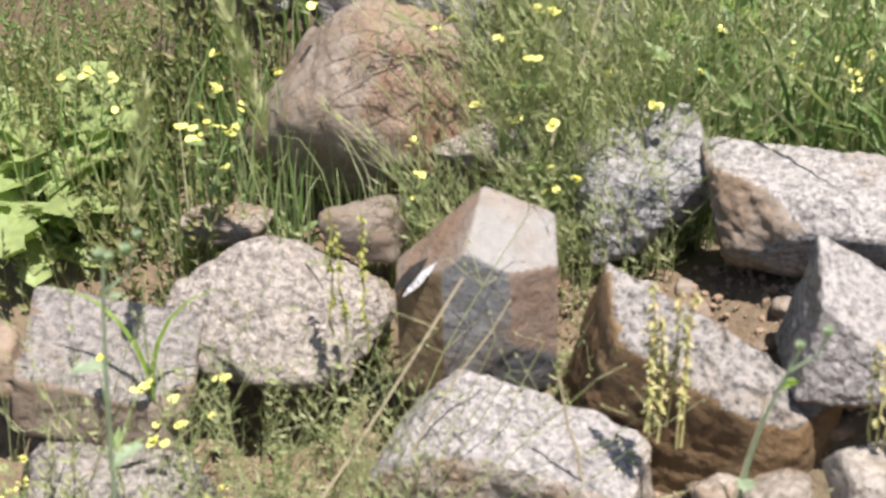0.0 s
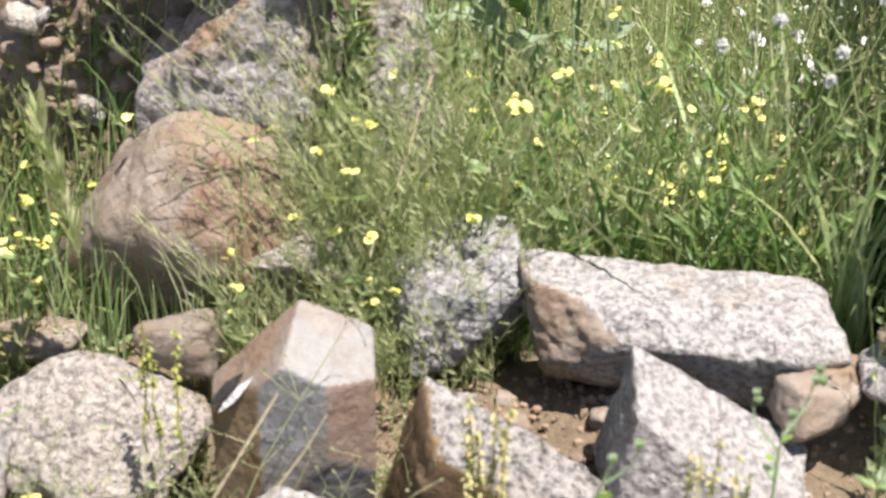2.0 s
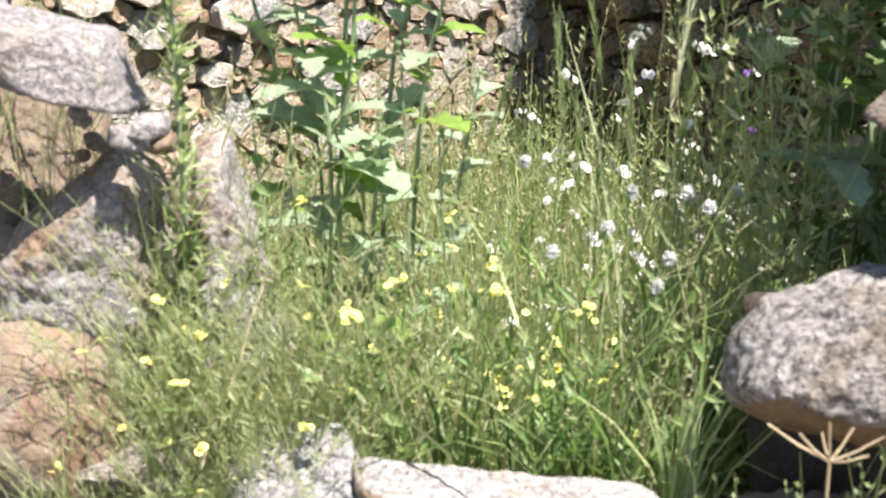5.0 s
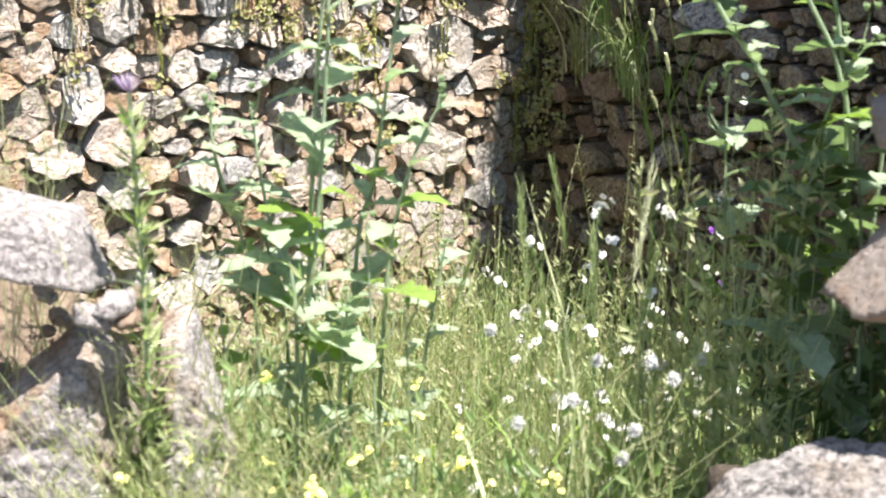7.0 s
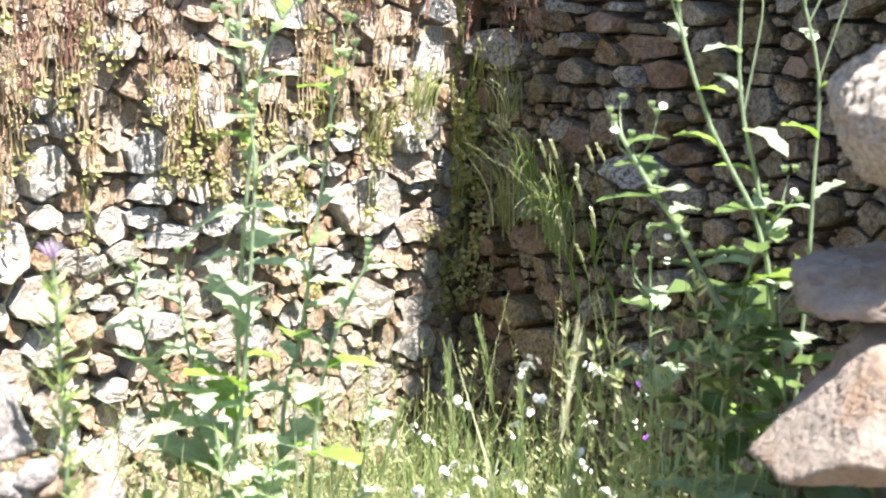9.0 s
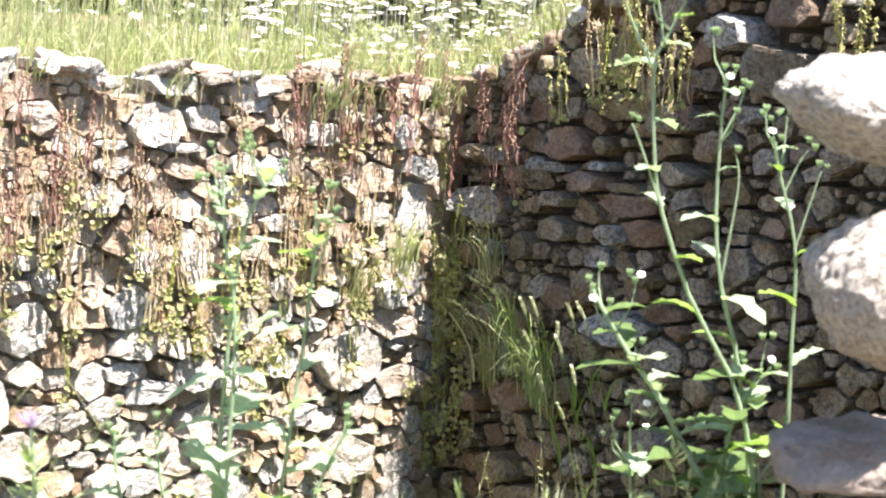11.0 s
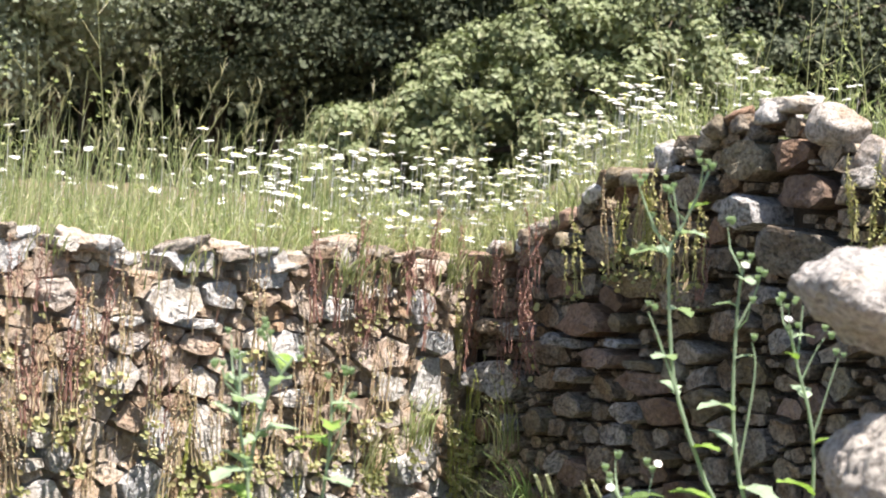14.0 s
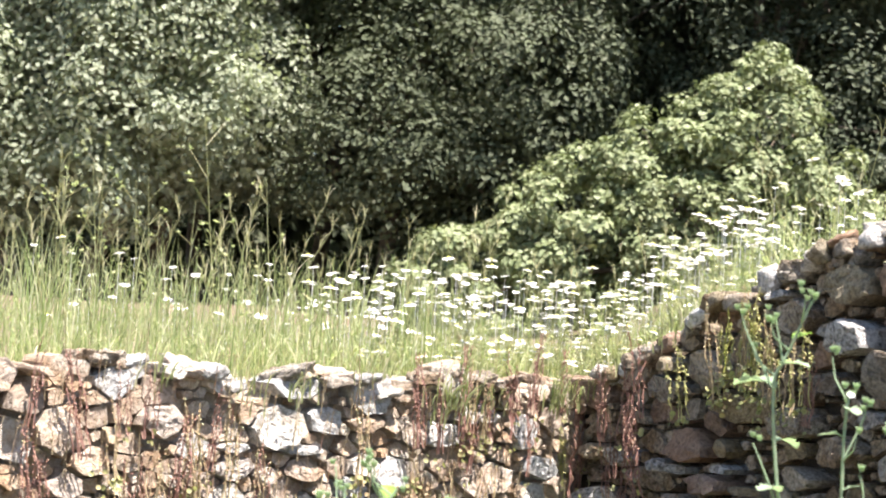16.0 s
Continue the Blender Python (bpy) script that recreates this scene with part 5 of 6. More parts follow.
# ---- white seed heads ----
def seed_head(seed, height):
    rng = random.Random(seed)
    r = root("dandelion", "thin green stem with a round white seed head", "wild flower", "white dandelions gone to seed")
    s, f = Soup(), Soup()
    pts = stalk(rng, height, 0.12, 6)
    s.tube(pts, 0.0011, 0.0007, 4)
    for _ in range(200):
        d = Vector([rng.gauss(0, 1) for _ in range(3)]).normalized()
        f.leaf(pts[-1] + d * 0.002, d, (0.2, 0.3, 1), rng.uniform(0.008, 0.0115), 0.004)
    part("stem", s, WEED, r)
    part("fluff", f, FLUFF, r, "white seed fluff")
    return r


def plant_seed_heads():
    rng = random.Random(8)
    for i, (x, y, z) in enumerate(((0.177, 2.2, 0.678), (0.117, 2.2, 0.641), (0.243, 2.2, 0.654), (0.106, 2.1, 0.576), (-0.047, 2.2, 0.58), (0.076, 2.3, 0.615), (-0.573, 2.0, 0.523), (0.052, 2.4, 0.627), (0.143, 2.2, 0.598), (0.30, 2.3, 0.62), (-0.42, 2.05, 0.56))):
        r = seed_head(240 + i, z - ground(x, y))
        r.matrix_basis = Matrix.Translation((x, y, ground(x, y)))


plant_seed_heads()


# ---- daisies ----
def daisy(seed, height, radius):
    rng = random.Random(seed)
    r = root("daisy", "white daisy with a yellow centre on a thin stem", "flower", "white daisies")
    s, f, c = Soup(), Soup(), Soup()
    pts = stalk(rng, height, rng.uniform(0.02, 0.25), 6)
    s.tube(pts, 0.0012, 0.0009, 4)
    for i in range(7):
        b = pts[rng.randint(1, 4)]
        a = rng.uniform(0, 6.28)
        s.leaf(b, (math.cos(a), math.sin(a), 0.6), (0, 0, 1), 0.03, 0.004)
    up = Vector((rng.uniform(-0.2, 0.2), rng.uniform(-0.35, 0.1), 1))
    f.flower(pts[-1], up, radius, 13, rng, 0.12, 0.95)
    for k in range(3):
        c.flower(pts[-1] + up * 0.0015 * (k + 1), up, radius * (0.36 - 0.1 * k), 8, rng, 0.3, 1.1)
    part("stem", s, DRYGRASS, r)["kind"] = "stuff"
    head = part("flower_head", f, WHITE, r, "white petals")
    part("disc", c, YELLOW, head, "yellow flower centre")
    return r


def white_sprig(seed, height):
    """A thin stem with a loose cluster of small white flowers that face every way."""
    rng = random.Random(seed)
    r = root("meadow_flower", "small white flowers on a thin stem in the meadow", "flower", "white meadow flowers")
    stem, petals = Soup(), Soup()
    pts = stalk(rng, height, rng.uniform(0.05, 0.25), 6)
    stem.tube(pts, 0.0011, 0.0007, 4)
    for _ in range(rng.randint(2, 5)):
        a = rng.uniform(0, 6.28)
        c = pts[-1] + Vector((math.cos(a), math.sin(a), rng.uniform(-0.6, 0.8))) * rng.uniform(0.006, 0.018)
        stem.tube([pts[-2].lerp(pts[-1], 0.6), c], 0.0006, 0.0004, 3)
        petals.flower(c, (math.cos(a), math.sin(a) - 0.6, rng.uniform(0.2, 1.2)), rng.uniform(0.005, 0.009), 5, rng)
    part("stem", stem, WEED, r)
    part("petals", petals, WHITE, r, "white petals")
    return r


def plant_daisies():
    rng = random.Random(9)
    protos = [daisy(260 + i, 0.07 + 0.034 * i, rng.uniform(0.016, 0.022)) for i in range(8)]
    spots = []
    while len(spots) < 298:
        x = rng.gauss(0.0, 0.5) if rng.random() < 0.65 else rng.uniform(-1.6, 0.8)
        y = rng.uniform(4.5, 6.3)
        p = Vector((x, y, 0)) - CORNER
        back = -min(p.dot(LEFT_N), p.dot(RIGHT_N))
        if back < 0.07 or back > (0.42 if len(spots) < 170 else 1.25) or x < -1.7 or x > 1.0 or rng.random() < 0.35 * back:
            continue
        spots.append(Vector((x, y, ground(x, y))))
    scatter_copies(protos, spots, rng, 0.75, 1.25, 6)
    field = Soup()
    for _ in range(420):
        x, y = rng.gauss(-0.1, 0.75), rng.uniform(4.7, 7.2)
        p = Vector((x, y, 0)) - CORNER
        if not 0.4 < -min(p.dot(LEFT_N), p.dot(RIGHT_N)) < 2.2:
            continue
        c = Vector((x, y, ground(x, y) + rng.uniform(0.12, 0.34)))
        field.flower(c, (rng.uniform(-0.2, 0.2), rng.uniform(-0.4, 0.1), 1), rng.uniform(0.012, 0.019), 9, rng, 0.15)
        field.tube([(x, y, ground(x, y)), c], 0.0012, 0.0008, 3)
    tagged(part("daisy_field", field, WHITE), "drift of white daisies further back", "flowers", kind="stuff")
    small = [white_sprig(280 + i, 0.31 + 0.05 * i) for i in range(5)]
    spots = []
    while len(spots) < 95:
        p = spot(rng, -0.10, 0.55, 2.5, 3.7)
        if in_room(p.x, p.y, rng):
            spots.append(p)
    for _ in range(14):
        spots.append(spot(rng, 0.0, 0.5, 2.7, 3.9))
    scatter_copies(small, spots, rng, 0.8, 1.3, 6)
    tall = [white_sprig(290 + i, 0.80 + 0.08 * i) for i in range(4)]
    for q in tall:
        q["group"], q["label"] = "tall white meadow flowers", "small white flowers on a tall thin stem"
    scatter_copies(tall, [spot(rng, 0.05, 0.42, 2.3, 3.2) for _ in range(20)], rng, 0.75, 1.1, 5)


plant_daisies()


# ---- terrace grass ----
def on_terrace(x, y, rng):
    p = Vector((x, y, 0)) - CORNER
    back = -min(p.dot(LEFT_N), p.dot(RIGHT_N))
    return 0.09 < back < 3.0 and (back < 0.9 or rng.random() < 0.55)


grass_patch("terrace_grass", "pale sunlit grass above the wall", TERRACE, 15000, (-2.6, 1.5, 3.0, 7.5), (0.04, 0.19), (0.0025, 0.005), 121, lean=0.55, keep=on_terrace)
grass_patch("terrace_tall_grass", "taller grass stalks above the wall", TERRACE, 1300, (-2.4, -0.4, 3.6, 6.5), (0.3, 0.52), (0.003, 0.005), 122, lean=0.3, keep=on_terrace)
weed_patch("terrace_weeds", "green weeds between the daisies", TERRACE, 900, (-2.0, 1.3, 3.8, 6.8), (0.12, 0.32), 123, leaf=(0.015, 0.035), keep=on_terrace, broad=0.18)


def at_edge(x, y, rng):
    p = Vector((x, y, 0)) - CORNER
    return 0.05 < -min(p.dot(LEFT_N), p.dot(RIGHT_N)) < 0.5


grass_patch("edge_grass", "rough mixed grass along the wall top", TERRACE, 4200, (-1.8, 0.9, 3.5, 5.8), (0.06, 0.22), (0.0022, 0.0055), 124, lean=1.0, keep=at_edge)
grass_patch("edge_dry_grass", "dry pale grass along the wall top", DRYPALE, 2600, (-1.8, 0.9, 3.5, 5.8), (0.08, 0.26), (0.002, 0.004), 125, lean=0.8, keep=at_edge)
weed_patch("edge_weeds", "thin weeds along the wall top", PALEWEED, 520, (-1.8, 0.9, 3.5, 5.8), (0.12, 0.36), 126, leaf=(0.010, 0.026), dense=16, keep=at_edge, broad=0.3, r=0.001)


def tall_stalks():
    rng = random.Random(14)
    protos = []
    for k in range(4):
        r = root("seed_stalk", "tall thin dry weed stalk with seed pods", "weed", "tall weed stalks on the wall")
        s, f, tw = Soup(), Soup(), Soup()
        pts = stalk(rng, 0.62, 0.08, 8)
        s.tube(pts, 0.0022, 0.0008, 4)
        for _ in range(9):
            i = rng.randint(3, 7)
            a = rng.uniform(0, 6.28)
            tip = pts[i] + Vector((math.cos(a) * 0.05, math.sin(a) * 0.05, rng.uniform(0.03, 0.09)))
            tw.tube([pts[i], tip], 0.0010, 0.0006, 3)
            for _ in range(5):
                d = Vector((rng.uniform(-1, 1), rng.uniform(-1, 1), rng.uniform(0, 1)))
                f.leaf(tip, d, (0, 0, 1), 0.012, 0.006)
        part("stem", s, DRYGRASS, r)
        part("twig", tw, DRYGRASS, r)["kind"] = "stuff"
        part("seed_pod", f, PALEWEED, r)["kind"] = "stuff"
        protos.append(r)
    spots = []
    for x, y in [(-0.93, 4.25), (-1.05, 4.4), (-1.15, 4.3), (-1.2, 4.6), (-1.32, 4.5), (-1.42, 4.25), (-0.85, 4.6), (-1.5, 4.6), (-1.25, 4.15), (0.95, 4.35), (1.0, 4.2), (0.9, 4.5), (0.84, 4.3), (-1.0, 4.75), (1.06, 4.05)]:
        spots.append(Vector((x, y, ground(x, y))))
    scatter_copies(protos, spots, rng, 0.75, 1.15, 5)


tall_stalks()


def brome(seed, height):
    """A grass stalk with a drooping, long-awned head."""
    rng = random.Random(seed)
    r = root("brome_stalk", "thin grass stalk with a pale bristly head", "grass", "brome grass stalks")
    s, f = Soup(), Soup()
    pts = stalk(rng, height, rng.uniform(0.1, 0.4), 7)
    s.tube(pts, 0.0013, 0.0007, 3)
    for _ in range(18):
        i = rng.randint(5, 7)
        a = rng.uniform(0, 6.28)
        d = Vector((math.cos(a) * 0.6, math.sin(a) * 0.6, rng.uniform(0.3, 1.2)))
        f.blade(pts[i], (d.x * 0.7, d.y * 0.7), rng.uniform(0.03, 0.07), 0.0014, rng.uniform(0, 3.14), 3, 0.2)
    part("stem", s, DRYGRASS, r)
    part("seed_head", f, DRYPALE, r, "pale bristly seed head")["kind"] = "stuff"
    return r


def plant_brome():
    rng = random.Random(17)
    protos = [brome(440 + i, 0.20 + 0.05 * i) for i in range(5)]
    spots = []
    while len(spots) < 130:
        x, y = rng.uniform(-1.7, 0.9), rng.uniform(3.8, 6.0)
        p = Vector((x, y, 0)) - CORNER
        back = -min(p.dot(LEFT_N), p.dot(RIGHT_N))
        if 0.08 < back < 1.1 and (x < -0.3 or rng.random() < 0.4):
            spots.append(Vector((x, y, ground(x, y))))
    scatter_copies(protos, spots, rng, 0.8, 1.4, 8)


plant_brome()


# ---- pennywort on the walls ----
def pennywort(seed, spikes, height, colour, leaves, label, bulk=1.0):
    rng = random.Random(seed)
    r = root("pennywort", label, "wall plant", "pennyworts on the stone walls")
    for _ in range(spikes):
        s = Soup()
        h, base = height * rng.uniform(0.6, 1.15), rng.gauss(0, 0.016)
        pts = [p + Vector((base, rng.uniform(0.006, 0.02), 0)) for p in stalk(rng, h, rng.uniform(0.0, 0.08), 6, 0.02)]
        s.tube(pts, 0.0018, 0.001, 4)
        for _ in range(int(46 * h / 0.2)):
            t = rng.uniform(0.25, 1.0) * 6
            i = min(5, int(t))
            c = pts[i].lerp(pts[i + 1], t - i)
            a = rng.uniform(0, 6.28)
            s.leaf(c, (math.cos(a), math.sin(a), -0.7), (0, 0, 1), rng.uniform(0.005, 0.008) * bulk, 0.0034 * bulk)
        part("flower_spike", s, colour, r)
    if leaves:
        s = Soup()
        for _ in range(leaves):
            c = Vector((rng.gauss(0, 0.017), rng.uniform(0.004, 0.03), rng.gauss(-0.01, 0.018)))
            n = Vector((rng.uniform(-0.9, 0.9), rng.uniform(0.2, 0.8), rng.uniform(-0.3, 1.1))).normalized()
            a = n.cross(Vector((0, 0.1, 1))).normalized()
            b = n.cross(a)
            rad = rng.uniform(0.004, 0.008)
            ring = [c + (a * math.cos(k * 0.785) + b * math.sin(k * 0.785)) * rad + n * rad * 0.25 for k in range(8)]
            s.add([c] + ring, [(0, k + 1, (k + 1) % 8 + 1) for k in range(8)])
        part("rosette", s, PENNY, r, "round fleshy leaves")["kind"] = "stuff"
    return r


def plant_pennyworts():
    rng = random.Random(21)
    reds = [pennywort(300 + i, 4 + i, 0.19, SPIKE_RED, 3, "pennywort with dark red flower spikes", 1.1) for i in range(3)]
    rusts = [pennywort(310 + i, 3 + i, 0.21, SPIKE_RUST, 18, "pennywort with rusty flower spikes and leaves") for i in range(4)]
    greens = [pennywort(320 + i, 2, 0.20, SPIKE_GREEN, 24, "pennywort with green spikes and round leaves") for i in range(3)]
    mats = [pennywort(330 + i, 0, 0.1, SPIKE_GREEN, 34, "patch of round pennywort leaves") for i in range(3)]

    def put(protos, places):
        for i, (side, u, z) in enumerate(places):
            ud, nd = (LEFT_U, LEFT_N) if side == "l" else (RIGHT_U, RIGHT_N)
            # local y points out of the wall
            rot = Matrix((nd.cross(Vector((0, 0, -1))), nd, (0, 0, 1))).transposed().to_4x4()
            k = rng.uniform(0.75, 1.25)
            m = Matrix.Translation(CORNER + ud * u + nd * (0.045 if side == "l" else 0.06) + Vector((0, 0, z))) @ rot @ pose(0, 0, 0, rng.uniform(-8, 4), rng.uniform(-9, 9), 0) @ Matrix.Diagonal((k, k, k, 1))
            if i < len(protos):
                protos[i].matrix_basis = m
            else:
                q = protos[i % len(protos)]
                keep = q.scale.copy()
                q.scale = (1, 1, 1)
                copy_thing(q, m)
                q.scale = keep

    pales = [pennywort(335 + i, 4, 0.20, SPIKE_PALE, 16, "pennywort with pale green spikes and reddish leaves", 1.7) for i in range(3)]
    put(pales, [("r", 0.79, 1.45), ("r", 0.86, 1.50), ("r", 0.93, 1.48), ("r", 1.02, 1.44), ("r", 1.10, 1.45), ("r", 1.62, 1.58), ("r", 1.68, 1.50), ("r", 0.62, 1.38), ("l", 0.04, 0.95), ("r", 0.06, 0.8), ("r", 0.03, 1.06), ("r", 0.05, 1.12), ("r", 0.02, 1.0), ("r", 0.08, 0.6), ("l", 0.03, 0.7)])
    put(reds, [("r", 0.31, 1.18), ("r", 0.36, 1.10), ("r", 0.40, 1.26), ("r", 0.28, 1.12), ("r", 0.43, 1.2)] + [("l", rng.uniform(0.0, 0.75), rng.uniform(1.16, 1.36)) for _ in range(13)] + [("l", rng.uniform(1.15, 1.95), rng.uniform(0.95, 1.35)) for _ in range(12)] + [("r", 0.34, 1.30), ("r", 0.38, 1.22), ("r", 0.25, 1.28), ("r", 0.43, 1.36), ("r", 0.45, 1.14), ("r", 1.12, 1.4), ("l", 0.05, 1.2), ("l", 0.08, 1.1)])
    put(rusts, [("l", rng.uniform(0.85, 1.75), rng.uniform(0.72, 1.22)) for _ in range(22)] + [("l", rng.uniform(0.3, 1.0), rng.uniform(0.85, 1.3)) for _ in range(11)] + [("r", 0.76, 1.44), ("r", 0.87, 1.48), ("r", 0.96, 1.44), ("r", 1.06, 1.42)])
    put(greens, [("l", rng.uniform(0.0, 0.12), rng.uniform(0.3, 1.15)) for _ in range(8)] + [("r", rng.uniform(0.02, 0.2), rng.uniform(0.2, 1.1)) for _ in range(8)] + [("l", rng.uniform(0.25, 1.5), rng.uniform(0.55, 0.95)) for _ in range(14)] + [("r", 0.81, 1.5), ("r", 0.90, 1.52)])
    put(mats, [("l", rng.uniform(0.05, 1.2), rng.uniform(0.35, 0.95)) for _ in range(14)] + [("r", rng.uniform(0.02, 0.3), rng.uniform(0.2, 0.95)) for _ in range(16)])


plant_pennyworts()


def dry_wall_stems():
    """Thin dry stems that stand close to the upper part of the lit wall."""
    rng, s = random.Random(77), Soup()
    for _ in range(280):
        u = rng.choice((0.15, 0.35, 0.55, 0.7, 1.0, 1.2, 1.35, 1.5, 1.7, 1.9)) + rng.gauss(0, 0.07)
        z = rng.uniform(0.85, left_top(max(u, 0.0)) - 0.02)
        p = CORNER + LEFT_U * u + LEFT_N * rng.uniform(0.03, 0.06) + Vector((0, 0, z))
        h = rng.uniform(0.04, 0.13)
        way = LEFT_U * rng.gauss(0, 0.10) + LEFT_N * rng.uniform(0.0, 0.15)
        s.tube([p, p + way * h * 0.4 + Vector((0, 0, h * 0.5)), p + way * h + Vector((0, 0, h))], rng.uniform(0.0009, 0.0018), 0.0007, 3)
        for _ in range(rng.randint(0, 5)):
            c = p + way * h * 0.8 + Vector((0, 0, h * rng.uniform(0.5, 1.0)))
            a = rng.uniform(0, 6.28)
            s.leaf(c, (math.cos(a), math.sin(a), rng.uniform(-0.3, 0.8)), (0, 0, 1), rng.uniform(0.006, 0.014), 0.004)
    tagged(part("dry_wall_stems", s, DRYSTEM), "thin dry brown stems along the sunlit wall", "weeds", kind="stuff")


dry_wall_stems()


# ---- grass tufts on the walls ----
def wall_tuft(label, ud, nd, u, z, n, h, material, seed):
    rng, s = random.Random(seed), Soup()
    for _ in range(n):
        b = ud * rng.gauss(0, 0.035) + nd * rng.uniform(0.0, 0.03) + Vector((0, 0, rng.gauss(0, 0.02)))
        k = nd * rng.uniform(0.1, 0.6) + ud * rng.uniform(-0.6, 0.6)
        s.blade(b, (k.x, k.y), rng.uniform(0.4, 1.0) * h, rng.uniform(0.0025, 0.006), rng.uniform(0, 3.14), 6, rng.uniform(0.1, 0.8))
    ob = part("grass_tuft", s, material)
    ob.matrix_basis = Matrix.Translation(CORNER + ud * u + nd * 0.07 + Vector((0, 0, z)))
    tagged(ob, label, "grass", "grass tufts on the walls")


wall_tuft("pale grass tuft growing out of the wall", LEFT_U, LEFT_N, 0.33, 0.92, 50, 0.24, PALEWEED, 401)
wall_tuft("pale grass tuft growing out of the wall", LEFT_U, LEFT_N, 0.50, 0.86, 50, 0.18, DRYGRASS, 402)
wall_tuft("green grass tuft on the shaded wall", RIGHT_U, RIGHT_N, 0.47, 0.68, 60, 0.40, WEED, 403)
wall_tuft("green grass tuft on the shaded wall", RIGHT_U, RIGHT_N, 0.36, 0.60, 46, 0.36, DRYGRASS, 408)
wall_tuft("green grass tuft on the shaded wall", RIGHT_U, RIGHT_N, 0.60, 0.62, 46, 0.36, MEADOWPALE, 409)
wall_tuft("green grass tuft on the shaded wall", RIGHT_U, RIGHT_N, 0.33, 0.92, 34, 0.28, DRYGRASS, 404)
wall_tuft("green grass tuft on the shaded wall", RIGHT_U, RIGHT_N, 0.62, 0.60, 44, 0.32, MEADOWPALE, 405)
wall_tuft("pale grass hanging over the wall top", LEFT_U, LEFT_N, 0.62, 1.36, 40, 0.20, DRYGRASS, 406)
wall_tuft("pale grass hanging over the wall top", LEFT_U, LEFT_N, 0.22, 1.36, 40, 0.20, DRYGRASS, 407)


def edge_tufts():
    rng = random.Random(76)
    for k in range(14):
        left = k % 3 != 2
        u = rng.uniform(0.05, 1.8) if left else rng.uniform(0.05, 0.7)
        z = (left_top(u) if left else right_top(u)) - rng.uniform(0.0, 0.06)
        wall_tuft("pale grass hanging over the wall top", LEFT_U if left else RIGHT_U, LEFT_N if left else RIGHT_N, u, z, rng.randint(8, 22), rng.uniform(0.08, 0.17), DRYGRASS, 420 + k)


edge_tufts()


# ---- sow thistles ----
def along(pts, n):
    """n + 1 points on a smooth curve through the given ones."""
    pts = [Vector(p) for p in pts]
    out = []
    for k in range(n + 1):
        t = k / n * (len(pts) - 1)
        i = min(int(t), len(pts) - 2)
        p0, p1, p2, p3 = pts[max(i - 1, 0)], pts[i], pts[i + 1], pts[min(i + 2, len(pts) - 1)]
        u = t - i
        out.append(0.5 * ((2 * p1) + (p2 - p0) * u + (2 * p0 - 5 * p1 + 4 * p2 - p3) * u * u + (3 * p1 - p0 - 3 * p2 + p3) * u ** 3))
    return out


def bud(r, tip, k=1.0):
    f = Soup()
    for j in range(10):
        a = j * 0.63
        f.leaf(tip + Vector((math.cos(a), math.sin(a), 0)) * 0.002, (math.cos(a) * 0.35, math.sin(a) * 0.35, 1), (math.cos(a), math.sin(a), 0.2), 0.017 * k, 0.0075 * k)
    part("bud", f, THISTLE, r, "closed green bud")["kind"] = "stuff"


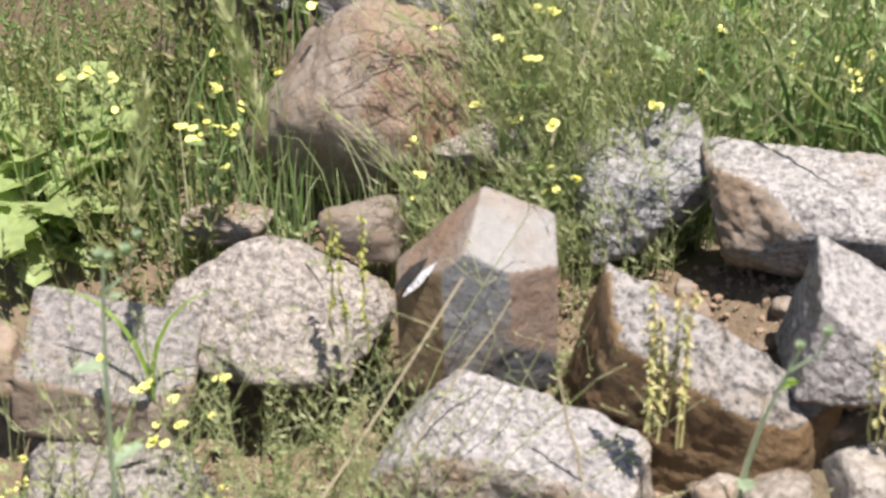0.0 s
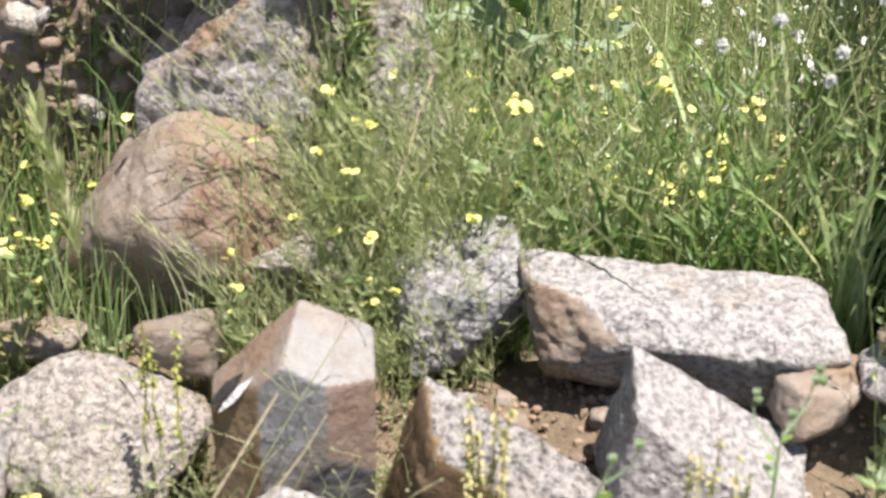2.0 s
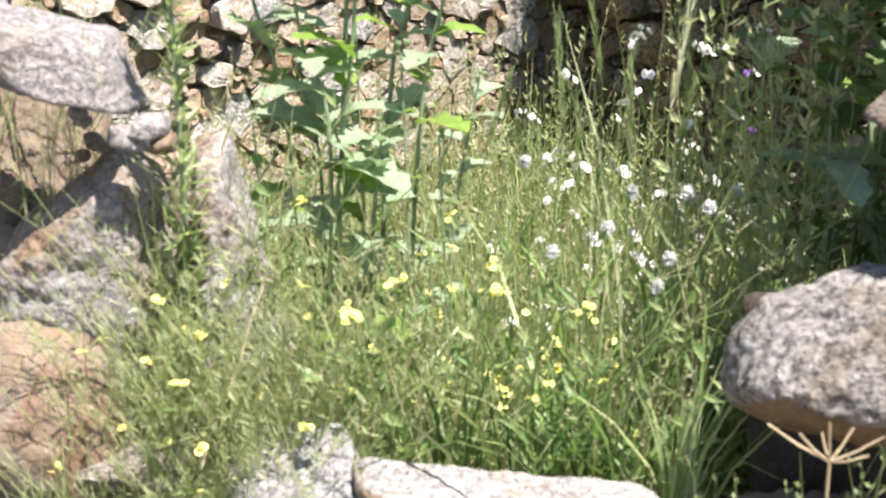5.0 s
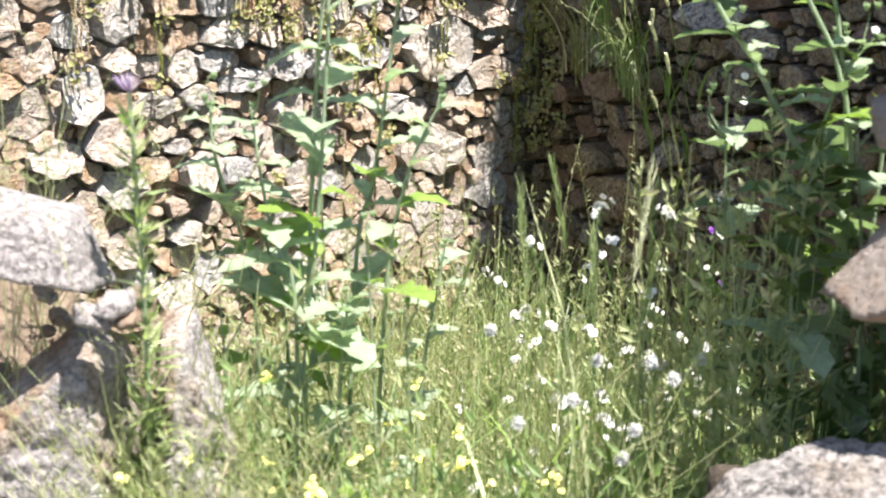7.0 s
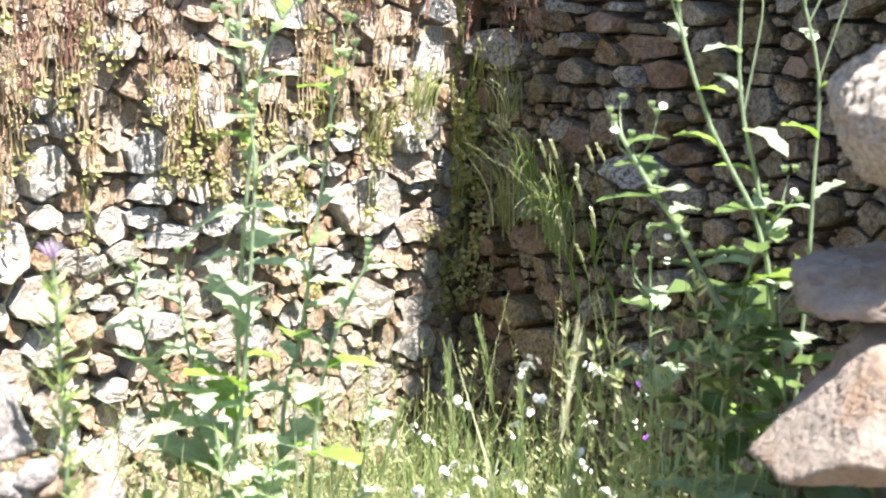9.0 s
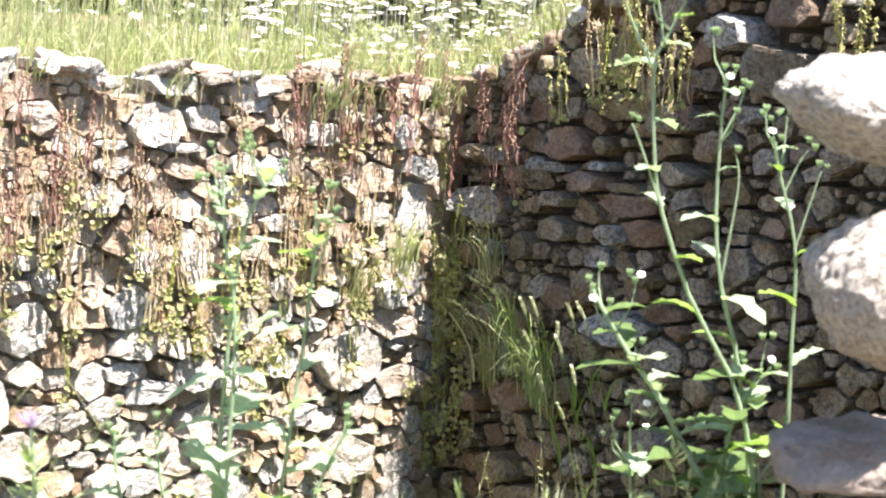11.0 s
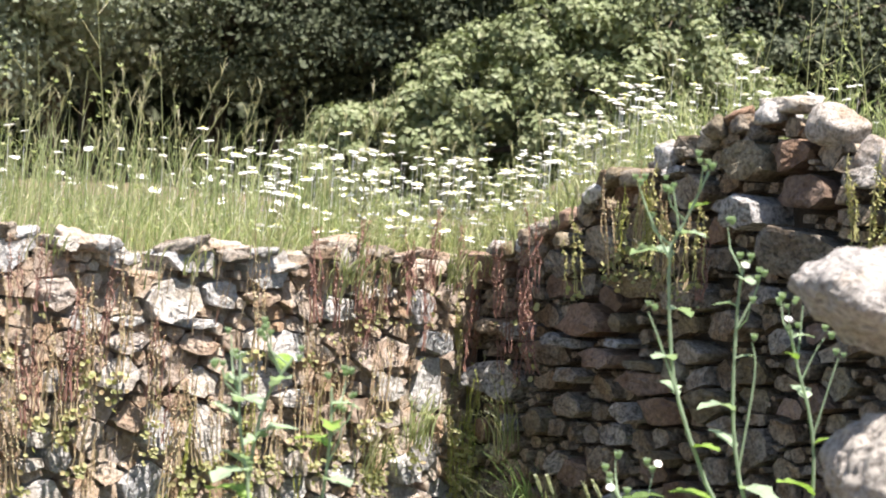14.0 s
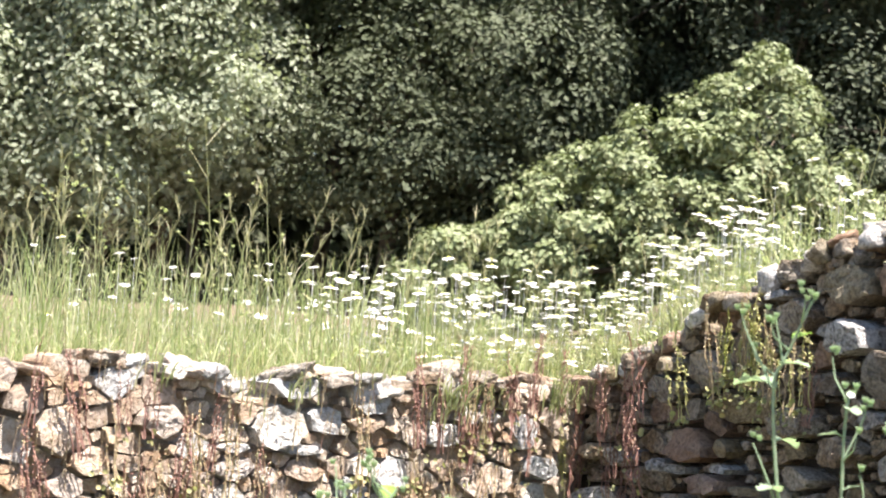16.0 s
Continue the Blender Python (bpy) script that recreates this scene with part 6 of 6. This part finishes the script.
def sow_thistle(way, seed, leaf_len, leaf_count, label, branches=(), buds=2, white=0, thick=0.0043, first=0.0, dark=False):
    """A stem through the given places, with clasping toothed leaves, branches and buds."""
    rng = random.Random(seed)
    r = root("sow_thistle", label, "weed", "tall sow thistles")
    x, y = way[0][0], way[0][1]
    base = Vector((x, y, ground(x, y)))
    way = [base] + [Vector(p) for p in way]
    pts = [p - base for p in along(way, 18)]
    s = Soup()
    s.tube(pts, thick, thick * 0.45, 7)
    part("stem", s.mesh("stem", True), THISTLE, r, "pale green stem")
    tips = [pts[-1]]
    for br in branches:
        q = [p - base for p in along([Vector(p) for p in br], 8)]
        s = Soup()
        s.tube(q, thick * 0.5, thick * 0.25, 6)
        part("branch", s.mesh("branch", True), THISTLE, r)
        tips.append(q[-1])
    for _ in range(buds):
        i = rng.randint(14, 17)
        a = rng.uniform(0, 6.28)
        tip = pts[i] + Vector((math.cos(a) * 0.035, math.sin(a) * 0.035, rng.uniform(0.03, 0.09)))
        s = Soup()
        s.tube([pts[i], pts[i].lerp(tip, 0.5) + Vector((math.cos(a), math.sin(a), 0)) * 0.01, tip], 0.0018, 0.0011, 5)
        part("branch", s, THISTLE, r)
        tips.append(tip)
    leaf_count = int(leaf_count * 1.6)
    for k in range(leaf_count):
        t = first + (1 - first) * (k + 0.5) / leaf_count * 0.95
        i = min(17, int(t * 18))
        c = pts[i].lerp(pts[i + 1], t * 18 - i)
        a = k * 2.4 + rng.uniform(-0.5, 0.5)
        ln = leaf_len * (1.1 - 0.7 * t) * rng.uniform(0.55, 1.15)
        f = Soup()
        f.lobed(c, (math.cos(a), math.sin(a), rng.uniform(0.3, 1.3)), (0, 0, 1), ln, ln * rng.uniform(0.5, 0.85), rng, rng.randint(3, 5), rng.uniform(0.2, 0.9))
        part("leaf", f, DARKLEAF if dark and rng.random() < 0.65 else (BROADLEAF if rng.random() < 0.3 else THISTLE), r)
    for tip in tips:
        for _ in range(rng.randint(1, 3)):
            bud(r, tip + Vector((rng.uniform(-1, 1), rng.uniform(-1, 1), rng.uniform(-0.5, 1))) * 0.011, rng.uniform(0.5, 0.85))
    for _ in range(white):
        f = Soup()
        f.flower(rng.choice(tips) + Vector((rng.uniform(-0.03, 0.03), -0.01, rng.uniform(-0.02, 0.02))), (0.1, -0.7, 0.7), 0.0065, 9, rng)
        part("flower", f, WHITE, r, "small white flower")
    r.matrix_basis = Matrix.Translation(base)
    return r


def plant_thistles():
    lit = "tall bluish green sow thistle before the lit wall"
    sow_thistle([(-0.321, 2.40, 0.551), (-0.309, 2.40, 0.756), (-0.302, 2.40, 0.944), (-0.300, 2.40, 1.14), (-0.322, 2.40, 1.27), (-0.327, 2.40, 1.37)], 501, 0.13, 13, lit, buds=3)
    sow_thistle([(-0.257, 2.50, 0.671), (-0.235, 2.50, 0.823), (-0.216, 2.50, 1.006), (-0.197, 2.50, 1.22), (-0.199, 2.50, 1.32)], 502, 0.12, 11, lit, buds=3)
    sow_thistle([(-0.32, 2.42, 0.80), (-0.311, 2.42, 1.12), (-0.293, 2.42, 1.289), (-0.251, 2.42, 1.37)], 508, 0.10, 8, lit, buds=3, thick=0.0045)
    sow_thistle([(-0.204, 2.45, 0.616), (-0.179, 2.45, 0.85), (-0.128, 2.45, 0.985)], 503, 0.12, 9, lit, buds=1)
    sow_thistle([(-0.332, 2.38, 0.625), (-0.380, 2.38, 0.805), (-0.409, 2.38, 0.97)], 504, 0.13, 10, lit, buds=1)
    sow_thistle([(-0.40, 2.42, 0.60), (-0.467, 2.42, 0.871), (-0.477, 2.42, 0.96)], 505, 0.12, 9, lit, buds=1)
    sow_thistle([(-0.26, 2.35, 0.50), (-0.25, 2.35, 0.70)], 506, 0.14, 9, lit, buds=0)
    sow_thistle([(-0.36, 2.50, 0.50), (-0.40, 2.50, 0.72)], 507, 0.15, 9, lit, buds=0)
    sow_thistle([(-0.15, 2.60, 0.40), (-0.12, 2.60, 0.70)], 509, 0.13, 8, lit, buds=0)
    for k, (x, y, z) in enumerate(((-0.44, 2.36, 0.68), (-0.22, 2.38, 0.80), (-0.30, 2.44, 0.86), (-0.16, 2.42, 0.66), (-0.37, 2.30, 0.62))):
        sow_thistle([(x, y, ground(x, y) + 0.1), (x + 0.02, y, (z + ground(x, y)) / 2), (x - 0.01, y, z)], 530 + k, 0.10, 8, "low bluish green sow thistle in the meadow", buds=1, thick=0.0035)
    dim = "tall leafy sow thistle behind the broken pier"
    sow_thistle([(0.50, 2.45, 0.80), (0.462, 2.45, 1.055), (0.378, 2.45, 1.204), (0.322, 2.45, 1.338), (0.304, 2.45, 1.421), (0.293, 2.45, 1.555), (0.310, 2.45, 1.60), (0.343, 2.45, 1.683)], 511, 0.095, 8, dim,
                branches=[((0.32, 2.45, 1.345), (0.285, 2.44, 1.429), (0.266, 2.44, 1.47)), ((0.293, 2.45, 1.55), (0.255, 2.45, 1.62), (0.24, 2.45, 1.66)), ((0.305, 2.45, 1.59), (0.29, 2.45, 1.66))], buds=3)
    sow_thistle([(0.50, 2.50, 0.80), (0.469, 2.50, 1.078), (0.427, 2.50, 1.225), (0.410, 2.50, 1.337), (0.407, 2.50, 1.492), (0.412, 2.50, 1.545)], 512, 0.080, 7, dim,
                branches=[((0.408, 2.5, 1.45), (0.43, 2.5, 1.50), (0.437, 2.5, 1.525)), ((0.425, 2.5, 1.23), (0.44, 2.5, 1.38), (0.432, 2.5, 1.43))], buds=3, white=1, thick=0.0045)
    sow_thistle([(0.56, 2.55, 0.85), (0.553, 2.55, 1.126), (0.545, 2.55, 1.286), (0.509, 2.55, 1.407), (0.500, 2.55, 1.45)], 513, 0.075, 6, dim,
                branches=[((0.545, 2.55, 1.286), (0.565, 2.55, 1.371), (0.575, 2.55, 1.41)), ((0.52, 2.55, 1.37), (0.54, 2.55, 1.42), (0.552, 2.55, 1.44))], buds=3, white=1, thick=0.004)
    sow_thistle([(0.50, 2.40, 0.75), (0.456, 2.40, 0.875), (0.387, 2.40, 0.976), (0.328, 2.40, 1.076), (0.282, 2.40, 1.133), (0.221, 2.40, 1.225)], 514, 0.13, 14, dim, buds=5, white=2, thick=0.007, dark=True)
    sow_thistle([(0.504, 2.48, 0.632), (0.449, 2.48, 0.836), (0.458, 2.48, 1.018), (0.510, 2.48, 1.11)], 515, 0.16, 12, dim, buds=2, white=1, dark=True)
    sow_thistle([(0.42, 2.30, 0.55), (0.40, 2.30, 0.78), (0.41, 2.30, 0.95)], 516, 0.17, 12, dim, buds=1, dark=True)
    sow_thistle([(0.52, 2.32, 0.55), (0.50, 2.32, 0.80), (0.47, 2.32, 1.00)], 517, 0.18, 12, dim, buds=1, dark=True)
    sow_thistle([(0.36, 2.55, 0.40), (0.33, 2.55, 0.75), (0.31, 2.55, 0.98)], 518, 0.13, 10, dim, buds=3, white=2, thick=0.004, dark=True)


plant_thistles()


def near_weeds():
    """Tall weeds between the camera and the rubble."""
    sow_thistle([(-0.768, 1.15, 0.10), (-0.745, 1.15, 0.427), (-0.726, 1.15, 0.59)], 540, 0.075, 4, "tall green weed in front of the rubble", buds=1, thick=0.0036)
    sow_thistle([(-0.125, 1.30, 0.15), (-0.108, 1.30, 0.345), (-0.07, 1.30, 0.485)], 541, 0.05, 3, "tall green weed in front of the rubble", buds=1, thick=0.0036)
    sow_thistle([(0.10, 1.40, 0.25), (0.096, 1.40, 0.40), (0.097, 1.40, 0.47)], 542, 0.05, 6, "bushy green weed in front of the rubble", buds=2, thick=0.003)
    rng = random.Random(37)
    for x, y, top in ((0.204, 1.35, 0.545), (0.235, 1.36, 0.50)):
        z = ground(x, y)
        r = root("purple_flower", "small purple flower on a leafy stem before the stones", "wild flower", "purple flowers by the rubble")
        s, lf, f = Soup(), Soup(), Soup()
        pts = stalk(rng, top - z, 0.03, 7)
        s.tube(pts, 0.0022, 0.0012, 4)
        for k in range(16):
            a = k * 2.4
            ln = rng.uniform(0.02, 0.045)
            lf.leaf(pts[rng.randint(2, 6)], (math.cos(a), math.sin(a), 0.7), (0, 0, 1), ln, ln * 0.4)
        for _ in range(6):
            f.flower(pts[-1] + Vector((rng.uniform(-1, 1), rng.uniform(-1, 1), rng.uniform(-1, 1))) * 0.003, (rng.uniform(-1, 1), -1, 0.4), 0.0042, 5, rng)
        part("stem", s, WEED, r)
        part("foliage", lf, THISTLE, r)["kind"] = "stuff"
        part("petals", f, PURPLE, r, "purple petals")
        r.matrix_basis = Matrix.Translation((x, y, z))


near_weeds()


def leafy_clumps():
    """Low rosettes of broad lobed leaves."""
    rng = random.Random(71)
    for x, y, z, n, ln in ((-1.22, 1.97, 0.10, 22, 0.12), (-1.20, 1.85, 0.03, 18, 0.11), (-1.36, 2.12, 0.14, 20, 0.12), (-1.30, 1.90, 0.02, 18, 0.12), (-1.42, 2.0, 0.08, 18, 0.12), (-1.16, 2.04, 0.08, 14, 0.10), (-1.28, 2.05, 0.08, 18, 0.12), (-0.30, 2.05, 0.32, 7, 0.05), (-0.12, 2.12, 0.30, 7, 0.05), (0.05, 2.1, 0.30, 7, 0.05)):
        r = root("leaf_rosette", "clump of broad bright green lobed leaves", "weed", "broad-leaved weeds")
        for k in range(n):
            a = k * 2.4 + rng.uniform(-0.3, 0.3)
            f = Soup()
            l = ln * rng.uniform(0.7, 1.3)
            f.lobed(Vector((math.cos(a), math.sin(a), 0)) * 0.015 + Vector((0, 0, rng.uniform(0, ln))), (math.cos(a), math.sin(a), rng.uniform(0.2, 1.2)), (0, 0, 1), l, l * rng.uniform(0.6, 0.8), rng, 4, rng.uniform(0.2, 0.7))
            part("leaf", f, LETTUCE, r)
        r.matrix_basis = Matrix.Translation((x, y, ground(x, y)))


leafy_clumps()


def ground_spikes():
    """Pennyworts that grow among the rubble."""
    rng = random.Random(73)
    for k, (x, y, z, h, colour) in enumerate(((-0.215, 1.475, 0.23, 0.25, SPIKE_PALE), (-0.20, 1.46, 0.22, 0.20, SPIKE_PALE), (-0.235, 1.47, 0.23, 0.17, SPIKE_PALE), (-0.634, 1.60, 0.20, 0.24, SPIKE_GREEN), (0.05, 1.44, 0.26, 0.17, SPIKE_PALE), (0.075, 1.43, 0.26, 0.14, SPIKE_PALE))):
        p = pennywort(340 + k, 3, h, colour, 0, "pennywort with pale green spikes among the rubble", 1.6)
        p["group"] = "pennyworts among the rubble"
        p.matrix_basis = pose(x, y, z, 0, rng.uniform(-4, 4), rng.uniform(150, 210))


ground_spikes()


def purple_thistle():
    rng = random.Random(33)
    at = Vector((-0.485, 2.02, ground(-0.485, 2.02)))
    r = root("purple_thistle", "spiny green thistle with one pale purple flower", "thistle", "")
    h = 1.065 - at.z
    pts = stalk(rng, h, 0.02, 8)
    s, lf, f = Soup(), Soup(), Soup()
    s.tube(pts, 0.004, 0.003, 5)
    for k in range(430):
        t = rng.uniform(0.1, 0.97) * 8
        i = min(7, int(t))
        a = rng.uniform(0, 6.28)
        ln = rng.uniform(0.02, 0.075) * (1.25 - t / 11)
        lf.leaf(pts[i].lerp(pts[i + 1], t - i), (math.cos(a), math.sin(a), rng.uniform(0.1, 1.3)), (rng.uniform(-0.5, 0.5), 0, 1), ln, ln * rng.uniform(0.1, 0.26))
    for k in range(40):
        d = Vector((rng.gauss(0, 0.5), rng.gauss(0, 0.5), 1)).normalized()
        f.leaf(pts[-1], d, (1, 0, 0.1), rng.uniform(0.022, 0.032), 0.005)
    part("stem", s, THISTLE, r)
    part("foliage", lf, MEADOWPALE, r)["kind"] = "stuff"
    part("flower", f, LILAC, r, "pale purple flower head")
    r.matrix_basis = Matrix.Translation(at)


purple_thistle()


def purple_vetch():
    rng = random.Random(35)
    for x, y, top in ((0.47, 3.75, 0.42), (0.49, 3.75, 0.28)):
        z = ground(x, y)
        r = root("purple_flower", "small deep purple flower on a thin stem", "wild flower", "purple meadow flowers")
        s, f = Soup(), Soup()
        pts = stalk(rng, top - z, 0.02, 6)
        s.tube(pts, 0.002, 0.001, 4)
        for _ in range(6):
            f.flower(pts[-1] + Vector((rng.uniform(-1, 1), rng.uniform(-1, 1), rng.uniform(-1, 1))) * 0.007, (rng.uniform(-1, 1), -1, 0.4), 0.0062, 5, rng)
        part("stem", s, WEED, r)
        part("petals", f, PURPLE, r, "deep purple petals")
        r.matrix_basis = Matrix.Translation((x, y, z))


purple_vetch()


# ---- straw stems in front ----
def straw_stems():
    rng = random.Random(41)
    for a, b, rad in (((-0.66, 1.36, 0.02), (-0.455, 1.47, 0.40), 0.0026), ((-0.44, 1.92, 0.33), (-0.36, 1.98, 0.58), 0.003), ((-0.545, 1.45, 0.1), (-0.40, 1.50, 0.36), 0.0018), ((-0.30, 1.45, 0.12), (-0.335, 1.44, 0.30), 0.0024), ((-0.13, 1.42, 0.15), (-0.10, 1.42, 0.33), 0.0020)):
        a, b = Vector(a), Vector(b)
        s = Soup()
        s.tube([a.lerp(b, i / 5) + Vector((rng.uniform(-1, 1), 0, rng.uniform(-1, 1))) * 0.004 for i in range(6)], rad, rad * 0.6, 5)
        tagged(part("dead_weed", s, STRAW), "bare pale dead weed among the stones", "dead weed", "dead weeds among the stones")


straw_stems()


def straw_star():
    """A dead umbel: thick dry rays spread from the top of one stem."""
    foot, fork = Vector((0.362, 1.70, ground(0.362, 1.70))), Vector((0.349, 1.70, 0.54))
    r = root("dry_umbel", "dead pale brown umbel with spreading thick rays", "dry plant", "")
    s = Soup()
    s.tube([foot, foot.lerp(fork, 0.5) + Vector((0.004, 0, 0)), fork], 0.0022, 0.0020, 6)
    part("stalk", s, DRYSTEM, r)
    for k, (turn, length) in enumerate(((-66, 0.080), (-47, 0.055), (-8, 0.055), (30, 0.048), (52, 0.070), (70, 0.045), (-20, 0.035))):
        a, ray = radians(turn), Soup()
        way = Vector((math.sin(a), 0.25 * math.cos(k * 2.1), math.cos(a)))
        ray.tube([fork, fork + way * length * 0.5 + Vector((0, 0, -0.003)), fork + way * length], 0.0019, 0.0015, 5)
        part("ray", ray, DRYSTEM, r)


straw_star()


# ---- bush and trees behind ----
def crown_soup(rng, blobs, leaves_each, leaf, spread, wide):
    """Leafy twig ends: each is a small dome of leaves that face outwards, and the domes cover several masses."""
    s = Soup()
    for centre, rad, clumps in blobs:
        for _ in range(clumps):
            d = Vector([rng.gauss(0, 1) for _ in range(3)]).normalized()
            q = rng.uniform(0.70, 1.08)
            c = Vector(centre) + Vector((d.x * rad[0], d.y * rad[1], d.z * rad[2])) * q
            sp = spread * rng.uniform(0.5, 1.3)
            out = (d + Vector((0, 0, 0.6))).normalized()
            for _ in range(leaves_each):
                n = (Vector([rng.gauss(0, 1) for _ in range(3)]).normalized() + out * 0.75).normalized()
                p = c + Vector((n.x, n.y, n.z * 0.75)) * sp * rng.uniform(0.55, 1.05)
                face = (n + Vector((0, 0, 0.35)) + Vector([rng.gauss(0, 0.26) for _ in range(3)])).normalized()
                way = face.cross(Vector([rng.gauss(0, 1) for _ in range(3)])).normalized()
                size = rng.uniform(0.6, 1.3) * leaf
                side = way.cross(face) * size * wide * rng.uniform(0.35, 0.55)
                m = p + way * size * 0.5 + face * size * 0.08
                s.add([p, m + side, p + way * size, m - side], [(0, 1, 2, 3)])
    return s


def tree(at, label, category, height, blobs, leaves_each, leaf, spread, seed, material, trunk=0.16, wide=0.6):
    rng = random.Random(seed)
    r = root("tree" if category == "tree" else "bush", label, category, "dark oaks on the slope" if category == "tree" else "")
    t = Soup()
    base = [Vector((rng.uniform(-0.1, 0.1) * i, rng.uniform(-0.1, 0.1) * i, height * 0.6 * i / 5 - 0.2)) for i in range(6)]
    t.tube(base, trunk, trunk * 0.45, 9)
    for c, rad, n in blobs:
        a = base[rng.randint(2, 5)]
        c = Vector(c)
        t.tube([a, a.lerp(c, 0.45) + Vector((0, 0, 0.15)), c], trunk * 0.4, trunk * 0.1, 6)
        for _ in range(4):
            e = c + Vector((rng.uniform(-1, 1) * rad[0], rng.uniform(-1, 1) * rad[1], rng.uniform(-0.6, 0.9) * rad[2]))
            t.tube([a.lerp(c, 0.7), e], trunk * 0.14, trunk * 0.03, 5)
    part("trunk", t.mesh("trunk", True), BARK, r, "dark trunk with spreading limbs")
    part("crown", crown_soup(rng, blobs, leaves_each, leaf, spread, wide), material, r, "dense small leaves")["kind"] = "stuff"
    r.matrix_basis = Matrix.Translation(at)


def far_wood():
    """The wood that closes the slope behind the oaks."""
    rng = random.Random(66)
    blobs = []
    for i in range(26):
        x = -13 + i
        for z in (-1.0, 0.2, 1.2, 3.2, 5.4, 7.4):
            blobs.append(((x + rng.uniform(-0.5, 0.5), 18.5 + rng.uniform(-1, 1), 1.6 + z), (1.3, 0.9, 1.5), 64))
    s = crown_soup(rng, blobs, 26, 0.26, 0.60, 0.7)
    tagged(part("far_wood", s, OAKLEAF), "dark wood of evergreen oaks far behind", "trees", kind="stuff")


far_wood()


def plant_trees():
    tree((0.75, 9.8, 1.45), "sunlit bright green bush behind the daisies", "bush", 1.6,
         [((-1.30, 0.0, 0.25), (0.55, 0.5, 0.42), 90), ((-0.75, 0.1, 0.55), (0.55, 0.5, 0.52), 110), ((-0.15, 0.2, 0.85), (0.55, 0.6, 0.62), 120), ((0.28, 0.3, 1.30), (0.36, 0.5, 0.48), 80), ((0.30, 0.3, 0.75), (0.75, 0.6, 0.65), 130), ((0.55, 0.3, 0.5), (0.55, 0.5, 0.42), 80)],
         114, 0.044, 0.125, 601, BUSHLEAF, 0.06, 0.7)
    rng = random.Random(61)
    for x, y, h, w, full in ((-3.0, 11.6, 5.0, 1.6, 1), (-3.7, 10.7, 2.9, 1.2, 1), (-3.25, 10.9, 3.5, 1.1, 1), (-0.6, 13.2, 5.6, 1.8, 1), (1.3, 12.4, 5.4, 1.7, 1), (2.7, 12.2, 5.4, 1.7, 1), (-1.5, 12.4, 5.2, 1.6, 1), (-4.3, 11.9, 4.8, 1.5, 1), (-4.9, 13.0, 5.4, 1.8, 0), (-2.2, 13.6, 5.4, 1.8, 0), (-3.5, 14.8, 6.6, 2.2, 0), (0.4, 15.2, 6.8, 2.2, 0), (4.6, 14.8, 6.6, 2.2, 0), (0.9, 14.4, 7.2, 2.0, 0), (3.2, 13.8, 7.0, 2.2, 0)):
        blobs = []
        for k in range(14):
            zz = h * (0.24 + 0.053 * k if x < -2 else 0.04 + 0.068 * k)
            blobs.append(((rng.uniform(-0.65, 0.65) * w, rng.uniform(-0.55, 0.2) * w, zz), (w * rng.uniform(0.40, 0.6), w * rng.uniform(0.4, 0.55), w * rng.uniform(0.28, 0.42)), (64 if x < -2 else 52) if full else 60))
        # Left trees take the sun-paled leaf, right ones the shade-darkened leaf.
        pale = x < -2
        tree((x, y, ground(x, y)), "pale grey-green evergreen oak with dense small leaves" if pale else "dark green evergreen oak with dense small leaves", "tree", h, blobs, 110 if full else 24, 0.050 if full else 0.12, 0.32, int(600 + x * 7 + y), OAKLEAF_SUNLIT if pale else (OAKLEAF_SHADE if x > 1 else OAKLEAF), 0.08)


plant_trees()
